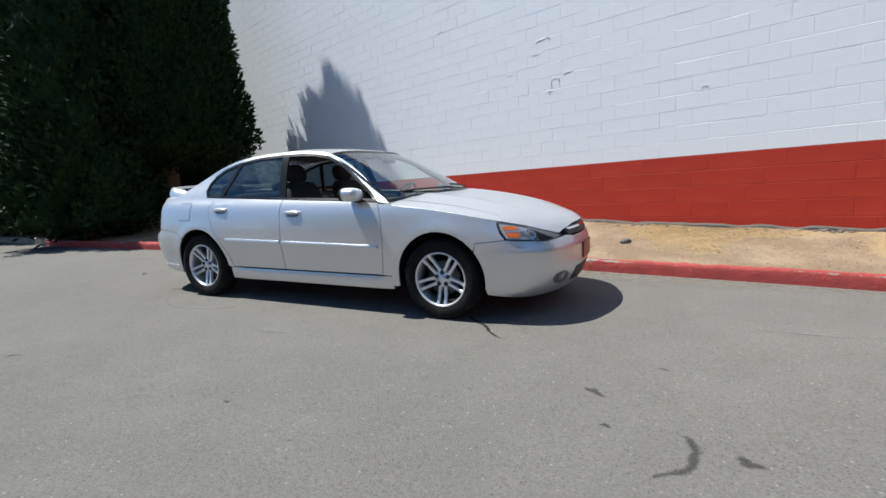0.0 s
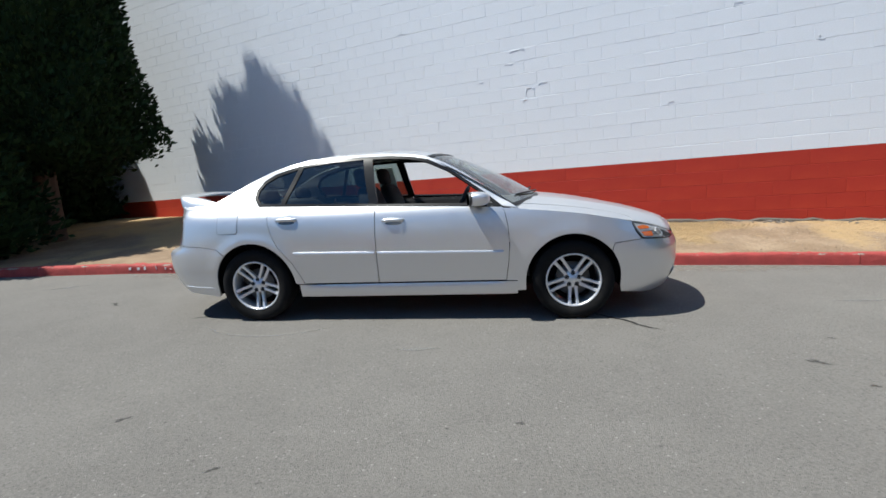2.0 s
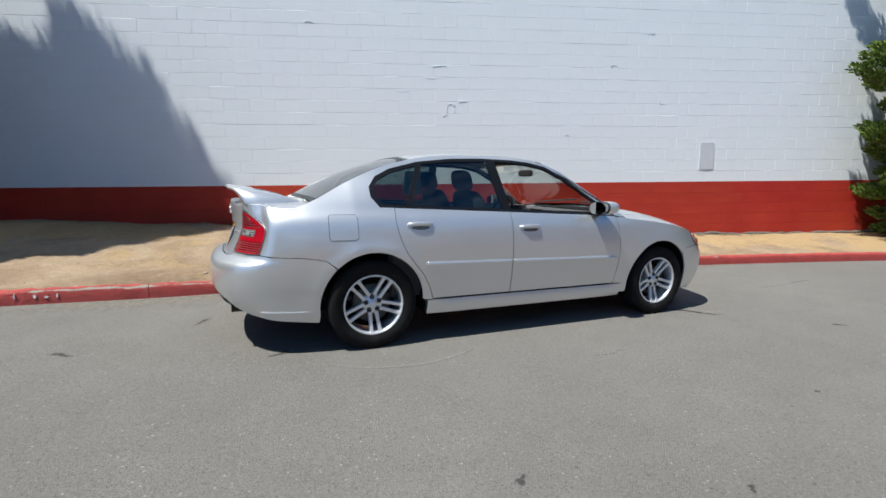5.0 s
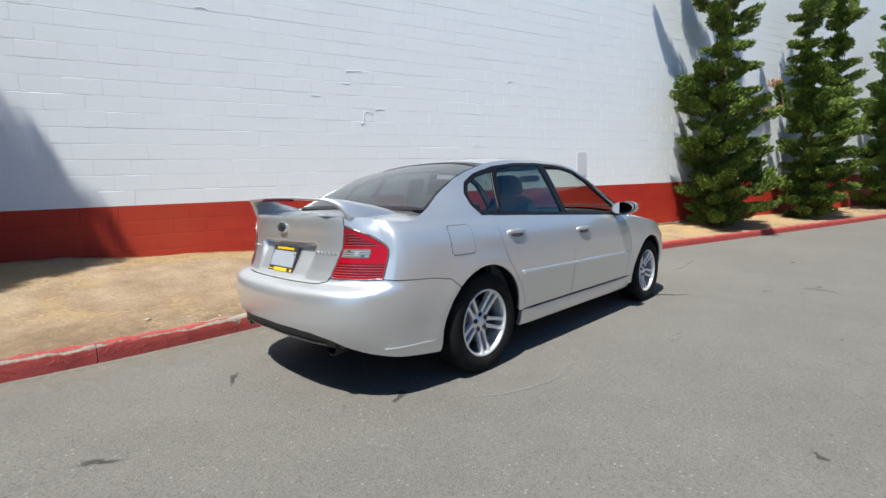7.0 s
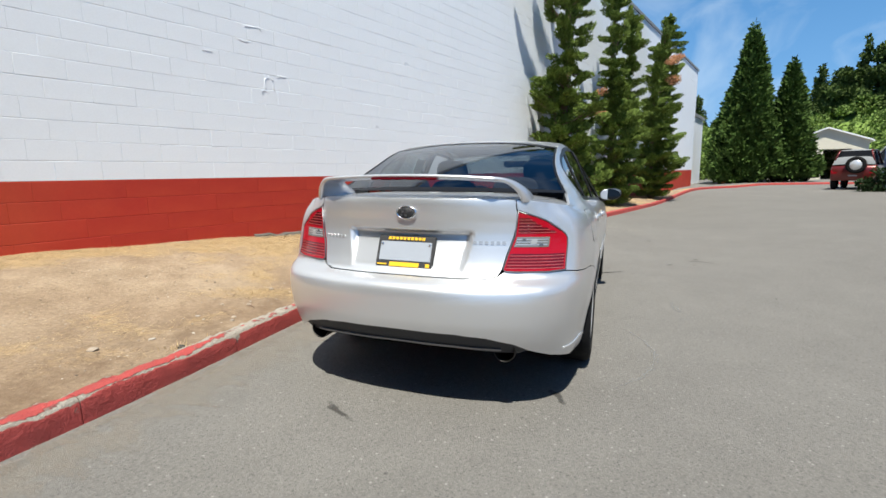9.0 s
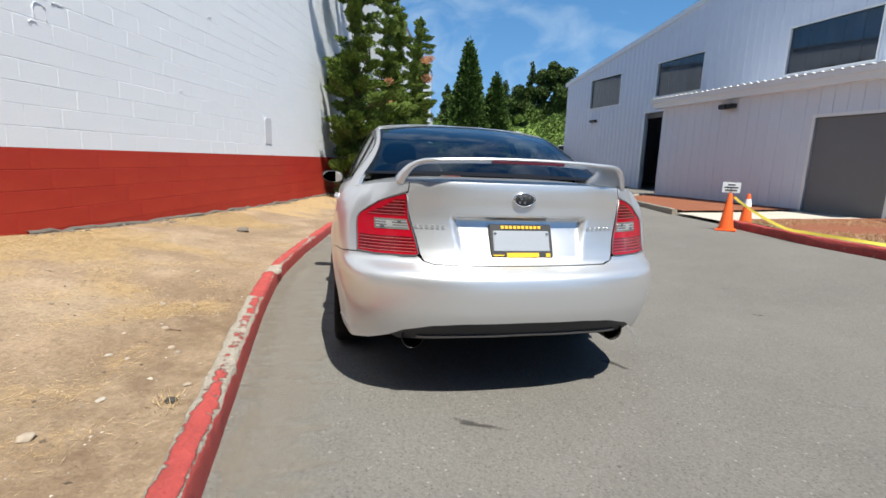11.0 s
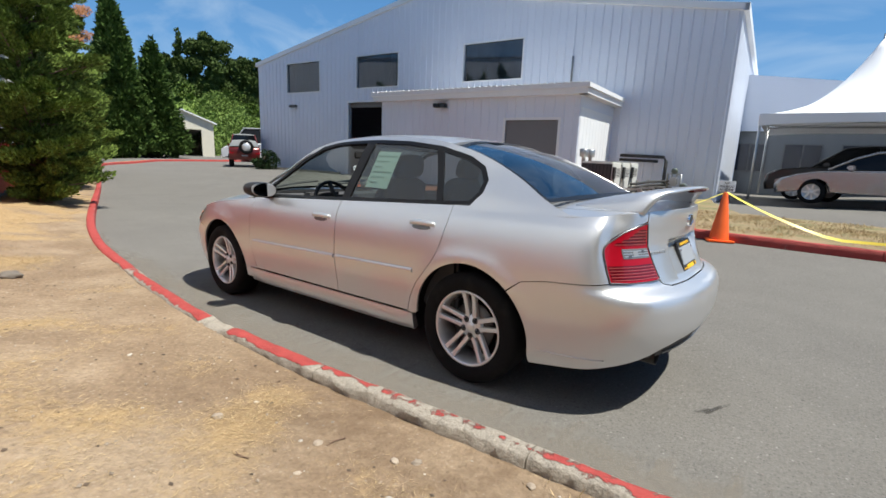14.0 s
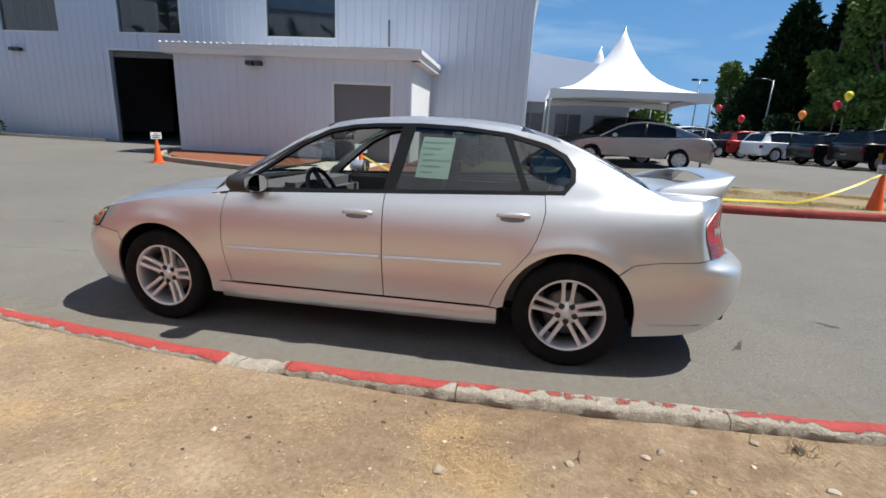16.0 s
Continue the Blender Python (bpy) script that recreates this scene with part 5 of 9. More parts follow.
for side, mir in (("left", False), ("right", True)):
    part("front_door", patch(FRONT_DOOR, flank, mirror=mir), SILVER, sedan)
    part("rear_door", patch(REAR_DOOR, flank, mirror=mir), SILVER, sedan)
    part("front_wing", patch(FENDER, flank, mirror=mir, gap=0.0018), SILVER, sedan)
    part("rear_quarter_panel", patch(QUARTER, flank, mirror=mir, gap=0.0012, du=0.025, dv=0.02), SILVER, sedan)
    part("side_sill", patch(SILL, sill, mirror=mir, lip=0.05, dv=0.02), SILVER, sedan)
    part("roof_rail", patch(RAIL_STRIP, flank, mirror=mir, gap=0.001), SILVER, sedan)
    top = [(0.86, 0.715), (1.2, 0.715), (1.5, 0.71), (1.75, 0.69)]
    top += [(x, float(np.interp(x, EDGE_X, EDGE_Y))) for x in np.linspace(1.79, 0.86, 12)]
    part("wing_top", patch(top, deck, mirror=mir, gap=0.001), SILVER, sedan)
    top = [(-1.66, 0.628), (-1.9, 0.615), (-2.05, 0.575)] + [(tail_edge(q).x, tail_edge(q).y) for q in TAIL_Q[::-1]] + [(x, float(np.interp(x, EDGE_X, EDGE_Y)) - 0.004) for x in (-1.86, -1.76, -1.66)]
    part("quarter_top", patch(top, deck, mirror=mir, gap=0.0, du=0.025, dv=0.025), SILVER, sedan)
    lamp = part("tail_lamp", patch(TAIL_LAMP, flank, mirror=mir, lift=0.004, lip=0.03, dv=0.03), RED_LENS, sedan, "red and clear wraparound tail lamp")
    def lamp_s(z, u):
        """The plan length at the height z, u from the lamp's outer (0) to its inner edge (1)."""
        o = float(np.interp(z, [p[1] for p in LAMP_OUT], [p[0] for p in LAMP_OUT]))
        i = float(np.interp(z, [p[1] for p in LAMP_IN[::-1]] + [0.957], [p[0] for p in LAMP_IN[::-1]] + [-2.422]))
        return o + (i - o) * u

    def lens(name, z0, z1, u0, u1, material, lift, label=""):
        poly = [(lamp_s(z0, u0), z0), (lamp_s((z0 + z1) / 2, u0), (z0 + z1) / 2), (lamp_s(z1, u0), z1), (lamp_s(z1, u1), z1), (lamp_s((z0 + z1) / 2, u1), (z0 + z1) / 2), (lamp_s(z0, u1), z0)]
        return part(name, patch(poly, flank, gap=0, mirror=mir, lift=lift, lip=0.003, dv=0.02), material, lamp, label)
    for z in (0.696, 0.710, 0.724, 0.738, 0.752):
        lens("lens_rib", z - 0.0013, z + 0.0013, 0.05, 0.965, PINK_LENS, 0.0068)
        lens("lens_band", z + 0.0032, z + 0.0085, 0.05, 0.965, DARK_RED_LENS, 0.0055)
    for z, u0 in ((0.858, 0.22), (0.873, 0.30), (0.888, 0.40), (0.903, 0.45), (0.918, 0.5)):
        lens("lens_rib", z - 0.0013, z + 0.0013, u0, 0.95, PINK_LENS, 0.0068)
        lens("lens_band", z + 0.003, z + 0.009, u0, 0.95, DARK_RED_LENS, 0.0055)
    rim_pts = [flank(q, z) for q, z in TAIL_LAMP + TAIL_LAMP[:1]]
    bm = bmesh.new()
    tube(bm, [(v.x - 0.003, (v.y + 0.003) * (-1 if mir else 1), v.z) for v in rim_pts], 0.0035, 6, caps=False)
    part("lamp_rim", bm, DARK_CHROME, lamp)
    lens("reversing_lens", 0.792, 0.838, 0.40, 0.955, SMOKED_LENS, 0.0062, "clear reversing lens")
    for z in (0.803, 0.815, 0.827):
        lens("lens_facet", z - 0.0025, z + 0.0025, 0.43, 0.94, PALE_CHROME, 0.0072)
    lens("lens_bulb", 0.805, 0.827, 0.61, 0.71, LAMP_SILVER, 0.0080)
    lens("lens_facet", 0.796, 0.808, 0.50, 0.57, LAMP_DARK, 0.0078)
    lens("lens_facet", 0.818, 0.830, 0.80, 0.86, LAMP_DARK, 0.0078)
    lamp = part("headlamp", patch(HEAD_LAMP, flank, mirror=mir, lift=0.004, lip=0.03, dv=0.03), LAMP_DARK, sedan, "headlamp with amber corner lens and bright reflectors")

    def insert(name, poly, material, lift, label=""):
        return part(name, patch(poly, flank, gap=0, mirror=mir, lift=lift, lip=0.004, dv=0.02), material, lamp, label)

    def disc(cx, cz, rx, rz, n=16):
        return [(cx + rx * math.cos(2 * math.pi * k / n), cz + rz * math.sin(2 * math.pi * k / n)) for k in range(n)]
    insert("lamp_backing", [(1.815, 0.735), (1.825, 0.70), (1.87, 0.632), (1.99, 0.622), (2.08, 0.615), (2.11, 0.64), (2.10, 0.672), (2.03, 0.694), (1.93, 0.716)], LAMP_SILVER, 0.006, "bright reflector backing")
    insert("amber_lens", [(1.835, 0.712), (1.85, 0.690), (1.95, 0.688), (1.955, 0.702), (1.90, 0.716)], AMBER, 0.010, "amber corner lens")
    insert("amber_lens", [(1.862, 0.670), (1.885, 0.639), (1.965, 0.633), (1.965, 0.666)], AMBER, 0.010, "amber corner lens")
    insert("clear_corner", [(1.855, 0.686), (1.863, 0.675), (2.0, 0.671), (2.0, 0.684)], PALE_CHROME, 0.010)
    for k in range(4):
        insert("reflector_rib", [(1.973 + 0.012 * k, 0.690 - 0.004 * k), (1.976 + 0.012 * k, 0.690 - 0.004 * k), (1.979 + 0.012 * k, 0.64), (1.976 + 0.012 * k, 0.64)], LAMP_DARK, 0.0095)
    insert("lamp_reflector", disc(2.058, 0.655, 0.042, 0.032), CHROME, 0.009)
    insert("lamp_bowl", disc(2.058, 0.655, 0.033, 0.025), SMOKED_LENS, 0.012)
    insert("lamp_bulb_shield", disc(2.062, 0.655, 0.014, 0.011, 12), LAMP_DARK, 0.017)
    insert("lamp_bezel", [(2.105, 0.672), (2.12, 0.615), (2.2, 0.607), (2.28, 0.608), (2.20, 0.635)], TRIM_BLACK, 0.007, "black inner end of the headlamp")
    rim_pts = [flank(q, z) for q, z in HEAD_LAMP + HEAD_LAMP[:1]]
    bm = bmesh.new()
    tube(bm, [(v.x + 0.002, (v.y + 0.002) * (-1 if mir else 1), v.z) for v in rim_pts], 0.003, 6, caps=False)
    part("lamp_rim", bm, PLASTIC, lamp)
    # the wing's skin runs on under the lamp's upper corner
    tip = [(1.70, 0.66)] + [(x, 0.68) for x in (1.76,)] + [(1.84, 0.70)] + [(x, float(np.interp(x, EDGE_X, EDGE_Y)) - 0.004) for x in (1.86, 1.80, 1.74, 1.70)]
    part("wing_tip", patch(tip, lambda u, v: deck(u, v) - Vector((0, 0, 0.004)), mirror=mir, gap=0, lip=0.012), SILVER, sedan)
    # side moulding, in two lengths
    for x0, x1, nm in ((-0.225, 0.80, "door_moulding"), (-0.95, -0.25, "door_moulding")):
        z0 = 0.577
        part(nm, patch([(x0, z0 - 0.016 - 0.018 * x0), (x1, z0 - 0.016 - 0.018 * x1), (x1, z0 + 0.010 - 0.018 * x1), (x0, z0 + 0.010 - 0.018 * x0)],
                       lambda u, v: flank(u, v) + Vector((0, 0.012 - 0.55 * max(0.0, v - (z0 - 0.001 - 0.018 * u)), 0)), gap=0, mirror=mir, lift=0.0, lip=0.014, dv=0.006), SILVER, sedan)
    # handles
    for x, z in ((-0.08, 0.835), (-1.0, 0.868)):
        b = patch([(x + 0.096 * math.copysign(abs(math.cos(k * math.pi / 12)) ** 0.7, math.cos(k * math.pi / 12)), z + 0.033 * math.sin(k * math.pi / 12)) for k in range(24)], flank, gap=0, mirror=mir, lift=0.0018, lip=0.004, dv=0.02)
        holder = part("door_handle", b, SILVER, sedan)
        # no hollow is cut: a dark patch under the grip paints the recess's shade
        b = patch([(x + 0.004 + 0.07 * math.cos(k * math.pi / 10), z - 0.018 + (0.019 if k < 10 else 0.015) * math.sin(k * math.pi / 10)) for k in range(20)], flank, gap=0, mirror=mir, lift=0.0035, lip=0.003, dv=0.02)
        part("handle_recess", b, LAMP_DARK, holder)
        bm = bmesh.new()
        rows_h = []
        for k in range(13):
            u = -1 + k / 6
            p = flank(x + 0.094 * u, z + 0.008 - 0.004 * u * u)
            out_, hz = 0.010 + 0.018 * (1 - u ** 4), 0.017 * (1 - 0.35 * u ** 4)
            rows_h.append([bm.verts.new((p.x, (p.y + o * out_) * (-1 if mir else 1), p.z + h * hz)) for o, h in ((0.2, 1.0), (0.8, 0.85), (1.0, 0.3), (1.0, -0.3), (0.8, -0.8), (0.3, -0.9))])
        for r, q in zip(rows_h, rows_h[1:]):
            for i in range(6):
                bm.faces.new((r[i], r[(i + 1) % 6], q[(i + 1) % 6], q[i])).smooth = True
        bm.faces.new(rows_h[0])
        bm.faces.new(rows_h[-1][::-1])
        bmesh.ops.recalc_face_normals(bm, faces=bm.faces[:])
        part("handle_grip", bm, SILVER, holder)
    # glazing
    for poly, glaze, nm in (
            ([(0.735, 0.945), (0.62, 1.035), (0.49, 1.125), (0.355, 1.215), (0.18, 1.296), (0.02, 1.328), (-0.13, 1.338), (-0.285, 1.341), (-0.255, 1.15), (-0.215, 0.972)], None, "front_door_window"),
            ([(-0.29, 0.978), (-0.33, 1.15), (-0.365, 1.342), (-0.67, 1.330), (-0.905, 1.302), (-1.0, 1.09), (-1.035, 1.002)], SIDE_GLASS, "rear_door_window"),
            ([(-1.075, 1.005), (-1.03, 1.11), (-0.955, 1.29), (-1.15, 1.237), (-1.25, 1.185), (-1.298, 1.12), (-1.298, 1.065), (-1.255, 1.012)], SIDE_GLASS, "quarter_window")):
        if glaze:
            b = patch(poly, flank, gap=0, mirror=mir, lift=-0.006, lip=0)
            g = part(nm, b, glaze, sedan)
            g.visible_shadow = False
    outer = BELT[:-1] + WINDOW_LINE[:-1]

    def strip(poly, lift=0.0005, lip=0.02):
        return patch(poly, flank, gap=0, mirror=mir, lift=lift, lip=lip, du=0.05)
    frames = {
        "belt_moulding": [(x, z - 0.002) for x, z in BELT] + [(0.735, 0.945), (-0.215, 0.972), (-0.29, 0.978), (-1.035, 1.002), (-1.255, 1.012)],
        "centre_pillar": [(-0.215, 0.972), (-0.255, 1.15), (-0.285, 1.341), (-0.365, 1.342), (-0.33, 1.15), (-0.29, 0.978)],
        "window_divider": [(-1.035, 1.002), (-1.0, 1.09), (-0.905, 1.302), (-0.955, 1.29), (-1.03, 1.11), (-1.075, 1.005)],
        "front_window_trim": [(0.80, 0.917), (0.66, 1.03), (0.51, 1.135), (0.37, 1.232), (0.19, 1.318), (0.03, 1.348), (-0.13, 1.36), (-0.30, 1.363), (-0.285, 1.341), (-0.13, 1.338), (0.02, 1.328), (0.18, 1.296), (0.355, 1.215), (0.49, 1.125), (0.62, 1.035), (0.735, 0.945)],
        "rear_window_trim": [(-0.30, 1.363), (-0.40, 1.364), (-0.67, 1.352), (-0.94, 1.32), (-0.955, 1.29), (-0.905, 1.302), (-0.67, 1.330), (-0.365, 1.342), (-0.285, 1.341)],
        "quarter_window_trim": [(-0.94, 1.32), (-1.16, 1.262), (-1.27, 1.205), (-1.325, 1.13), (-1.325, 1.06), (-1.27, 0.99), (-1.255, 1.012), (-1.298, 1.065), (-1.298, 1.12), (-1.25, 1.185), (-1.15, 1.237), (-0.955, 1.29)],
    }
    for nm, poly in frames.items():
        part(nm, strip(poly), TRIM_BLACK, sedan)
    # door mirror
    sg = -1 if mir else 1
    bm = bmesh.new()
    bmesh.ops.create_icosphere(bm, subdivisions=4, radius=1.0)
    for v in bm.verts:
        c = v.co.copy()
        c = Vector((math.copysign(abs(c.x) ** 0.75, c.x), math.copysign(abs(c.y) ** 0.8, c.y), math.copysign(abs(c.z) ** 0.8, c.z)))
        if c.x < -0.55:
            c.x = -0.55
        v.co = Vector((0.60 + 0.105 * c.x + 0.02 * c.y, sg * (0.905 + 0.10 * c.y), 0.985 + 0.056 * c.z + 0.006 * c.y))
    if mir:
        bmesh.ops.reverse_faces(bm, faces=bm.faces[:])
    for f in bm.faces:
        f.smooth = True
    mirror_ob = part("door_mirror", bm, SILVER, sedan)
    rim_ = bmesh.new()
    loops = []
    for cx_ in ((-0.38, -0.47, -0.56) if mir else (0.62, 0.4, 0.15, -0.1, -0.3, -0.56)):
        k_ = (1 - abs(cx_) ** 2.6) ** 0.42 * 1.03
        loops.append([rim_.verts.new((0.60 + 0.105 * cx_ - 0.0005 + 0.02 * k_ * math.cos(a_), sg * (0.905 + 0.10 * k_ * math.copysign(abs(math.cos(a_)) ** 0.8, math.cos(a_))), 0.985 + 0.056 * k_ * math.copysign(abs(math.sin(a_)) ** 0.8, math.sin(a_)) + 0.006 * math.cos(a_))) for a_ in (2 * math.pi * q / 28 for q in range(28))])
    for r, q in zip(loops, loops[1:]):
        for i in range(28):
            rim_.faces.new((r[i], r[(i + 1) % 28], q[(i + 1) % 28], q[i])).smooth = True
    bmesh.ops.recalc_face_normals(rim_, faces=rim_.faces[:])
    part("mirror_bezel", rim_, PLASTIC, mirror_ob, "black mirror bezel")
    bm = bmesh.new()
    ring = [bm.verts.new((0.5385 - 0.0015 + 0.018 * math.sin(2 * math.pi * k / 20) * 0, sg * (0.905 + 0.091 * math.cos(2 * math.pi * k / 20)), 0.985 + 0.050 * math.sin(2 * math.pi * k / 20))) for k in range(20)]
    bm.faces.new(ring if not mir else ring[::-1])
    part("mirror_glass", bm, MIRROR_GLASS, mirror_ob, "mirror glass")
    bm = bmesh.new()
    tube(bm, [(0.62, sg * 0.775, 0.935), (0.615, sg * 0.82, 0.935), (0.61, sg * 0.87, 0.945)], [0.028, 0.024, 0.022], 8)
    part("mirror_foot", bm, PLASTIC, mirror_ob)
    # exhaust tip
    bm = bmesh.new()
    lathe(bm, [(0.040, 0.0), (0.046, -0.16), (0.050, -0.165), (0.051, -0.158), (0.048, 0.0)], 20, pose(-2.082, sg * 0.50, 0.312, 0, 90, 0))
    part("exhaust_tip", bm, EXHAUST, sedan)

FLAP = [(-1.62, 0.775), (-1.46, 0.775), (-1.445, 0.79), (-1.445, 0.925), (-1.46, 0.94), (-1.62, 0.94), (-1.635, 0.925), (-1.635, 0.79)]
flap = part("fuel_flap", patch(FLAP, flank, gap=0.0, mirror=True, lift=0.003, lip=0.003), SILVER, sedan)
part("flap_gap", patch(FLAP, flank, gap=-0.0035, mirror=True, lift=0.0012, lip=0.003), PLASTIC, flap)
for mir in (False, True):
    part("bumper_crease", patch([(-1.76, 0.288), (-2.10, 0.302), (-2.12, 0.306), (-1.755, 0.298)], lambda u, v: flank(u, v) + Vector((0, 0.004, 0)), gap=0, mirror=mir, lift=0.002, lip=0.006, dv=0.01), SILVER, sedan)
part("front_bumper", patch(FRONT_BUMPER, flank, both=True, du=0.05, dv=0.02, gap=0.001), SILVER, sedan)
part("rear_bumper", patch(REAR_BUMPER, flank, both=True, du=0.05, dv=0.012, gap=0.0008), SILVER, sedan)
part("boot_lid_face", patch(BOOT_FACE, boot, both=True, du=0.012, dv=0.009, gap=0.001), SILVER, sedan)
boot_top = [(-1.70, 0.0), (-1.68, 0.4), (-1.66, 0.60), (-1.70, 0.622), (-1.9, 0.611), (-2.05, 0.570)] + [(v.x, v.y) for q, v in LID_TAIL]
part("boot_lid_top", patch(boot_top, deck, both=True), SILVER, sedan)
hood = [(1.13, 0.0), (1.10, 0.3), (1.03, 0.55), (0.93, 0.68), (0.90, 0.705), (1.2, 0.712), (1.5, 0.707), (1.75, 0.692), (1.785, 0.695)] + [(x, float(np.interp(x, EDGE_X, EDGE_Y)) - 0.001) for x in (1.79, 1.83, 1.88, 1.93, 1.98, 2.03, 2.08, 2.12, 2.16)] + [(2.20, 0.30), (2.225, 0.12), (2.23, 0.0)]
part("bonnet", patch(hood, deck, both=True), SILVER, sedan)
part("grille", patch([(2.50, 0.612), (FRONT_END, 0.606), (FRONT_END, 0.695), (2.52, 0.695), (2.44, 0.67)], flank, gap=0.002, both=True, lip=0.03, dv=0.02), PLASTIC, sedan, "black grille")
part("grille_bar", patch([(2.50, 0.645), (FRONT_END, 0.642), (FRONT_END, 0.656), (2.49, 0.659)], flank, gap=0, both=True, lift=0.008, lip=0.006, dv=0.02), CHROME, sedan, "chrome grille bar")
part("lower_intake", patch([(2.52, 0.25), (FRONT_END, 0.24), (FRONT_END, 0.36), (2.58, 0.355)], flank, gap=0, both=True, lift=0.003, lip=0.006), PLASTIC, sedan, "black lower intake")
part("number_plate", patch([(FRONT_END - 0.15, 0.40), (FRONT_END, 0.40), (FRONT_END, 0.53), (FRONT_END - 0.15, 0.53)], flank, gap=0, both=True, lift=0.012, lip=0.01), RED_PLATE, sedan, "small red front plate")
for mir in (False, True):
    b = patch([(2.36 + 0.10 * math.cos(k * math.pi / 8), 0.305 + 0.05 * math.sin(k * math.pi / 8)) for k in range(16)], flank, gap=0, mirror=mir, lift=0.003, lip=0.006)
    fog = part("fog_lamp", b, DARK_CHROME, sedan, "round fog lamp in a satin silver insert")
    b = patch([(2.35 + 0.05 * math.cos(k * math.pi / 8), 0.305 + 0.038 * math.sin(k * math.pi / 8)) for k in range(16)], flank, gap=0, mirror=mir, lift=0.008, lip=0.004)
    part("fog_lens", b, SMOKED_LENS, fog)
    b = patch([(2.35 + 0.034 * math.cos(k * math.pi / 8), 0.307 + 0.026 * math.sin(k * math.pi / 8)) for k in range(16)], flank, gap=0, mirror=mir, lift=0.011, lip=0.004)
    part("fog_reflector", b, CLEAR_LENS, fog)
part("rear_valance", patch([(-2.335, 0.325), (-2.42, 0.365), (-2.55, 0.395), (-2.7, 0.407), (REAR_END, 0.41), (REAR_END, 0.322), (-2.7, 0.318), (-2.5, 0.305), (-2.39, 0.30)], flank, gap=0, both=True, lift=-0.012, lip=0.05), PLASTIC, sedan, "black lower valance")
part("valance_lip", patch([(-2.48, 0.318), (-2.7, 0.328), (REAR_END, 0.332), (REAR_END, 0.340), (-2.7, 0.337), (-2.48, 0.328)], flank, gap=0, both=True, lift=-0.004, lip=0.006), DARK_CHROME, sedan)


# roof and screens
part("roof_panel", patch([(x, 0.0) for x in (-0.97, 0.30)] + [(0.285, 0.3), (0.24, 0.5), (0.19, rail_point(0.19).y)] + [(x, rail_point(x).y) for x in np.linspace(0.15, -1.0, 16)] + [(-1.0, 0.45), (-0.975, 0.25)],
                         roof, both=True, gap=0.001), SILVER, sedan)


def screen(top, bottom, bulge, follow=False):
    """A bowed pane between two edges given as functions of u from 0 (centre) to 1 (side); follow: its sides lie on the pillars."""
    def bowed(u, v):
        a, b = top(u), bottom(u)
        p = a.lerp(b, v)
        n = Vector((1, 0, 0.9)).normalized() if a.x > -0.5 else Vector((-1, 0, 1.1)).normalized()
        return p + n * bulge * 4 * v * (1 - v) * (1 - 0.5 * u * u)

    def fn(u, v):
        p = bowed(u, v)
        if follow:
            q = bowed(1.0, v)
            e = rail_point(q.x)
            p = p + Vector((0, (e.y - 0.004 - q.y) * u, (e.z - 0.001 - q.z) * u ** 3))
        return p
    return fn


def side_of(xa, xb):
    def fn(u):
        return xa + (xb - xa) * u ** 2.2
    return fn


wt, wb = side_of(0.295, 0.175), side_of(1.125, 0.90)


def w_top(u):
    x = wt(u)
    r = rail_point(0.175)
    y = u * (r.y - 0.002)
    return Vector((x, y, lerp_table(ROOF_C, x) * (1 - u ** 3) + rail(0.175) * u ** 3))


def w_bot(u):
    x = wb(u)
    y = u * (rail_point(0.90).y - 0.01)
    return Vector((x, y, 0.958 * (1 - u * u) + 0.912 * u * u))


rt, rb = side_of(-0.965, -1.06), side_of(-1.765, -1.72)


def r_top(u):
    x = rt(u)
    return Vector((x, u * (rail_point(-1.05).y - 0.004), lerp_table(ROOF_C, x) * (1 - u ** 3) + rail(-1.06) * u ** 3))


def r_bot(u):
    x = rb(u)
    return Vector((x, u * (rail_point(-1.68).y - 0.03), 1.040 * (1 - u * u) + 1.035 * u * u))


square = [(0, 0), (1, 0), (1, 1), (0, 1)]
for nm, fn, gl in (("windscreen", screen(w_top, w_bot, 0.028), SCREEN_GLASS), ("rear_window", screen(r_top, r_bot, 0.046, True), DARK_GLASS)):
    pane = part(nm, patch(square, fn, du=0.1, dv=0.1, gap=0, both=True, lip=0, lift=-0.001), gl, sedan, smooth=True)
    pane.visible_shadow = False
    b = bmesh.new()
    for poly in ([(0, 0), (1, 0), (1, 0.045), (0, 0.045)], [(0, 0.955), (1, 0.955), (1, 1), (0, 1)], [(0.978, 0.045), (1, 0.045), (1, 0.955), (0.978, 0.955)]):
        join(b, patch(poly, fn, du=0.1, dv=0.1, gap=0, both=True, lip=0, lift=0.0015))
    part("screen_border", b, TRIM_BLACK, sedan)
# A-pillar gap to the screen edge is closed by the rail; cowl under the windscreen
b = patch([(1.14, 0.0), (1.11, 0.3), (1.04, 0.55), (0.93, 0.69), (0.88, 0.70), (0.98, 0.5), (1.05, 0.3), (1.08, 0.0)], lambda x, y: deck(x, y) - Vector((0, 0, 0.02)), gap=0, both=True, lip=0.02)
part("cowl", b, PLASTIC, sedan, "black plastic cowl")
for y0, y1 in ((0.62, 0.02), (-0.02, -0.62)):
    b = bmesh.new()
    ws = screen(w_top, w_bot, 0.028)
    pts = []
    for k in range(9):
        y = y0 + (y1 - y0) * k / 8
        p = ws(abs(y) / 0.74, 0.95 - 0.06 * k / 8)
        pts.append((p.x + 0.012, y, p.z + 0.014))
    tube(b, pts, 0.008, 6)
    part("wiper", b, PLASTIC, sedan)

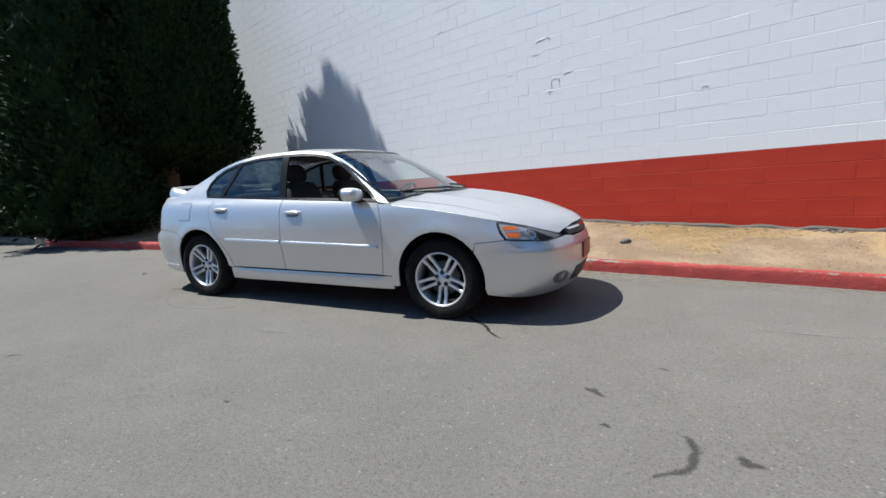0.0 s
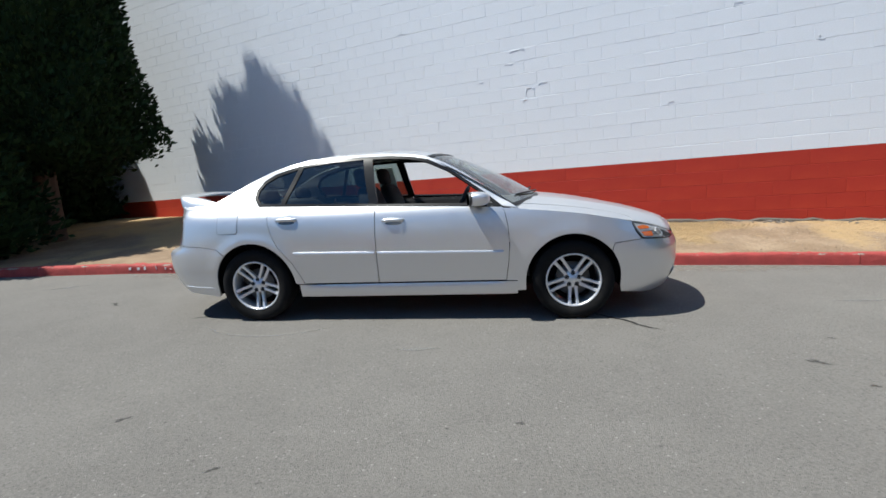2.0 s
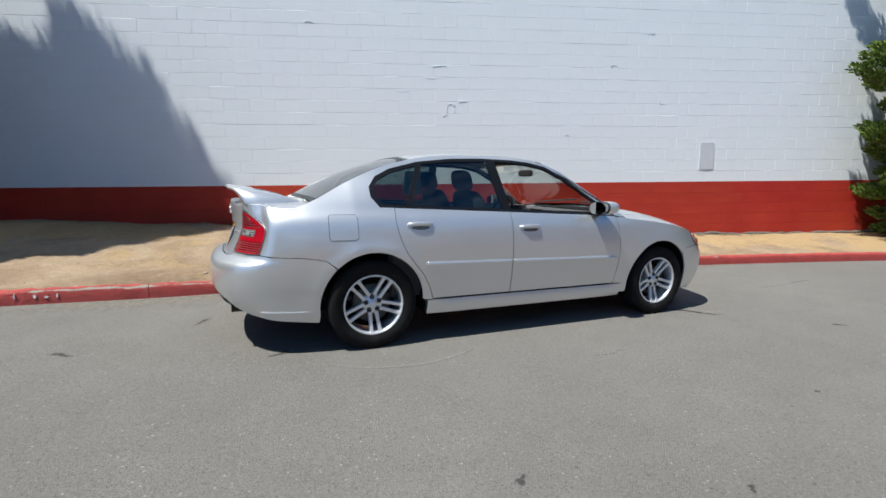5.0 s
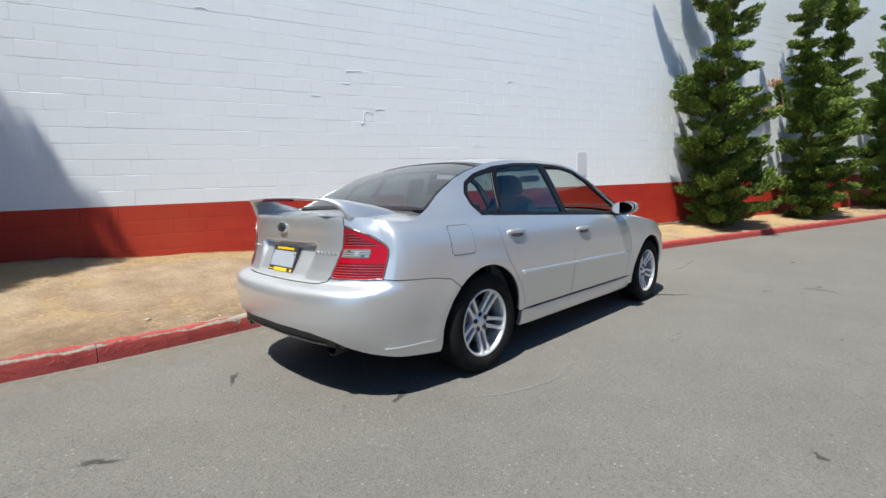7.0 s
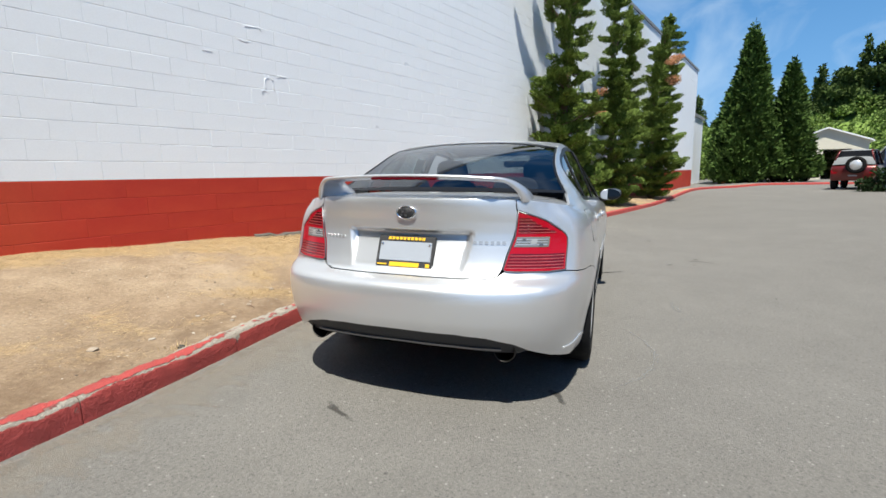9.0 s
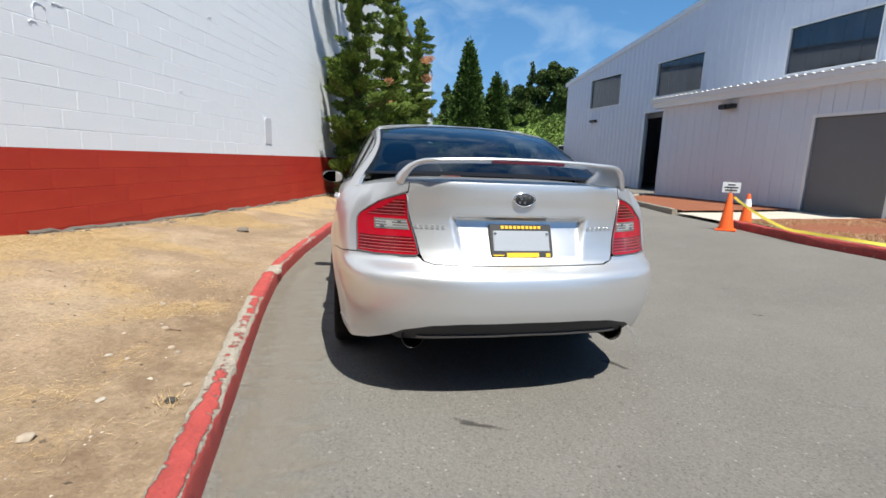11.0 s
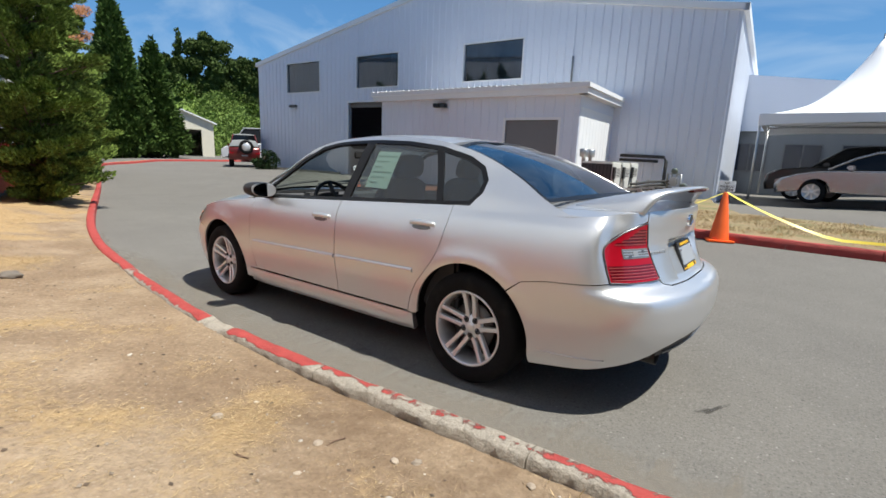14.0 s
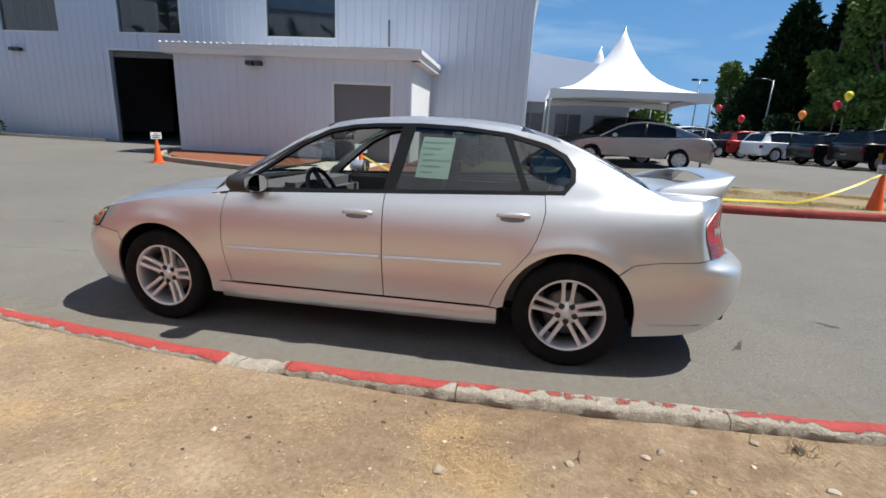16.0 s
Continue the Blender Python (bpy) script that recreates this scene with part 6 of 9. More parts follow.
# boot spoiler: a thin blade whose ends bend down and run forward on to the lid
BLADE = []
for k in range(12):
    BLADE.append((0.0385 * k, 1.112 - 0.07 * (0.0385 * k) ** 2, 0.0, 0.0))
y0_, z0_ = BLADE[-1][0], BLADE[-1][1]
for k in range(1, 15):
    a = radians(4 + 68 * smoothstep(0, 1, k / 14))
    step = 0.0132
    y0_, z0_ = y0_ + step * math.cos(a), z0_ - step * math.sin(a)
    BLADE.append((y0_, z0_, a, k / 14))
BLADE = [(-y, z, -a, e) for y, z, a, e in BLADE[:0:-1]] + BLADE
b = bmesh.new()
rows_ = []
for y, z, a, e in BLADE:
    te = -2.262 + 0.05 * (y / 0.6) ** 2 + 0.085 * e
    le = -2.075 + 0.03 * (y / 0.6) ** 2 + 0.28 * smoothstep(0.05, 0.85, e)
    th = 0.011 + 0.010 * e
    c = le - te
    sec = ((0.0, 0.35), (0.05, 0.9), (0.3, 1.0), (0.65, 0.75), (0.92, 0.3), (1.0, 0.0), (0.92, -0.35), (0.6, -0.7), (0.1, -0.7), (0.0, -0.35))
    sink = 0.012 * smoothstep(0.1, 0.8, e)
    rows_.append([b.verts.new((te + c * q, y + math.sin(a) * h * th * 1.2, z + math.cos(a) * h * th + 0.012 * (0.5 - q) - sink * smoothstep(0.35, 1.0, q) * (1 - 0.5 * e))) for q, h in sec])
for r, q in zip(rows_, rows_[1:]):
    for i in range(10):
        b.faces.new((r[i], r[(i + 1) % 10], q[(i + 1) % 10], q[i])).smooth = True
b.faces.new(rows_[0][::-1])
b.faces.new(rows_[-1])
bmesh.ops.recalc_face_normals(b, faces=b.faces[:])
spoiler = part("boot_spoiler", b, SILVER, sedan, "raised body-coloured boot spoiler")
b = bmesh.new()
box(b, -2.266, -2.235, -0.17, 0.17, 1.099, 1.111, bevel=0.003)
part("brake_light", b, DARK_RED_LENS, spoiler, "red high-level brake light")

# plate, frame, badge, lettering bars on the boot
b = bmesh.new()
box(b, -2.276, -2.262, -0.152, 0.152, 0.684, 0.846, bevel=0.004)
plate = part("licence_plate", b, PLASTIC, sedan, "black dealer plate frame round a blank white plate")
plate.matrix_local = Matrix.Translation((-2.264, 0.004, 0.678)) @ Matrix.Rotation(radians(21), 4, "Y") @ Matrix.Translation((2.276, 0, -0.684))
b = bmesh.new()
box(b, -2.280, -2.270, -0.136, 0.136, 0.716, 0.814, bevel=0.003)
part("plate_blank", b, WHITE_PLATE, plate)
b = bmesh.new()
for k in range(10):
    y = 0.09 - k * 0.02
    box(b, -2.2795, -2.272, y - 0.007, y + 0.007, 0.823, 0.837)
part("frame_print", b, YELLOW, plate, "yellow print on the frame")
b = bmesh.new()
box(b, -2.2795, -2.272, -0.08, 0.075, 0.689, 0.710)
box(b, -2.2795, -2.272, -0.135, -0.115, 0.690, 0.708)
box(b, -2.2795, -2.272, 0.09, 0.14, 0.695, 0.701)
part("frame_print", b, YELLOW, plate, "yellow print on the frame")
for y in (0.125, -0.125):
    b = bmesh.new()
    lathe(b, [(0, 0.004), (0.007, 0.003), (0.008, 0)], 10, pose(-2.280, y, 0.80, 0, -90, 0))
    part("plate_screw", b, CHROME, plate)
bp = flank(REAR_END, 0.944)
bq = pose(bp.x - 0.001, 0.0, bp.z, 0, -90, 0) @ Matrix.Diagonal((0.60, 1.0, 1.0, 1.0))
b = bmesh.new()
lathe(b, [(0, 0.004), (0.045, 0.004), (0.046, 0.008), (0.051, 0.009), (0.055, 0.005), (0.056, -0.004)], 36, bq)
badge = part("badge", b, CHROME, sedan, "oval chrome badge")
b = bmesh.new()
lathe(b, [(0, 0.006), (0.044, 0.006), (0.046, 0.003)], 36, bq)
part("badge_field", b, PLASTIC, badge)
for u_, v_ in ((-0.022, 0.010), (0.006, 0.017), (0.016, 0.003), (0.027, 0.015), (0.0, -0.014), (0.024, -0.013)):
    b = bmesh.new()
    box(b, bp.x - 0.0105, bp.x - 0.006, u_ - 0.006, u_ + 0.006, bp.z + v_ - 0.006, bp.z + v_ + 0.006, bevel=0.002)
    part("badge_mark", b, DARK_CHROME, badge)
for y0, n, w, z in ((0.488, 6, 0.0175, 0.810), (-0.322, 6, 0.0205, 0.810)):
    for k in range(n):
        y = y0 - k * (w + 0.006)
        sy = min(np.linspace(-2.42, REAR_END, 400), key=lambda s_: abs(flank(s_, z).y - abs(y - w / 2)))
        b = patch([(sy, z - 0.008), (sy + w * 0.8, z - 0.008), (sy + w * 0.8, z + 0.008), (sy, z + 0.008)], flank, gap=0, mirror=y < 0, lift=0.003, lip=0.003, du=0.05, dv=0.05)
        part("lettering_bar", b, PALE_CHROME, sedan)

# underside, wheel wells
b = bmesh.new()
box(b, -1.95, 2.0, -0.60, 0.60, 0.23, 0.42, bevel=0.03)
# two unseen tail boxes, added to stop sunlight leaking between bumper and valance
box(b, -2.24, -1.9, -0.62, 0.62, 0.37, 0.60, bevel=0.03)
box(b, -2.31, -2.0, -0.45, 0.45, 0.35, 0.60, bevel=0.03)
box(b, -0.93, 0.92, -0.76, 0.76, 0.19, 0.34, bevel=0.03)
part("underbody", b, DARK, sedan)
for cx in (1.335, -1.335):
    for sg in (1, -1):
        b = bmesh.new()
        ring_a, ring_b = [], []
        for k in range(25):
            a = radians(-12 + 204 * k / 24)
            p = (cx + 0.385 * math.cos(a), 0.312 + 0.395 * math.sin(a))
            ring_a.append(b.verts.new((p[0], sg * (min(0.845, flank(p[0], max(0.16, p[1])).y) - 0.014), p[1])))
            ring_b.append(b.verts.new((p[0], sg * 0.56, p[1])))
        for k in range(24):
            b.faces.new((ring_a[k], ring_a[k + 1], ring_b[k + 1], ring_b[k]))
        b.faces.new(ring_b)
        part("wheel_well", b, DARK, sedan)

# cabin
b = bmesh.new()
box(b, -1.65, 1.0, -0.72, 0.72, 0.33, 0.37)
part("cabin_floor", b, CABIN, sedan)
for sg in (1, -1):
    b = bmesh.new()
    box(b, -1.2, 0.8, sg * 0.735 - 0.03, sg * 0.735 + 0.03, 0.36, 0.93, bevel=0.02)
    part("door_card", b, CABIN, sedan)
b = bmesh.new()
box(b, 0.52, 1.02, -0.73, 0.73, 0.66, 0.925, bevel=0.07)
box(b, 0.46, 0.62, 0.18, 0.56, 0.84, 0.955, bevel=0.04)
part("dashboard", b, CABIN, sedan)
b = bmesh.new()
box(b, -0.35, 0.6, -0.12, 0.12, 0.36, 0.62, bevel=0.04)
part("centre_console", b, CABIN, sedan)
b = bmesh.new()
ring_pts = [(0.19 * math.cos(2 * math.pi * k / 24), 0.19 * math.sin(2 * math.pi * k / 24), 0) for k in range(25)]
sm = pose(0.36, 0.37, 0.87, 0, -66, 0)
tube(b, [sm @ Vector(p) for p in ring_pts], 0.016, 8, caps=False)
for a in (0, 180, 270):
    tube(b, [sm @ Vector((0, 0, 0.02)), sm @ Vector((0.18 * math.cos(radians(a + 90)), 0.18 * math.sin(radians(a + 90)), 0))], 0.018, 6)
lathe(b, [(0, 0.03), (0.06, 0.025), (0.075, 0)], 16, sm)
part("steering_wheel", b, PLASTIC, sedan)


def cushion(cx, cy, cz, rx, ry, rz, lean=0.0, e=0.45):
    """A padded block with rounded sides, leaning back."""
    q = bmesh.new()
    bmesh.ops.create_icosphere(q, subdivisions=4, radius=1.0)
    for v in q.verts:
        c = Vector([math.copysign(abs(k) ** e, k) for k in v.co])
        v.co = Vector((cx + c.x * rx - lean * (c.z + 1) * rz, cy + c.y * ry * (1 - 0.12 * max(0.0, c.z)), cz + c.z * rz))
    for f in q.faces:
        f.smooth = True
    return q


for y in (0.37, -0.37):
    holder = part("seat", cushion(0.01, y, 0.48, 0.27, 0.26, 0.085), SEAT, sedan)
    part("backrest", cushion(-0.22, y, 0.78, 0.075, 0.25, 0.33, 0.3), SEAT, holder)
    part("headrest", cushion(-0.44, y, 1.19, 0.055, 0.135, 0.085, 0.2, 0.6), SEAT, holder)
holder = part("rear_bench", cushion(-0.9, 0.0, 0.48, 0.27, 0.64, 0.085), SEAT, sedan)
part("backrest", cushion(-1.12, 0.0, 0.74, 0.075, 0.64, 0.27, 0.35), SEAT, holder)
for y in (0.36, -0.36):
    part("headrest", cushion(-1.36, y, 1.06, 0.05, 0.14, 0.065, 0.2, 0.6), SEAT, holder)
b = bmesh.new()
box(b, -1.75, -1.30, -0.62, 0.62, 0.975, 1.0, bevel=0.01)
part("parcel_shelf", b, CABIN, sedan)
b = patch([(x, 0.0) for x in (-0.94, 0.24)] + [(0.16, 0.5)] + [(-0.98, 0.5)], lambda x, y: roof(x, y) - Vector((0, 0, 0.03)), gap=0, both=True, lip=0)
part("headliner", b, CABIN, sedan)
b = bmesh.new()
box(b, 0.40, 0.425, -0.12, 0.12, 1.245, 1.305, bevel=0.012)
part("rear_view_mirror", b, PLASTIC, sedan)
# window sticker inside the left rear glass
zs = [(-0.40, 1.055), (-0.60, 1.05), (-0.62, 1.285), (-0.425, 1.29)]
b = patch(zs, flank, gap=0, lift=-0.009, lip=0.001)
sticker = part("window_sticker", b, STICKER, sedan, "pale green printed window sheet")
for k in range(6):
    z = 1.255 - k * 0.034
    b = patch([(-0.432 - 0.0 * k, z), (-0.43, z + 0.007), (-0.60 + 0.05 * (k % 3), z + 0.006), (-0.60 + 0.05 * (k % 3), z - 0.001)], flank, gap=0, lift=-0.0075, lip=0)
    part("print_line", b, INK, sticker)


# wheels
def wheel_parts(holder):
    b = bmesh.new()
    prof = [(0.212, -0.085), (0.222, -0.098), (0.27, -0.104), (0.298, -0.098), (0.312, -0.08), (0.3155, -0.05), (0.316, 0.0), (0.3155, 0.05), (0.312, 0.08), (0.298, 0.098), (0.27, 0.104), (0.222, 0.098), (0.212, 0.085)]
    lathe(b, prof, 64)
    tyre = part("tyre", b, RUBBER, holder)
    b = bmesh.new()
    lathe(b, [(0.216, 0.086), (0.2135, 0.094), (0.207, 0.095), (0.200, 0.088), (0.196, 0.06), (0.19, -0.07), (0.21, -0.085)], 64)
    rim = part("rim", b, ALLOY, holder)
    b = bmesh.new()
    lathe(b, [(0.0, 0.062), (0.024, 0.062), (0.028, 0.057), (0.034, 0.050), (0.060, 0.047), (0.070, 0.040), (0.072, 0.01)], 40)
    part("hub", b, ALLOY, holder)
    spoke = bmesh.new()
    prof_ = [(0.050, 0.0145, 0.049), (0.09, 0.0125, 0.055), (0.15, 0.0115, 0.070), (0.185, 0.0125, 0.081), (0.203, 0.018, 0.087)]
    rings = []
    for r, w, h in prof_:
        rings.append([spoke.verts.new((r, yy, zz)) for yy, zz in ((-w, h - 0.03), (-w, h - 0.004), (-w * 0.7, h), (w * 0.7, h), (w, h - 0.004), (w, h - 0.03))])
    for r, q in zip(rings, rings[1:]):
        for i in range(5):
            f = spoke.faces.new((r[i], q[i], q[i + 1], r[i + 1]))
    bmesh.ops.recalc_face_normals(spoke, faces=spoke.faces[:])
    me = bpy.data.meshes.new("spoke")
    spoke.to_mesh(me)
    spoke.free()
    me.materials.append(ALLOY)
    for k in range(5):
        for d_, lean in ((0.019, 3.4), (-0.019, -3.4)):
            ob = new("spoke", me)
            ob.parent = holder
            ob.matrix_local = pose(0, 0, 0, 0, 0, 72 * k + 90) @ pose(0, d_, 0, 0, 0, lean)
    nut = bmesh.new()
    lathe(nut, [(0, 0.060), (0.009, 0.059), (0.011, 0.046)], 6)
    lathe(nut, [(0.0115, 0.0482), (0.018, 0.0486), (0.019, 0.044)], 12)
    me2 = bpy.data.meshes.new("lug_nut")
    nut.to_mesh(me2)
    nut.free()
    me2.materials.append(PLASTIC)
    for k in range(5):
        ob = new("lug_nut", me2)
        ob.parent = holder
        a = radians(72 * k + 54)
        ob.location = (0.05 * math.cos(a), 0.05 * math.sin(a), 0.002)
    b = bmesh.new()
    lathe(b, [(0.05, 0.02), (0.135, 0.02), (0.137, 0.0), (0.05, 0.0)], 40)
    part("brake_disc", b, DISC, holder)
    b = bmesh.new()
    lathe(b, [(0.0, -0.06), (0.19, -0.06)], 40)
    part("wheel_back", b, DARK, holder)


k = 0
for cx in (1.335, -1.335):
    for sg in (1, -1):
        wheel = new("wheel")
        wheel.parent = sedan
        # axis to the outside
        wheel.matrix_local = pose(cx, sg * 0.752, 0.3155, -90 * sg) @ pose(0, 0, 0, 0, 0, (26, 36, 36, 41)[k])
        wheel_parts(wheel)
        k += 1

# ---- plants ----
def leaves(name, P, D, size, ratio, material, parent, rng, stuff=False):
    """Many small kite-shaped leaves at the points P, pointing along D."""
    P, D = np.asarray(P, float), np.asarray(D, float)
    n = len(P)
    D /= np.linalg.norm(D, axis=1, keepdims=True) + 1e-9
    R = rng.normal(size=(n, 3))
    S = np.cross(D, R)
    S /= np.linalg.norm(S, axis=1, keepdims=True) + 1e-9
    size = np.broadcast_to(size, (n,))[:, None]
    V = np.empty((n, 4, 3))
    V[:, 0] = P
    V[:, 1] = P + D * size * 0.5 + S * size * ratio
    V[:, 2] = P + D * size
    V[:, 3] = P + D * size * 0.5 - S * size * ratio
    me = bpy.data.meshes.new(name)
    me.vertices.add(4 * n)
    me.vertices.foreach_set("co", V.ravel())
    me.loops.add(4 * n)
    me.loops.foreach_set("vertex_index", np.arange(4 * n))
    me.polygons.add(n)
    me.polygons.foreach_set("loop_start", np.arange(0, 4 * n, 4))
    me.materials.append(material)
    me.update(calc_edges=True)
    ob = new(name, me)
    if parent:
        ob.parent = parent
    if stuff:
        ob["kind"] = "stuff"
    return ob


def clump_leaves(clumps, per, rng, up=0.6, spread=0.6):
    """Points and directions of leaves in clumps (centre, radius), denser towards the skin."""
    P, D = [], []
    for c, r in clumps:
        n = max(6, int(per * (r / 0.3) ** 1.6))
        v = rng.normal(size=(n, 3))
        v /= np.linalg.norm(v, axis=1, keepdims=True)
        rad = r * rng.uniform(0.35, 1.0, size=(n, 1)) ** 0.5
        q = v * rad * np.array([1.0, 1.0, 0.75])
        P.append(np.asarray(c) + q)
        D.append(v + np.array([0, 0, up]) + spread * rng.normal(size=(n, 3)))
    return np.concatenate(P), np.concatenate(D)


def pad_leaves(pads, per, rng):
    """Sprays in flat pads (centre, radius, direction) that turn up at their tips."""
    P, D = [], []
    for c, r, d_ in pads:
        n = max(30, int(per * (r / 0.25) ** 1.8))
        d_ = np.asarray(d_, float)
        d_ /= np.linalg.norm(d_) + 1e-9
        v = rng.normal(size=(n, 3))
        v /= np.linalg.norm(v, axis=1, keepdims=True)
        rad = r * rng.uniform(0.05, 1.0, size=(n, 1)) ** 0.45
        f = (v @ d_)[:, None]
        q = (0.78 * v + 0.75 * f * d_) * rad
        q[:, 2] = q[:, 2] * 0.62 + 0.22 * r * np.maximum(0, f[:, 0])
        P.append(np.asarray(c) + q)
        D.append(0.5 * v + 0.9 * d_ + np.array([0, 0, 0.55]) + 0.28 * rng.normal(size=(n, 3)))
    return np.concatenate(P), np.concatenate(D)


def juniper(x, y, stems, arms, girth, seed, label, brown=()):
    """A shaggy upright juniper by the wall. stems, arms: lines of (along the wall, out from it, height); girth: (height, reach) of the layered branches."""
    rng = np.random.default_rng(seed)
    z0 = (verge_at(x, y) or height(x, y)) - 0.03
    top = tagged(new("juniper_tree"), label, "tree", "junipers along the wall")
    top.location = (x, y, z0)

    def place(a, o, z):
        return Vector((d.x * a - nrm.x * o, d.y * a - nrm.y * o, z))
    bm = bmesh.new()
    pads, limbs = [], []
    for line, r0 in stems:
        P = [place(*p) for p in line]
        tube(bm, P, [r0 * (1 - 0.82 * i / (len(P) - 1)) for i in range(len(P))], 8)
        z = max(0.15, P[0].z)
        while z < P[-1].z - 0.12:
            k = max(i for i in range(len(P) - 1) if P[i].z <= z)
            q = P[k].lerp(P[k + 1], (z - P[k].z) / max(1e-3, P[k + 1].z - P[k].z))
            reach = float(np.interp(z, [g[0] for g in girth], [g[1] for g in girth])) * min(1.0, 0.25 + (P[-1].z - z) / 1.2)
            turn0 = rng.uniform(0, 6.283)
            for j in range(4 if z < 3.2 else 3):
                if rng.uniform() < 0.10:
                    continue
                a = turn0 + j * (1.57 if z < 3.2 else 2.09) + rng.normal() * 0.35
                L_ = reach * rng.uniform(0.55, 1.15)
                # branches on the wall's side are held short
                out = Vector((math.cos(a), math.sin(a), 0))
                if out.x * nrm.x + out.y * nrm.y > 0.55:
                    L_ *= 0.55
                e = q + out * L_ + Vector((0, 0, L_ * rng.uniform(0.05, 0.45)))
                limbs.append((q, q.lerp(e, 0.5) - Vector((0, 0, 0.06 * L_)), e))
                for f in ((0.35, 0.7, 1.0) if L_ > 0.55 else (0.5, 0.95)):
                    c = q.lerp(e, f) + Vector(rng.normal(size=3) * 0.05)
                    pads.append((tuple(c), rng.uniform(0.15, 0.27) * (1.0 if z < 4 else 0.85), e - q + Vector(rng.normal(size=3) * 0.25 * L_)))
            pads.append((tuple(q), 0.2, Vector((0, 0, 1))))
            z += rng.uniform(0.26, 0.42)
        for f in (0.0, 0.14, 0.32):
            pads.append((tuple(P[-1] - Vector((0, 0, f))), 0.09 + 0.25 * f, Vector((0, 0, 1))))
    for line, r0 in arms:
        P = [place(*p) for p in line]
        tube(bm, P, [r0 * (1 - 0.75 * i / (len(P) - 1)) for i in range(len(P))], 6)
        for q, e in zip(P, P[1:]):
            n = max(2, int((e - q).length / 0.16))
            for j in range(n):
                pads.append((tuple(q.lerp(e, (j + 0.5) / n) + Vector(rng.normal(size=3) * 0.06)), rng.uniform(0.13, 0.21), e - q + Vector(rng.normal(size=3) * 0.15)))
        pads.append((tuple(P[-1]), 0.13, P[-1] - P[-2]))
    part("trunk", bm, BARK, top)
    bm = bmesh.new()
    for q, m_, e in limbs:
        tube(bm, [q, m_, e], [0.025, 0.016, 0.006], 5, caps=False)
    tagged(part("branchwork", bm, BARK, top), kind="stuff")
    P, D = pad_leaves(pads, 620, rng)
    leaves("crown", P, D, rng.uniform(0.05, 0.10, len(P)), 0.20, LEAF, top, rng)
    if brown:
        P, D = pad_leaves([(tuple(place(*c)), r, (0.5, -0.5, 0.2)) for c, r in brown], 260, rng)
        leaves("dead_foliage", P, D, rng.uniform(0.05, 0.10, len(P)), 0.16, BROWN_LEAF, top, rng, True)
    return top


juniper(9.35, 0.42, [([(0, 0, 0), (0.05, 0.05, 1.5), (-0.05, 0, 3.0), (0.12, 0, 4.4), (0.05, 0.05, 5.6), (0.3, 0.1, 6.8), (0.35, 0.1, 8.2)], 0.13), ([(0, 0, 0.4), (-0.3, -0.05, 1.6), (-0.45, -0.1, 2.9), (-0.6, -0.15, 3.7)], 0.07)],
        [([(0.0, 0.0, 4.9), (-0.8, -0.15, 5.35), (-1.5, -0.3, 5.8), (-1.9, -0.35, 6.3)], 0.06), ([(0.2, 0.0, 5.2), (0.9, 0.1, 5.9), (1.5, 0.1, 6.5), (2.1, 0.15, 7.0)], 0.06), ([(0.1, 0, 6.2), (-0.6, -0.1, 6.9), (-1.2, -0.2, 7.4)], 0.05)],
        [(0.0, 0.7), (0.8, 1.0), (2.0, 0.95), (3.0, 1.0), (3.9, 0.95), (4.4, 0.5), (5.0, 0.65), (6.2, 0.5), (8.2, 0.28)], 3, "tall shaggy green juniper against the block wall", [((0.75, 0.7, 2.7), 0.16), ((0.7, 0.75, 3.3), 0.14)])
juniper(13.3, -0.85, [([(0, 0, 0), (-0.15, 0, 1.6), (-0.1, 0, 3.2), (-0.45, 0, 4.6), (-0.4, 0, 5.8), (-0.15, 0, 7.3)], 0.10), ([(0.2, 0, 0.4), (0.7, 0.1, 1.8), (1.1, 0.1, 3.2), (1.15, 0.1, 4.6), (1.2, 0.1, 5.6), (0.95, 0.1, 6.7)], 0.08)],
        [([(1.2, 0.1, 5.2), (1.7, 0.15, 6.0), (2.0, 0.2, 6.6)], 0.05), ([(-0.4, 0, 5.0), (0.1, 0.05, 5.6), (0.4, 0.1, 6.1)], 0.05), ([(-0.1, 0, 2.6), (-1.0, -0.2, 2.9), (-1.15, -0.25, 3.6)], 0.04)],
        [(0.0, 0.5), (0.7, 0.8), (2.0, 0.8), (2.9, 0.62), (3.6, 0.32), (5.0, 0.36), (7.3, 0.2)], 5, "two-stemmed green juniper against the block wall")
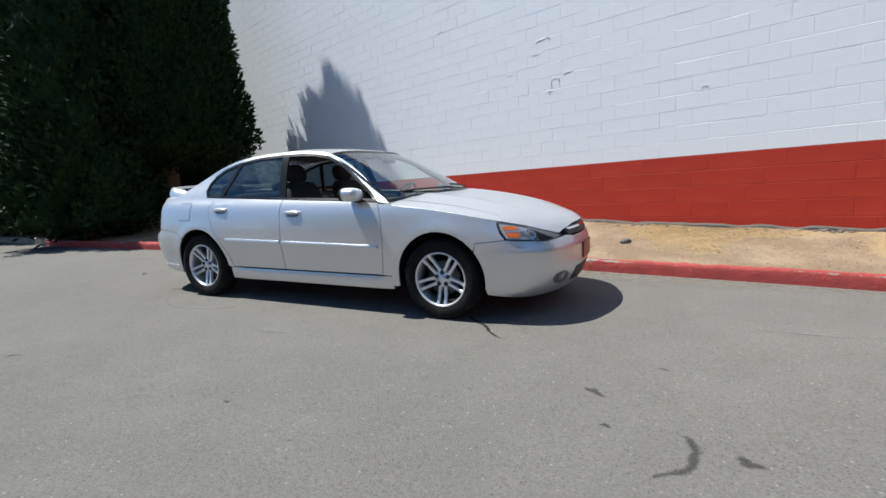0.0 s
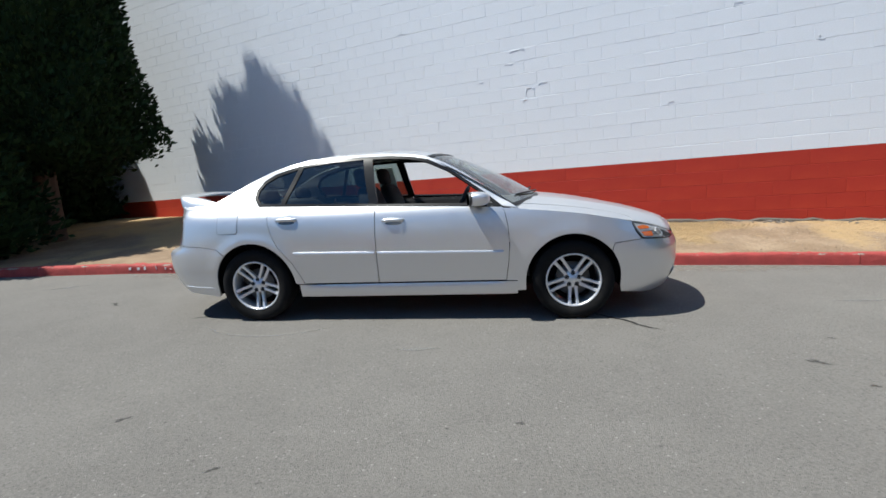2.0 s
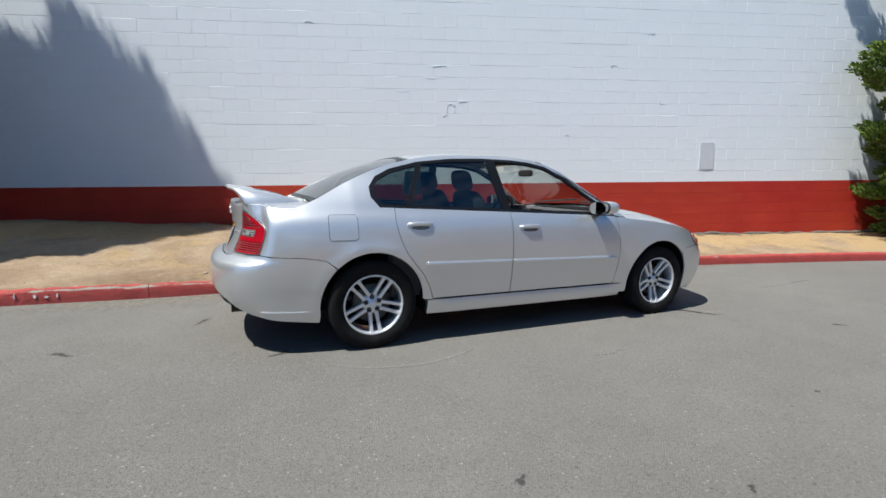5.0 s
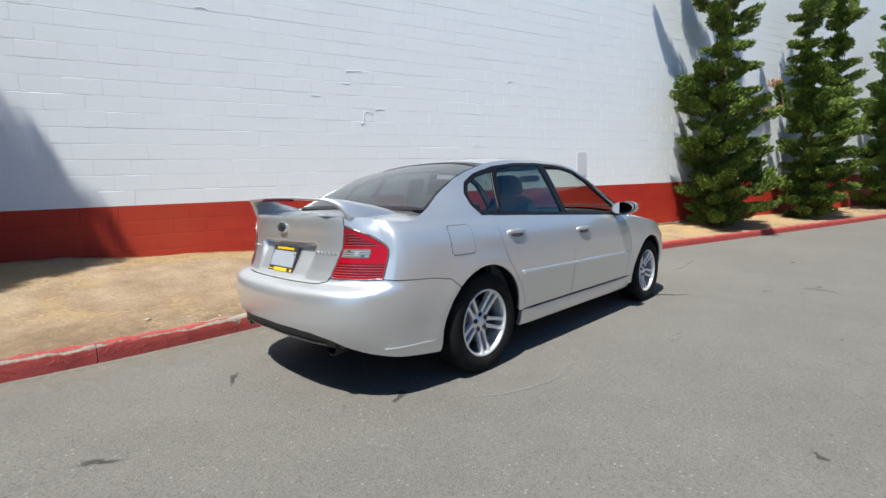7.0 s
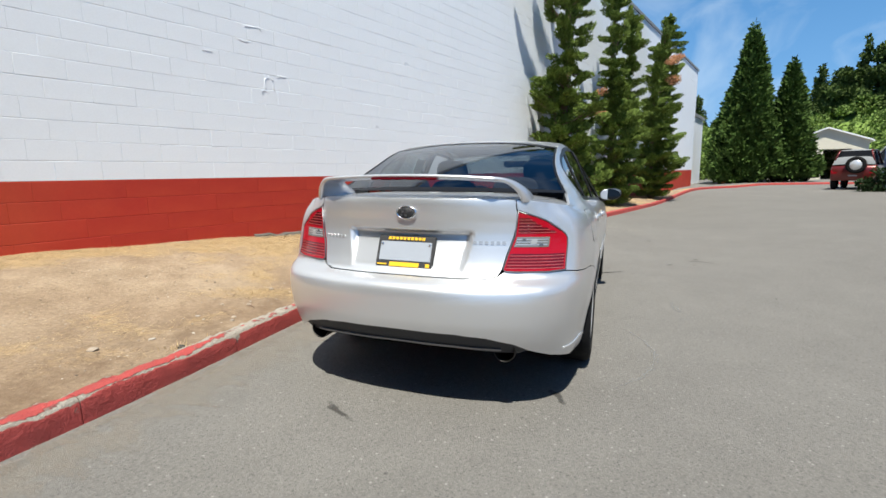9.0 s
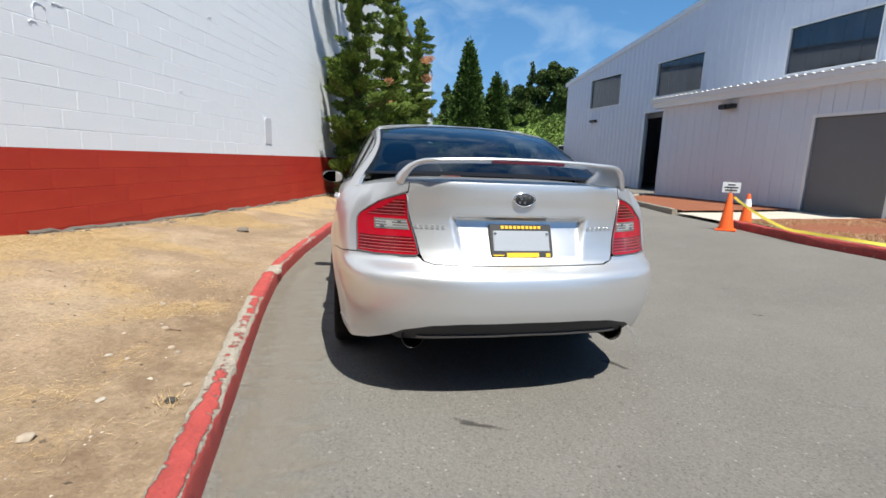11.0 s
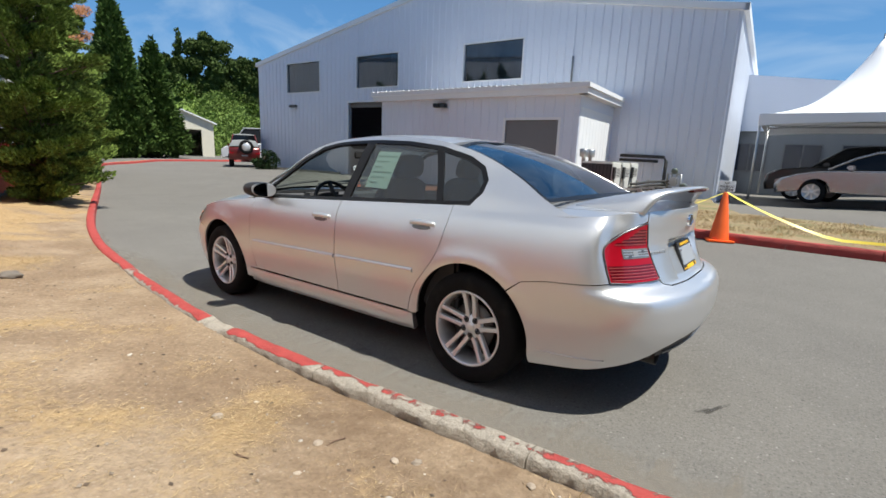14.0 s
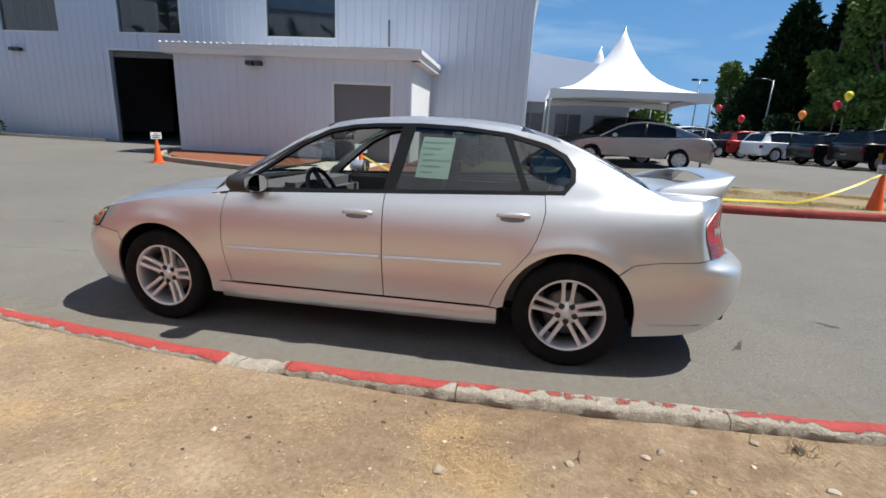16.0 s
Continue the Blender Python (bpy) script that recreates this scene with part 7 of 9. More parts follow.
juniper(18.4, -2.45, [([(0, 0, 0), (0.1, 0, 1.6), (0.5, 0, 3.2), (1.1, 0.1, 4.8), (1.3, 0.1, 6.4), (1.5, 0.1, 7.9)], 0.10), ([(-0.2, 0, 0.4), (-0.6, 0.1, 1.9), (-0.7, 0.1, 3.6), (-0.6, 0.1, 5.2), (-0.4, 0.1, 6.3)], 0.08)],
        [([(1.2, 0.1, 3.6), (2.1, 0.2, 4.2), (2.7, 0.2, 4.6)], 0.05), ([(1.2, 0.1, 4.8), (2.3, 0.2, 5.5), (3.0, 0.3, 6.0)], 0.05), ([(1.2, 0.1, 5.9), (0.4, 0.15, 6.6), (0.2, 0.2, 7.3)], 0.05)],
        [(0.0, 0.6), (0.8, 0.95), (2.4, 0.95), (3.4, 0.7), (5.0, 0.5), (7.9, 0.25)], 7, "juniper with browned branches against the block wall",
        [((0.1, 0.6, 5.75), 0.32), ((0.7, 0.6, 5.95), 0.26), ((0.2, 0.6, 5.0), 0.28), ((0.5, 0.6, 4.9), 0.22), ((-0.3, 0.6, 5.6), 0.22)])


def cone_tree(name, x, y, h, r, n, size, material, seed, label, group="", z0=None, bare=0.03, layers=0.0, wide=1.0, lean=0.0, core=False, tufts=1.0):
    """A conical evergreen whose skin is built of leafy sprays, uneven in outline."""
    rng = np.random.default_rng(seed)
    zb = height(x, y) if z0 is None else z0
    top = tagged(new(name), label, "tree", group)
    top.location = (x, y, zb - 0.05)
    bm = bmesh.new()
    tube(bm, [(0, 0, 0), (0.05, 0.03, h * 0.4), (0, 0, h * 0.93)], [r * 0.11, r * 0.07, 0.02], 8)
    part("trunk", bm, BARK, top)
    u = 1 - np.sqrt(rng.uniform(0, 1, n))
    a = rng.uniform(0, 2 * math.pi, n)
    lump = 1 + tufts * (0.16 * np.sin(3 * a + 9 * u) + 0.12 * np.sin(7 * a - 23 * u) + 0.10 * np.sin(13 * a + 40 * u))
    if layers:
        lump += layers * (np.mod(u * h * 1.1 + 0.15 * np.sin(2 * a), 1.0) - 0.5)
    prof = np.minimum(1.0, (u + 0.03) * 14) * (1 - u) ** (0.85 / wide)
    rad = r * prof * lump * (1 - 0.45 * rng.uniform(0, 1, n) ** 2)
    P = np.stack([rad * np.cos(a), rad * np.sin(a), h * (bare + (1 - bare) * u) + 0.1 * rng.normal(size=n)], 1)
    P[:, 0] += lean * u ** 2
    D = np.stack([np.cos(a), np.sin(a), 0.7 + 0.5 * rng.normal(size=n)], 1) + 0.45 * rng.normal(size=(n, 3))
    leaves("crown", P, D, size * rng.uniform(0.6, 1.4, n), 0.22, material, top, rng)
    if core:
        V, F, m_ = [], [], 22
        for j in range(25):
            w = j / 24
            pr = min(1.0, (w + 0.03) * 14) * (1 - w) ** (0.85 / wide)
            for k in range(m_):
                b_ = 2 * math.pi * k / m_
                rr = r * pr * (0.86 + tufts * (0.13 * math.sin(3 * b_ + 9 * w) + 0.10 * math.sin(7 * b_ - 23 * w) + 0.10 * noise.noise(Vector((b_ * 3, w * 30, seed)))))
                V.append((rr * math.cos(b_) + lean * w * w, rr * math.sin(b_), h * (bare + (1 - bare) * w) * 0.985))
        F = [(j * m_ + k, j * m_ + (k + 1) % m_, (j + 1) * m_ + (k + 1) % m_, (j + 1) * m_ + k) for j in range(24) for k in range(m_)]
        raw("inner_foliage", V, F, material, top)
    return top


cone_tree("arborvitae", 38.1, -10.2, 11.6, 2.3, 26000, 0.34, ARBOR, 11, "tall conical green arborvitae at the bend of the lane", "arborvitae at the bend", core=True)
cone_tree("arborvitae", 38.6, -13.0, 9.0, 1.9, 18000, 0.32, ARBOR, 12, "conical green arborvitae at the bend of the lane", "arborvitae at the bend", core=True)
cone_tree("arborvitae", 37.3, -9.5, 4.6, 1.5, 12000, 0.28, ARBOR, 13, "low rounded arborvitae beside the timber post", "arborvitae at the bend", wide=1.8, core=True)
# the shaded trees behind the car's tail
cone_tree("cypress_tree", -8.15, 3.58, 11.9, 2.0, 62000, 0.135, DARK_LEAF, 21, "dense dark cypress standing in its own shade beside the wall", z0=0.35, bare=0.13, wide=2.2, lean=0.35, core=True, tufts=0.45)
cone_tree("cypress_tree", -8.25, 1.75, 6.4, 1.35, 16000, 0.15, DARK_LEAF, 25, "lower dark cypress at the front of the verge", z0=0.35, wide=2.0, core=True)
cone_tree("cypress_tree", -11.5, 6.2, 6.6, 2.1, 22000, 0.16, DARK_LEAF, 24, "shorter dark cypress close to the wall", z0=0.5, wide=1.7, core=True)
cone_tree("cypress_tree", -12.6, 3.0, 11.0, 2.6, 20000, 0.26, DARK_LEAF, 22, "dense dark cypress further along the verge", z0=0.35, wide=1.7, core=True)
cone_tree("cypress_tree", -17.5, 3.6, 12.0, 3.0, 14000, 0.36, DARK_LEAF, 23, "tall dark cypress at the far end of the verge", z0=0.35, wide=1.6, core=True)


def leafy_tree(name, x, y, h, r, n, size, material, seed, label, trunk=0.35, zb=0.15, squash=0.8, lobes=16):
    """A broad tree: trunk, limbs and a crown of leafy lobes with gaps."""
    rng = np.random.default_rng(seed)
    top = tagged(new(name), label, "tree")
    top.location = (x, y, zb - 0.1)
    bm = bmesh.new()
    tube(bm, [(0, 0, 0), (0.1, 0.05, h * 0.3), (0, 0, h * 0.75)], [0.045 * h ** 0.9 * 0.5, 0.03 * h ** 0.9 * 0.5, 0.04], 8)
    cl = []
    for k in range(lobes):
        a, u = rng.uniform(0, 2 * math.pi), rng.uniform(0, 1)
        rr = r * (0.75 * math.sqrt(rng.uniform(0.05, 1))) * math.sin(math.pi * (0.18 + 0.72 * u))
        c = (rr * math.cos(a), rr * math.sin(a), h * (trunk + (0.93 - trunk) * u))
        cl.append((c, r * rng.uniform(0.28, 0.45)))
        tube(bm, [(0, 0, c[2] * 0.6), (c[0] * 0.6, c[1] * 0.6, c[2] * 0.85), c], [0.012 * h, 0.007 * h, 0.02], 5, caps=False)
    part("trunk", bm, BARK, top)
    per = n / sum((q[1] / 0.3) ** 1.6 for q in cl)
    P, D = clump_leaves(cl, per, rng, 0.2, 0.9)
    leaves("crown", P, D, size * rng.uniform(0.6, 1.4, len(P)), 0.3, material, top, rng)
    return top


leafy_tree("bush", 20.4, -11.1, 1.0, 0.75, 1500, 0.12, DARK_LEAF, 31, "dark green bush at the hall's corner", 0.1, 0.16)
# trees across the parking lot
cone_tree("fir_tree", -30.5, -67, 18.5, 6.0, 22000, 0.75, DARK_LEAF, 41, "tall dark fir behind the parking lot", layers=0.5, core=True)
cone_tree("fir_tree", -34.5, -64, 20.0, 5.0, 16000, 0.75, DARK_LEAF, 42, "dark fir behind the parking lot", layers=0.5, core=True)
leafy_tree("broadleaf_tree", -27.3, -78, 12.5, 3.4, 9000, 0.42, SHRUB, 45, "narrow leafy tree behind the parking lot", 0.1)
leafy_tree("broadleaf_tree", -30.2, -56.5, 18.5, 3.4, 12000, 0.42, SHRUB, 43, "leafy green tree lit by the sun behind the parking lot", 0.22)
leafy_tree("broadleaf_tree", -33.5, -54, 19.5, 5.5, 22000, 0.5, SHRUB, 44, "broad green tree behind the parking lot", 0.12, lobes=30)
leafy_tree("broadleaf_tree", -38.5, -50, 18.0, 6.0, 20000, 0.5, SHRUB, 46, "broad green tree behind the parking lot", 0.1, lobes=30)
for k_ in range(7):
    leafy_tree("shrub", -24.5 - 2.6 * k_, -61.5 + 2.5 * k_, 3.6 + 0.7 * math.sin(k_ * 2.1), 2.4, 3200, 0.34, DARK_LEAF, 60 + k_, "dark shrub under the trees behind the lot", 0.08, 0.1)
leafy_tree("broadleaf_tree", -17, -78, 5.5, 3.2, 2500, 0.7, SHRUB, 47, "round light green tree behind the parking lot", 0.15)


def far_hedge():
    """The low line of trees that closes the lot."""
    rng = np.random.default_rng(71)
    cl = []
    for _ in range(110):
        x = rng.uniform(-34, 14)
        cl.append(((x, -97 + rng.uniform(-3, 3) - 0.25 * x, rng.uniform(0.5, 3.6 + 1.6 * math.sin(x * 0.31))), rng.uniform(1.0, 2.2)))
    P, D = clump_leaves(cl, 60, rng, 0.2, 0.9)
    tagged(leaves("far_trees", P, D, 0.55 * rng.uniform(0.6, 1.4, len(P)), 0.3, FAR_LEAF, None, rng), "low line of distant green trees beyond the lot", "trees", kind="stuff")


far_hedge()


def island_grass():
    """Short dead blades in patches over the island."""
    rng = np.random.default_rng(73)
    P, D = [], []
    while len(P) < 36000:
        x, y = rng.uniform(-12, 3.0), rng.uniform(-9.2, -5.5)
        if y > -5.56 - 0.18 * max(0.0, x) - 0.23 * max(0.0, -4.2 - x) or noise.noise(Vector((x * 0.9, y * 0.9, 8))) + 0.25 < rng.uniform(0, 0.6):
            continue
        a = rng.uniform(0, 6.283)
        P.append((x, y, height(x, y) + 0.10))
        D.append((0.6 * math.cos(a), 0.6 * math.sin(a), 0.3 + abs(rng.normal()) * 0.6))
    ob = leaves("island_grass", np.array(P), np.array(D), rng.uniform(0.03, 0.075, len(P)), 0.05, STRAW, None, rng)
    tagged(ob, "short parched grass over the island", "grass", kind="stuff")


island_grass()


def woods():
    """The wooded rise beyond the yard: a bank, light scrub below, dark trees above."""
    rng = np.random.default_rng(51)
    xs, ys = np.linspace(48, 170, 34), np.linspace(-110, 30, 40)

    def bank(x, y):
        return 14.5 * smoothstep(50, 92, x + 0.12 * y) * (0.85 + 0.15 * math.sin(y * 0.11 + 1.0)) * (0.55 + 0.45 * smoothstep(-10, -36, y)) * (1 - 0.25 * smoothstep(-38, -52, y)) - 0.4
    verts = [(x, y, bank(x, y) + 0.8 * noise.noise(Vector((x * 0.08, y * 0.08, 0)))) for y in ys for x in xs]
    n = len(xs)
    faces = [(j * n + i, j * n + i + 1, (j + 1) * n + i + 1, (j + 1) * n + i) for j in range(len(ys) - 1) for i in range(n - 1)]
    hill = tagged(raw("hillside", verts, faces, SHRUB, smooth=True), "green wooded hillside beyond the yard", "hill", kind="structure")
    low = []
    for _ in range(520):
        x, y = rng.uniform(50, 92), rng.uniform(-75, 5)
        low.append(((x, y, bank(x, y) + rng.uniform(0.0, 2.6)), rng.uniform(0.9, 2.4)))
    P, D = clump_leaves(low, 26.0, rng, 0.5, 0.9)
    tagged(leaves("scrub", P, D, rng.uniform(0.2, 0.45, len(P)), 0.34, SHRUB, None, rng, True), "light green scrub on the hillside", "scrub")
    # single trees along the crest: place, height of the top, spread, pointed or round
    crest = [(88, -19, 15.5, 2.6, 1), (86.5, -27, 15, 2.2, 1), (85.6, -30, 16.5, 2.0, 1), (84.5, -32.5, 15.5, 2.6, 0), (84.2, -34.6, 20.0, 1.5, 1), (83.2, -36.4, 18.6, 2.2, 0), (82.2, -38.6, 20.2, 2.6, 0), (81.2, -40.6, 19.0, 2.5, 0),
             (80.8, -42.3, 15.8, 2.2, 0), (80.3, -44.0, 16.8, 2.0, 0), (79.2, -46, 17.0, 2.4, 0), (78.0, -48.5, 15.5, 2.5, 0), (76.5, -51.5, 17.0, 2.8, 0), (75, -54, 18.0, 2.2, 1), (73, -57, 17.0, 3.0, 0), (84, -36, 15.5, 3.0, 0), (82.5, -40, 15.0, 3.0, 0), (80, -45, 13.5, 2.8, 0), (77.5, -50, 13.0, 2.8, 0), (90, -14, 13.5, 2.5, 1), (91, -8, 13, 3, 0)]
    clumps = []
    for x, y, zt, sp, pointed in crest:
        zb = bank(x, y) + 0.5
        n = 16 if pointed else 13
        for k in range(n):
            u = k / (n - 1)
            if pointed:
                r = sp * (1.02 - u) * 0.62 + 0.22
                clumps.append(((x + rng.normal() * r * 0.4, y + rng.normal() * r * 0.4, zb + (zt - zb) * (0.06 + 0.92 * u)), r))
            else:
                w_ = sp * math.sin(math.pi * (0.14 + 0.76 * u)) * 0.75
                clumps.append(((x + rng.normal() * w_ * 0.55, y + rng.normal() * w_ * 0.55, zb + (zt - zb) * (0.12 + 0.78 * u)), rng.uniform(0.75, 1.35) * sp * 0.42))
    P, D = clump_leaves(clumps, 34.0, rng, 0.3, 0.9)
    V, F = [], []
    for (cx, cy, cz), r in clumps:
        b0, r = len(V), r * 0.72
        for j in range(5):
            for k in range(8):
                a, e = 2 * math.pi * k / 8, -1.4 + 2.8 * j / 4
                q = r * rng.uniform(0.75, 1.1)
                V.append((cx + q * math.cos(a) * math.cos(e), cy + q * math.sin(a) * math.cos(e), cz + q * math.sin(e) * 1.1))
        F += [(b0 + j * 8 + k, b0 + j * 8 + (k + 1) % 8, b0 + (j + 1) * 8 + (k + 1) % 8, b0 + (j + 1) * 8 + k) for j in range(4) for k in range(8)]
    tagged(raw("tree_mass", V, F, FAR_LEAF), "dense inner foliage of the hilltop trees", "woods", kind="stuff")
    tagged(leaves("woodland", P, D, rng.uniform(0.25, 0.55, len(P)), 0.36, FAR_LEAF, None, rng, True), "dark green trees on top of the hillside", "woods")


woods()


# ---- verge clutter ----
def crumbs(name, n, x0, x1, u1, r0, r1, material, seed, label, flat=0.7):
    """Many small angular bits lying on the verge, as one scatter."""
    rng = np.random.default_rng(seed)
    V, F = [], []
    for _ in range(n):
        x = rng.uniform(x0, x1)
        row = verge_row(x)
        y = row[1] + (row[2] - row[1]) * rng.uniform(0.02, u1)
        z = verge_height(x, y, *row[1:])
        r = r0 + (r1 - r0) * rng.uniform() ** 3
        b0 = len(V)
        for vx, vy, vz in ((1, 0, 0), (-1, 0, 0), (0, 1, 0), (0, -1, 0), (0, 0, 1), (0, 0, -1)):
            V.append((x + r * vx * rng.uniform(0.6, 1.6), y + r * vy * rng.uniform(0.6, 1.4), z + r * 0.35 + r * vz * flat))
        F += [(b0 + a, b0 + b, b0 + c) for a, b, c in ((0, 2, 4), (2, 1, 4), (1, 3, 4), (3, 0, 4), (2, 0, 5), (1, 2, 5), (3, 1, 5), (0, 3, 5))]
    tagged(raw(name, V, F, material), label, name.replace("_", " "), kind="stuff")


def verge_stuff():
    rng = np.random.default_rng(61)
    P, D = [], []
    while len(P) < 260000:
        x = rng.uniform(-4.8, 4.2) if rng.uniform() < 0.72 else rng.uniform(-9, 20)
        row = verge_row(x)
        u = rng.uniform(0.03, 0.98)
        y = row[1] + (row[2] - row[1]) * u
        if straw_density(x, y, row) < rng.uniform(-0.1, 0.7):
            continue
        z = verge_height(x, y, *row[1:])
        a = rng.uniform(0, 6.283)
        for _ in range(5):
            b_ = a + 0.7 * rng.normal()
            P.append((x + rng.normal() * 0.045, y + rng.normal() * 0.045, z + 0.003))
            D.append((math.cos(b_), math.sin(b_), 0.02 + abs(rng.normal()) * 0.16))
    ob = leaves("dead_grass", np.array(P), np.array(D), rng.uniform(0.012, 0.048, len(P)), 0.017, STRAW, None, rng, True)
    tagged(ob, "straw-coloured dead grass matted over the verge", "grass")
    crumbs("gravel", 1500, -6, 12, 0.9, 0.003, 0.011, RUST_STONE, 62, "small stones and crumbs scattered on the dirt")
    crumbs("pale_chips", 900, -5, 7, 0.75, 0.002, 0.008, PALE_BIT, 63, "tiny pale chips scattered on the dirt", 0.4)
    crumbs("dark_litter", 1100, -5, 7, 0.8, 0.002, 0.012, DARK_BIT, 64, "tiny dark bits of bark and twig on the dirt", 0.3)


PALE_BIT = mat("pale chips", (0.43, 0.38, 0.315), 0.8, var=0.1, island=0.25)
DARK_BIT = mat("dark litter", (0.085, 0.06, 0.042), 0.9, var=0.1, island=0.4)
verge_stuff()


def rock(name, x, y, r, seed, material, label, squash=0.6):
    bm = bmesh.new()
    bmesh.ops.create_icosphere(bm, subdivisions=3, radius=1.0)
    for v in bm.verts:
        n_ = 1 + 0.35 * noise.noise(v.co * 1.4 + Vector((seed * 7.1, 0, 0))) + 0.12 * noise.noise(v.co * 4 + Vector((0, seed, 0)))
        v.co = Vector((v.co.x * n_ * r, v.co.y * n_ * r * 0.8, v.co.z * n_ * r * squash))
    ob = tagged(bm_object(name, bm, material, True), label, "stone")
    z = verge_at(x, y)
    ob.location = (x, y, (z if z is not None else height(x, y)) + r * squash * 0.45)
    ob.rotation_euler = (0, 0, seed * 1.3)
    return ob


GREY_STONE = mat("grey stone", (0.15, 0.13, 0.11), 0.9, var=0.3, scale=12, fine=0.2, bump=0.6, bump_scale=60, dist=0.006)
rock("stone", 2.42, 2.12, 0.08, 1, GREY_STONE, "grey broken stone lying on the verge", 0.45)
for i, (x, y, r, pale) in enumerate(((-0.83, 1.81, 0.011, 1), (0.06, 2.03, 0.014, 1), (-0.85, 2.0, 0.026, 0), (-1.32, 1.83, 0.020, 0), (-1.62, 1.70, 0.020, 0), (-1.69, 1.65, 0.020, 0), (-2.09, 1.485, 0.018, 0), (-1.04, 1.61, 0.010, 0), (-0.59, 1.55, 0.009, 0),
                                     (-2.54, 1.85, 0.03, 0), (-2.02, 1.66, 0.012, 1), (-0.97, 1.84, 0.008, 0), (-1.43, 2.0, 0.014, 0), (-0.3, 1.75, 0.008, 0))):
    rock("stone", x, y, r, 3 + i, PALE_BIT if pale else RUST_STONE, "pale chip of stone on the bare dirt" if pale else "small brown stone on the bare dirt", 0.45)
rock("stone", -2.25, 1.50, 0.026, 30, STAIN, "small black lump in a tuft of straw")
rng = np.random.default_rng(77)
P = np.array([(-2.25, 1.51, (verge_at(-2.25, 1.51) or 0.15) - 0.005)] * 160) + rng.normal(size=(160, 3)) * np.array([0.05, 0.04, 0.0])
tagged(leaves("straw_tuft", P, rng.normal(size=(160, 3)) + np.array([0, 0, 0.6]), rng.uniform(0.02, 0.06, 160), 0.05, STRAW, None, rng, True), "tuft of dry straw beside the kerb", "grass")
for x, y, a_, n_ in ((-1.365, 1.775, 1.45, 0.09), (-1.21, 2.09, 0.4, 0.06), (-0.72, 1.62, 2.4, 0.05)):
    bm = bmesh.new()
    z = (verge_at(x, y) or 0.12) + 0.004
    c_, s_ = math.cos(a_) * n_ / 2, math.sin(a_) * n_ / 2
    tube(bm, [(x - c_, y - s_, z), (x + 0.006, y + 0.003, z + 0.006), (x + c_, y + s_, z + 0.002)], [0.003, 0.0025, 0.0012], 6)
    tube(bm, [(x + 0.006, y + 0.003, z + 0.006), (x + 0.02 + c_ * 0.4, y + s_ * 0.7, z + 0.012)], [0.0018, 0.0008], 5)
    tagged(bm_object("twig", bm, BARK), "thin dry twig lying on the dirt", "twig")
# rubble along the foot of the wall
V, F = [], []
rng = np.random.default_rng(78)
for _ in range(110):
    x = rng.uniform(0.8, 7.0)
    y = wall_y(x) - abs(rng.normal()) * 0.10 - 0.03
    z = verge_at(x, y)
    if z is None:
        continue
    r = rng.uniform(0.008, 0.03)
    b0 = len(V)
    for vx, vy, vz in ((1, 0, 0), (-1, 0, 0), (0, 1, 0), (0, -1, 0), (0, 0, 1), (0, 0, -1)):
        V.append((x + r * 1.6 * vx * rng.uniform(0.7, 1.4), y + r * vy * rng.uniform(0.7, 1.4), z + r * 0.3 + r * vz * 0.7))
    F += [(b0 + a, b0 + b, b0 + c) for a, b, c in ((0, 2, 4), (2, 1, 4), (1, 3, 4), (3, 0, 4), (2, 0, 5), (1, 2, 5), (3, 1, 5), (0, 3, 5))]
tagged(raw("rubble", V, F, GREY_STONE), "broken rubble along the foot of the wall", "rubble", kind="stuff")


# ---- cones, tape, post ----
def cone(x, y, h, sign=None, face=0.0, collar=False):
    top = tagged(new("traffic_cone"), "orange traffic cone with a white sign on top" if sign else "plain orange traffic cone on the road", "traffic cone", "cones along the kerb")
    zb = height(x, y)
    top.matrix_world = pose(x, y, zb, 0, 0, face)
    s = h / 0.71
    bm = bmesh.new()
    box(bm, -0.18 * s, 0.18 * s, -0.18 * s, 0.18 * s, 0.0, 0.03 * s, bevel=0.012)
    part("base", bm, ORANGE, top)
    bm = bmesh.new()
    lathe(bm, [(0.135 * s, 0.03 * s), (0.130 * s, 0.05 * s), (0.032 * s, h * 0.985), (0.028 * s, h), (0.018 * s, h), (0.018 * s, h * 0.95)], 28)
    part("cone_body", bm, ORANGE, top)
    if collar:
        bm = bmesh.new()
        lathe(bm, [(0.075 * s, h * 0.62), (0.049 * s, h * 0.85)], 28, Matrix.Diagonal((1.04, 1.04, 1, 1)))
        part("reflective_collar", bm, SIGN_WHITE, top)
    if sign:
        bm = bmesh.new()
        box(bm, -0.012, 0.012, -0.008, 0.008, h - 0.1, h + 0.1)
        part("sign_stake", bm, STEEL, top)
        bm = bmesh.new()
        w, hh = sign
        box(bm, -w / 2, w / 2, -0.006, 0.006, h + 0.01, h + 0.01 + hh, bevel=0.004)
        board = part("sign_board", bm, SIGN_WHITE, top)
        return top, board, h + 0.01
    return top


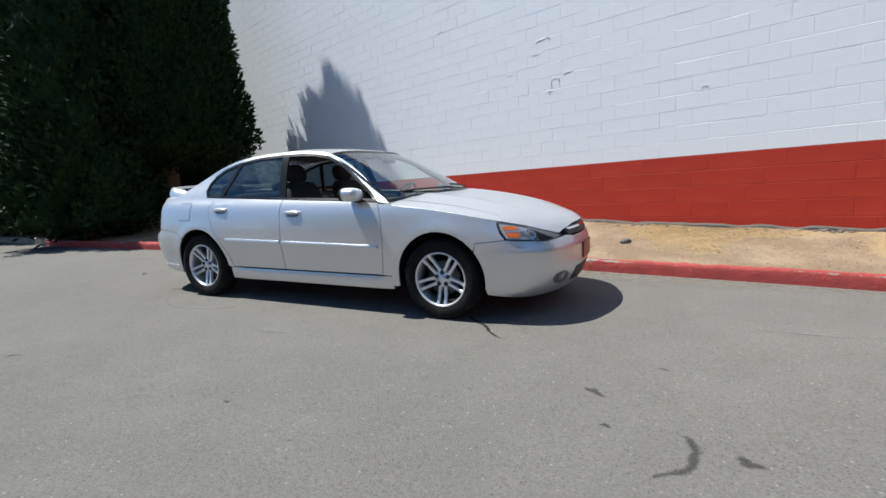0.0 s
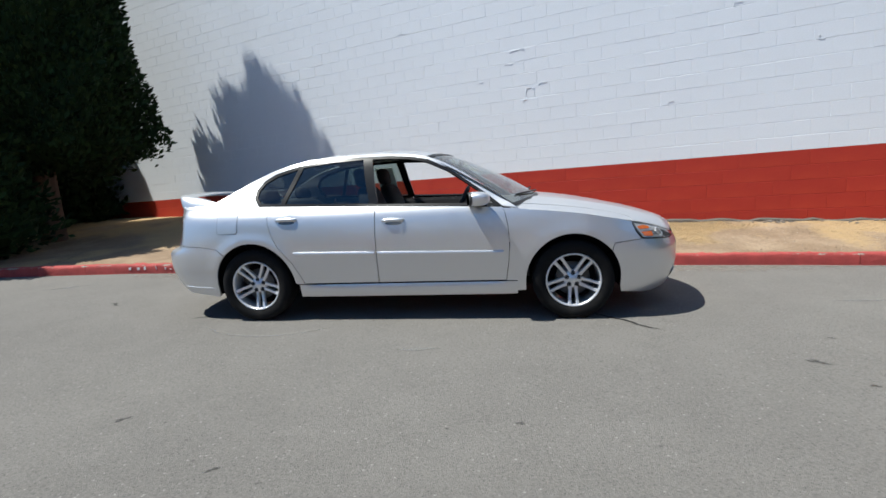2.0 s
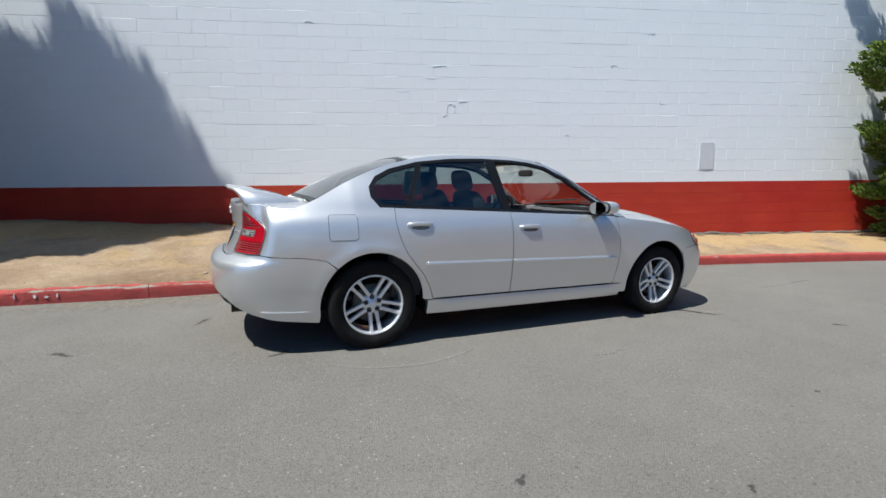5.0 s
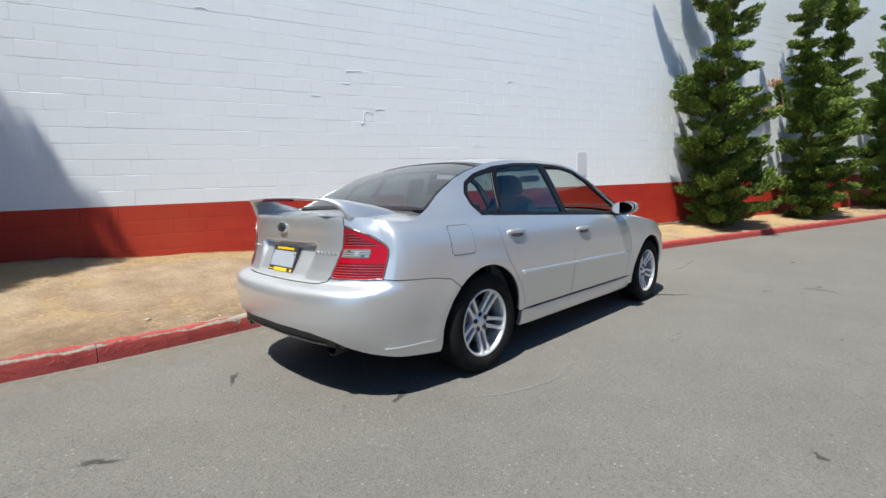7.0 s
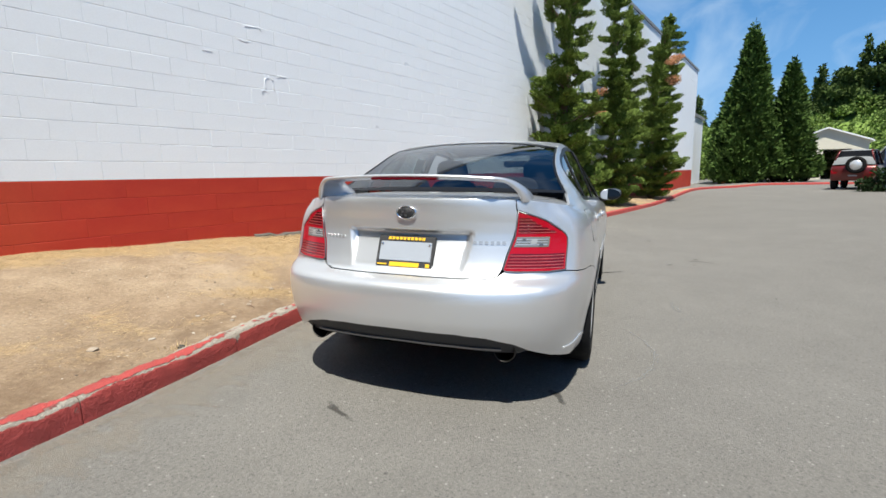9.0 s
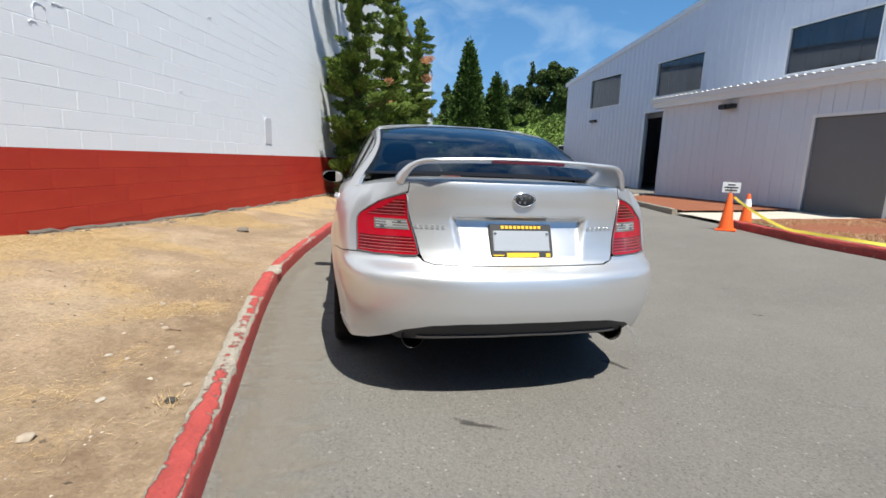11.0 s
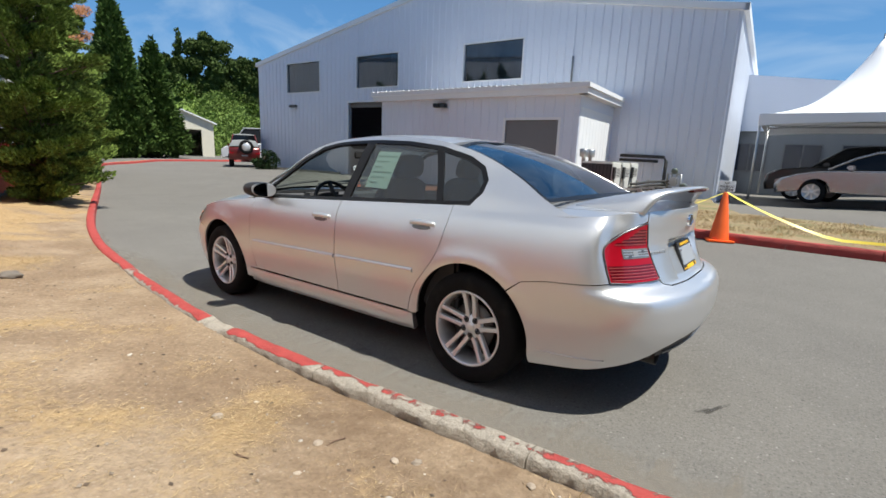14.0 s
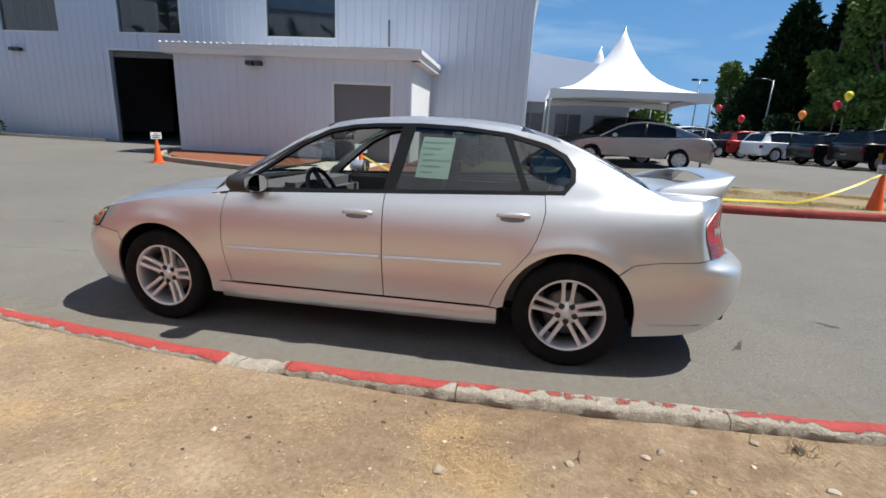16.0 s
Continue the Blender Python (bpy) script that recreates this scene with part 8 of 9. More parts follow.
for spec in ((-1.71, -5.12, 0.72, (0.225, 0.16), 200), (2.44, -5.5, 0.62, (0.26, 0.17), 225), (9.1, -7.6, 0.62, (0.26, 0.17), 235), (-6.97, -6.3, 0.72, (0.225, 0.16), 175)):
    x, y, h, sg_, face = spec
    top, board, zb = cone(x, y, h, sg_, face)
    w, hh = sg_
    if h > 0.7:
        for i, txt in enumerate(("NO", "PARKING", "ANYTIME")):
            cu = bpy.data.curves.new("sign_text", "FONT")
            cu.body, cu.size, cu.align_x = txt, 0.044, "CENTER"
            cu.extrude = 0.001
            cu.materials.append(SIGN_INK)
            for sgn in (1,):
                ob = new("lettering", cu)
                ob.parent = board
                ob.matrix_local = pose(0, -0.0085, zb + hh - 0.05 - 0.047 * i, 90, 0, 0)
    else:
        for i in range(3):
            bm = bmesh.new()
            ww = w * (0.2, 0.38, 0.32)[i]
            box(bm, -ww, ww, -0.0085, -0.006, zb + hh - 0.05 - 0.045 * i, zb + hh - 0.028 - 0.045 * i)
            part("print_bar", bm, SIGN_INK, board)
cone(-1.26, -5.34, 0.5)
cone(2.85, -6.28, 0.6, collar=True)


def tape(a, b, sag, seed):
    bm = bmesh.new()
    A, B = Vector(a), Vector(b)
    n = 26
    prev = None
    for k in range(n + 1):
        u = k / n
        p = A.lerp(B, u)
        g = height(p.x, p.y) + 0.15
        p.z = max(g, p.z - sag * 4 * u * (1 - u))
        tw = 0.8 * math.sin(u * 5 + seed) + 0.5
        side = Vector((0, -0.032 * abs(math.sin(tw)) - 0.008, 0.026 * abs(math.cos(tw)) + 0.005))
        cur = (bm.verts.new(p + side), bm.verts.new(p - side * 0.2))
        if prev:
            f = bm.faces.new((prev[0], cur[0], cur[1], prev[1]))
            f.smooth = True
        prev = cur
    return tagged(bm_object("barrier_tape", bm, TAPE), "yellow barrier tape strung between the cones", "barrier tape", "tapes")


tape((-1.71, -5.14, 0.92), (2.44, -5.55, 0.72), 0.55, 1)
tape((-1.71, -5.14, 0.92), (-6.97, -6.33, 0.92), 0.75, 2)
tape((-6.97, -6.33, 0.92), (-12, -8.2, 0.9), 0.6, 3)
bm = bmesh.new()
zp = height(36.8, -8.7)
box(bm, 36.68, 36.92, -8.82, -8.58, zp - 0.1, zp + 2.0, bevel=0.02)
post = tagged(new("sign_post"), "orange-brown timber post with a small red sign", "post")
part("post", bm, WOOD_POST, post)
bm = bmesh.new()
box(bm, 36.64, 36.67, -8.95, -8.45, zp + 1.5, zp + 2.05, bevel=0.004)
sgb = part("sign", bm, RED_KERB, post, "small red sign")
for i in range(2):
    bm = bmesh.new()
    box(bm, 36.634, 36.64, -8.88, -8.52, zp + 1.62 + 0.2 * i, zp + 1.7 + 0.2 * i)
    part("print_bar", bm, SIGN_WHITE, sgb)


# ---- beside the annex: air conditioners, pipes, meter ----
def air_conditioner(x, y, label):
    top = tagged(new("air_conditioner"), label, "air conditioner", "air conditioners")
    zb = height(x, y) + 0.14
    top.location = (x, y, zb)
    bm = bmesh.new()
    box(bm, -0.46, 0.46, -0.38, 0.38, -0.1, 0.02, bevel=0.01)
    part("pad", bm, CONCRETE, top)
    bm = bmesh.new()
    box(bm, -0.42, 0.42, -0.34, 0.34, 0.02, 0.98, bevel=0.02)
    body = part("casing", bm, AC_WHITE, top)
    for k in range(8):
        bm = bmesh.new()
        box(bm, -0.36 + k * 0.095, -0.30 + k * 0.095, 0.338, 0.352, 0.08, 0.9)
        part("fin", bm, AC_DARK, top)
    bm = bmesh.new()
    box(bm, -0.40, 0.40, 0.334, 0.343, 0.06, 0.93)
    part("coil", bm, PLASTIC, top)
    bm = bmesh.new()
    tube(bm, [(-0.445, 0.27, 0.58), (-0.455, 0.27, 0.25), (-0.50, 0.24, 0.10), (-0.62, 0.20, 0.0)], 0.016, 6)
    part("hose", bm, PIPE_BLACK, top)
    bm = bmesh.new()
    box(bm, -0.47, -0.418, 0.20, 0.33, 0.55, 0.86, bevel=0.008)
    part("isolator_box", bm, PIPE_BLACK, top, "dark isolator box")
    bm = bmesh.new()
    box(bm, -0.427, -0.418, -0.30, 0.14, 0.10, 0.90, bevel=0.003)
    part("service_panel", bm, AC_WHITE, top)
    bm = bmesh.new()
    for q_ in range(6):
        box(bm, -0.430, -0.425, -0.25, 0.09, 0.60 + q_ * 0.04, 0.62 + q_ * 0.04)
    part("louvre", bm, AC_DARK, top, "dark louvre slots")
    bm = bmesh.new()
    lathe(bm, [(0, 0.018), (0.28, 0.014), (0.30, 0)], 24, pose(0, 0, 0.98))
    part("fan_guard", bm, AC_DARK, top)
    return top


for i, y in enumerate((-9.55, -10.5, -11.45)):
    air_conditioner(1.78 + 0.06 * i, y, "off-white outdoor air conditioner with dark fins beside the annex")
for i, (x, y) in enumerate(((2.3, -9.6), (2.35, -10.2))):
    bm = bmesh.new()
    zb = height(x, y) + 0.12
    lathe(bm, [(0.05, 0), (0.05, 1.1), (0.11, 1.12), (0.12, 1.3), (0.09, 1.33), (0, 1.34)], 16, Matrix.Translation((x, y, zb)))
    tagged(bm_object("vent_pipe", bm, STEEL), "short galvanised vent pipe with a cowl", "vent pipe", "vent pipes")
pipes = tagged(new("pipe_rack"), "black lagged pipes on a rack along the hall wall", "pipes")
for k in range(4):
    bm = bmesh.new()
    zz = 0.45 + 0.10 * k
    tube(bm, [(1.3, -10.2 - 0.15 * k, zz - 0.05), (1.15, -12.0, zz), (1.1 - 0.03 * k, -13.42, zz), (0.9, -13.57, zz)], 0.035, 8)
    part("pipe", bm, PIPE_BLACK, pipes)
bm = bmesh.new()
tube(bm, [(2.6, -13.52, 1.52), (1.25, -13.62, 1.50), (1.15, -13.57, 1.35), (1.15, -13.52, 0.3)], 0.05, 8)
part("riser_pipe", bm, PIPE_BLACK, pipes)
bm = bmesh.new()
tube(bm, [(2.6, -13.47, 1.38), (1.4, -13.57, 1.36)], 0.045, 8)
part("riser_pipe", bm, PIPE_BLACK, pipes)
for k, (y, zz, r) in enumerate(((-9.75, 0.30, 0.022), (-10.05, 0.24, 0.03), (-10.65, 0.34, 0.022), (-11.1, 0.26, 0.03), (-11.75, 0.36, 0.022))):
    bm = bmesh.new()
    tube(bm, [(1.26, y, zz + 0.25), (1.05, y, zz + 0.22), (0.92, y - 0.05, zz + 0.05), (0.88 + 0.02 * k, y - 0.8, zz), (0.86, -13.3, zz + 0.02)], r, 7)
    part("pipe", bm, AC_WHITE if k % 2 else PIPE_BLACK, pipes)
for y in (-10.0, -11.2, -12.4):
    bm = bmesh.new()
    box(bm, 0.78, 1.35, y - 0.03, y + 0.03, 0.10, 0.16, bevel=0.005)
    box(bm, 0.80, 0.85, y - 0.025, y + 0.025, 0.16, 0.62, bevel=0.005)
    box(bm, 1.28, 1.33, y - 0.025, y + 0.025, 0.16, 0.80, bevel=0.005)
    box(bm, 0.80, 1.33, y - 0.02, y + 0.02, 0.58, 0.63, bevel=0.005)
    part("pipe_stand", bm, STEEL, pipes)
for y, zz in ((-9.9, 0.42), (-10.4, 0.36), (-11.0, 0.45)):
    bm = bmesh.new()
    lathe(bm, [(0, -0.06), (0.05, -0.06), (0.06, -0.03), (0.06, 0.03), (0.05, 0.06), (0, 0.06)], 12, pose(0.95, y, zz, 0, 90, 0))
    part("valve", bm, PIPE_BLACK, pipes)
meter = tagged(new("gas_meter"), "grey gas meter with pipes at the hall wall", "gas meter")
bm = bmesh.new()
box(bm, 0.68, 0.92, -13.47, -13.22, 0.62, 0.9, bevel=0.04)
part("meter_case", bm, STEEL, meter)
bm = bmesh.new()
tube(bm, [(0.6, -13.34, 0.2), (0.6, -13.34, 0.98), (0.72, -13.34, 1.0), (0.74, -13.34, 0.9)], 0.03, 8)
tube(bm, [(0.86, -13.34, 0.9), (0.88, -13.34, 1.0), (1.0, -13.34, 0.98), (1.0, -13.34, 0.2)], 0.03, 8)
part("meter_pipe", bm, STEEL, meter)
for x_, zz, r in ((0.50, 0.62, 0.11), (1.10, 0.58, 0.12), (0.80, 1.08, 0.10)):
    bm = bmesh.new()
    lathe(bm, [(0, -0.05), (r * 0.6, -0.045), (r, -0.01), (r, 0.01), (r * 0.6, 0.045), (0.03, 0.06), (0, 0.12)], 16, pose(x_, -13.30, zz, 70, 0, 0))
    part("regulator", bm, METER_GREEN, meter, "grey-green round regulator")
bm = bmesh.new()
tube(bm, [(4.6, -13.50, 4.0), (4.6, -13.50, 4.85)], 0.035, 8)
tagged(bm_object("vent_stack", bm, GREY_WALL), "thin grey vent stack on the hall wall", "vent stack")
# concrete edging along the hall
bm = bmesh.new()
for x0, x1 in ((15.6, 21.9),):
    slab(bm, lambda a_, o_, z_: hall_point(a_, o_ + 0.75, z_), x0, x1, 0.0, 0.27, 0.18)
tagged(bm_object("hall_edging", bm, CONCRETE), "pale concrete edging along the hall", "kerb", kind="structure")


# ---- tents ----
def tent(x, y, half, eave, peak, turn, label):
    top = tagged(new("marquee"), label, "marquee", "marquees")
    top.matrix_world = pose(x, y, height(x, y), 0, 0, turn)
    bm = bmesh.new()
    n, m = 40, 14
    rows_ = []
    for j in range(m + 1):
        u = j / m
        row = []
        for k in range(n):
            a = 2 * math.pi * (k + 0.5) / n - math.pi
            c, s = math.cos(a), math.sin(a)
            q = max(abs(c), abs(s))
            rr = half * (1 - u) / (q * (1 - u) + 1.0 * u) if u < 1 else 0.0
            z = eave + (peak - eave) * (0.32 * u + 0.68 * u ** 2.9)
            row.append(bm.verts.new((rr * c, rr * s, z)))
        rows_.append(row)
    for r, q in zip(rows_, rows_[1:]):
        for k in range(n):
            f = bm.faces.new((r[k], r[(k + 1) % n], q[(k + 1) % n], q[k]))
            f.smooth = True
    bmesh.ops.remove_doubles(bm, verts=bm.verts[:], dist=1e-4)
    part("canopy", bm, CANVAS, top)
    for k in range(4):
        bm = bmesh.new()
        top_row, bot = [], []
        for i in range(21):
            v = -1 + i / 10
            top_row.append(bm.verts.new((v * half, -half * 1.002, eave + 0.01)))
            bot.append(bm.verts.new((v * half, -half * 1.004, eave - 0.24 - 0.10 * abs(v) ** 3)))
        for i in range(20):
            bm.faces.new((top_row[i], top_row[i + 1], bot[i + 1], bot[i]))
        ob = part("valance", bm, CANVAS, top)
        ob.matrix_local = pose(0, 0, 0, 0, 0, 90 * k)
    for sx in (-1, 1):
        for sy in (-1, 1):
            bm = bmesh.new()
            tube(bm, [(sx * half * 0.985, sy * half * 0.985, 0), (sx * half * 0.985, sy * half * 0.985, eave)], 0.035, 8)
            part("leg", bm, STEEL, top)
    for k in range(4):
        bm = bmesh.new()
        tube(bm, [(-half * 0.985, -half * 0.985, eave - 0.03), (half * 0.985, -half * 0.985, eave - 0.03)], 0.03, 8)
        ob = part("eave_rail", bm, STEEL, top)
        ob.matrix_local = pose(0, 0, 0, 0, 0, 90 * k)
    bm = bmesh.new()
    tube(bm, [(0, 0, eave - 0.05), (0, 0, peak + 0.06)], 0.04, 8)
    part("king_pole", bm, STEEL, top)
    for a in (45, 135):
        bm = bmesh.new()
        c, s = math.cos(radians(a)) * half * 1.38, math.sin(radians(a)) * half * 1.38
        tube(bm, [(-c, -s, eave - 0.05), (c, s, eave - 0.05)], 0.012, 6)
        part("brace_cable", bm, STEEL, top)
    return top


tent(-3.69, -17.05, 2.68, 2.56, 5.02, 2, "white peaked marquee over parked cars")
tent(-4.3, -33.6, 3.2, 3.2, 7.0, 4, "second white peaked marquee further back")

# ---- showroom behind the marquees ----
show = tagged(new("showroom"), "long white building with dark glazed ground floor behind the marquees", "building")
bm = bmesh.new()
pts = [(1.2, 2.8), (1.2, 5.25), (-2.7, 4.72), (-4.0, 4.5), (-5.0, 4.33), (-5.0, 2.8)]
a = [bm.verts.new((x, -21.4, z)) for x, z in pts]
b = [bm.verts.new((x, -29.0, z)) for x, z in pts]
bm.faces.new(a)
bm.faces.new(b[::-1])
for k in range(6):
    bm.faces.new((a[k], a[(k + 1) % 6], b[(k + 1) % 6], b[k]))
bmesh.ops.recalc_face_normals(bm, faces=bm.faces[:])
part("upper_wall", bm, METAL_WHITE, show)
bm = bmesh.new()
box(bm, -4.9, 1.1, -29.0, -21.6, -0.1, 2.8)
part("lower_wall", bm, GREY_WALL, show, "grey lower wall")
for k in range(3):
    x = -4.6 + 1.85 * k
    bm = bmesh.new()
    box(bm, x, x + 1.3, -21.62, -21.56, 1.1, 2.3)
    w_ = part("window", bm, GREY_DOOR, show)
    for xa in (x + 0.05, x + 0.68):
        bm = bmesh.new()
        box(bm, xa, xa + 0.57, -21.56, -21.55, 1.15, 2.25)
        part("pane", bm, PANE_DARK, w_)
# ---- small white garage and hall corner ----
garage = tagged(new("garage"), "small white gabled garage with a dark open doorway", "building")
gm = pose(46.5, -18.2, height(46.5, -18.2), 0, 0, -18)
garage.matrix_world = gm
bm = bmesh.new()
for yz in (((-2.8, -0.2), (-1.7, -0.2), (-1.7, 2.6), (-2.8, 2.6)), ((0.2, -0.2), (2.8, -0.2), (2.8, 2.6), (0.2, 2.6)), ((-2.8, 2.6), (2.8, 2.6), (2.8, 3.3), (0, 4.4), (-2.8, 3.3))):
    a = [bm.verts.new((0, y, z)) for y, z in yz]
    b = [bm.verts.new((0.15, y, z)) for y, z in yz]
    bm.faces.new(a)
    bm.faces.new(b[::-1])
    for k in range(len(a)):
        bm.faces.new((a[k], b[k], b[(k + 1) % len(a)], a[(k + 1) % len(a)]))
box(bm, 0.15, 8, 2.65, 2.8, -0.2, 3.3)
box(bm, 0.15, 8, -2.8, -2.65, -0.2, 3.3)
box(bm, 7.9, 8, -2.65, 2.65, -0.2, 3.3)
bmesh.ops.recalc_face_normals(bm, faces=bm.faces[:])
part("wall", bm, mat("cream painted boards", (0.62, 0.58, 0.48), 0.7, var=0.08, scale=2), garage)
bm = bmesh.new()
for s in (1, -1):
    v = [bm.verts.new(p) for p in ((-0.3, 0, 4.5), (8.2, 0, 4.5), (8.2, s * 3.1, 3.28), (-0.3, s * 3.1, 3.28), (-0.3, 0, 4.38), (8.2, 0, 4.38), (8.2, s * 3.1, 3.16), (-0.3, s * 3.1, 3.16))]
    for q in ((0, 1, 2, 3), (4, 7, 6, 5), (0, 3, 7, 4), (2, 6, 7, 3)):
        bm.faces.new([v[i] for i in q])
bmesh.ops.recalc_face_normals(bm, faces=bm.faces[:])
part("roof", bm, TRIM_WHITE, garage)


# ---- parked vehicles ----
def paint(name, col, metal=0.3):
    return plain(name, col, 0.3, metal=metal, coat=0.5)


def extrude_profile(bm, prof, w, edge=0.08, tuck=0.05):
    """A side outline extruded over the width w, drawn in at both sides."""
    n = len(prof)
    cx, cz = sum(p[0] for p in prof) / n, sum(p[1] for p in prof) / n
    rings = []
    for y, k in ((-w, 1 - 2 * tuck), (-w + edge * 0.35, 1 - 0.5 * tuck), (-w + edge, 1.0), (w - edge, 1.0), (w - edge * 0.35, 1 - 0.5 * tuck), (w, 1 - 2 * tuck)):
        rings.append([bm.verts.new((cx + (x - cx) * (1 - (1 - k) * 0.5), y, cz + (z - cz) * k)) for x, z in prof])
    for r, q in zip(rings, rings[1:]):
        for i in range(n):
            f = bm.faces.new((r[i], r[(i + 1) % n], q[(i + 1) % n], q[i]))
            f.smooth = True
    bm.faces.new(rings[0][::-1])
    bm.faces.new(rings[-1])
    bmesh.ops.recalc_face_normals(bm, faces=bm.faces[:])


def arched(prof_top, wheels, clear, low, r):
    """Closes an upper outline (rear to front) along the sill with wheel arches."""
    out = list(prof_top)
    out.append((prof_top[-1][0] - 0.05, low))
    for cx in sorted(wheels, reverse=True):
        for k in range(9):
            a = math.pi * k / 8
            out.append((cx + r * math.cos(a), max(low, clear + r * math.sin(a))))
    out.append((prof_top[0][0] + 0.05, low))
    return out


def vehicle(x, y, turn, upper, cabin, wheels, w, mat_body, label, category, low=0.24, wr=0.33, lamps=True, roof_mat=None, name="parked_car", zoff=0.0, rack=False, cladding=None):
    """A parked car: body, cabin glass under a roof, wheels with rims, lamps, plate."""
    top = tagged(new(name), label, category)
    top.matrix_world = pose(x, y, height(x, y) + zoff, 0, 0, turn)
    bm = bmesh.new()
    extrude_profile(bm, arched(upper, wheels, wr, low, wr * 1.17), w)
    part("body", bm, mat_body, top)
    bm = bmesh.new()
    n = len(cabin)
    base_z = min(p[1] for p in cabin)
    top_z = max(p[1] for p in cabin)

    def ring(y_, inset):
        return [bm.verts.new((px, (y_ - math.copysign(0.20, y_) * (pz - base_z) / max(0.1, top_z - base_z)), pz)) for px, pz in cabin]
    a, b = ring(-w + 0.07, 0), ring(w - 0.07, 0)
    bm.faces.new(a[::-1])
    bm.faces.new(b)
    for k in range(n):
        bm.faces.new((a[k], a[(k + 1) % n], b[(k + 1) % n], b[k]))
    bmesh.ops.recalc_face_normals(bm, faces=bm.faces[:])
    part("glazing", bm, CAR_PANE, top, "dark glazing")
    bm = bmesh.new()
    hi = [p for p in cabin if p[1] > top_z - 0.10]
    x0, x1 = min(p[0] for p in hi), max(p[0] for p in hi)
    rows_r = []
    for k in range(13):
        px = x0 - 0.12 + (x1 - x0 + 0.24) * k / 12
        pz = lerp_table(cabin, px)
        half_w = w - 0.07 - 0.20 * (pz - base_z) / max(0.1, top_z - base_z)
        rows_r.append([bm.verts.new((px, half_w * q, pz + 0.014 + 0.03 * (1 - q * q))) for q in (-1.03, -0.9, -0.5, 0, 0.5, 0.9, 1.03)])
    for r, q in zip(rows_r, rows_r[1:]):
        for k in range(6):
            bm.faces.new((r[k], q[k], q[k + 1], r[k + 1])).smooth = True
    bmesh.ops.recalc_face_normals(bm, faces=bm.faces[:])
    part("roof", bm, roof_mat or mat_body, top)
    # pillars
    for sgn in (1, -1):
        yb, yt = sgn * (w - 0.062), sgn * (w - 0.262)

        def yy(z):
            return yb + (yt - yb) * (z - base_z) / max(0.1, top_z - base_z)
        bm = bmesh.new()
        tube(bm, [(px, yy(pz), pz) for px, pz in cabin], 0.035, 6)
        part("window_frame", bm, mat_body, top)
        xm = (x0 + x1) / 2
        bm = bmesh.new()
        xa, xb = cabin[0][0], cabin[1][0]
        quad = [(xa, cabin[0][1]), (xb, cabin[1][1]), (xb + 0.16, cabin[1][1]), (xb + 0.30 - 0.3 * (xb - xa), cabin[0][1])]
        face = [bm.verts.new((px, yy(pz) + sgn * o, pz)) for o in (0.006, -0.02) for px, pz in quad]
        for f_ in ((0, 1, 2, 3), (4, 5, 6, 7), (0, 1, 5, 4), (1, 2, 6, 5), (2, 3, 7, 6), (3, 0, 4, 7)):
            bm.faces.new([face[i_] for i_ in f_])
        bmesh.ops.recalc_face_normals(bm, faces=bm.faces[:])
        part("rear_pillar", bm, mat_body, top)
        bm = bmesh.new()
        tube(bm, [(xm, yb, base_z), (xm, yt, top_z)], 0.04, 6)
        part("pillar", bm, BLACKP, top)
        bm = bmesh.new()
        box(bm, x1 + 0.35, x1 + 0.52, sgn * (w + 0.02) - 0.07, sgn * (w + 0.02) + 0.09, base_z + 0.02, base_z + 0.14, bevel=0.03)
        part("door_mirror", bm, mat_body, top)
        for xd in (xm - 0.1, xm - 0.95):
            bm = bmesh.new()
            box(bm, xd - 0.09, xd + 0.09, sgn * w - 0.02, sgn * w + 0.025, base_z - 0.14, base_z - 0.11, bevel=0.008)
            part("door_handle", bm, mat_body, top)
    xr, xf = upper[0][0], upper[-1][0]
    zr = upper[1][1] if len(upper) > 1 else 0.8
    if lamps:
        for sgn in (1, -1):
            bm = bmesh.new()
            box(bm, xr - 0.02, xr + 0.16, sgn * (w - 0.13) - 0.13, sgn * (w - 0.13) + 0.115, zr - 0.22, zr - 0.04, bevel=0.02)
            part("tail_lamp", bm, RED_LENS, top)
            bm = bmesh.new()
            zf = upper[-2][1]
            box(bm, xf - 0.30, xf - 0.0, sgn * (w - 0.2) - 0.15, sgn * (w - 0.2) + 0.13, zf - 0.14, zf - 0.02, bevel=0.025)
            part("headlamp", bm, CLEAR_LENS, top)
    bm = bmesh.new()
    box(bm, xr - 0.012, xr + 0.03, -0.16, 0.16, 0.62, 0.76)
    part("licence_plate", bm, WHITE_PLATE, top)
    if cladding:
        bm = bmesh.new()
        box(bm, wheels[0] - 0.2, wheels[1] + 0.2, -w - 0.015, w + 0.015, 0.55, 0.78, bevel=0.02)
        part("side_stripe", bm, cladding, top)
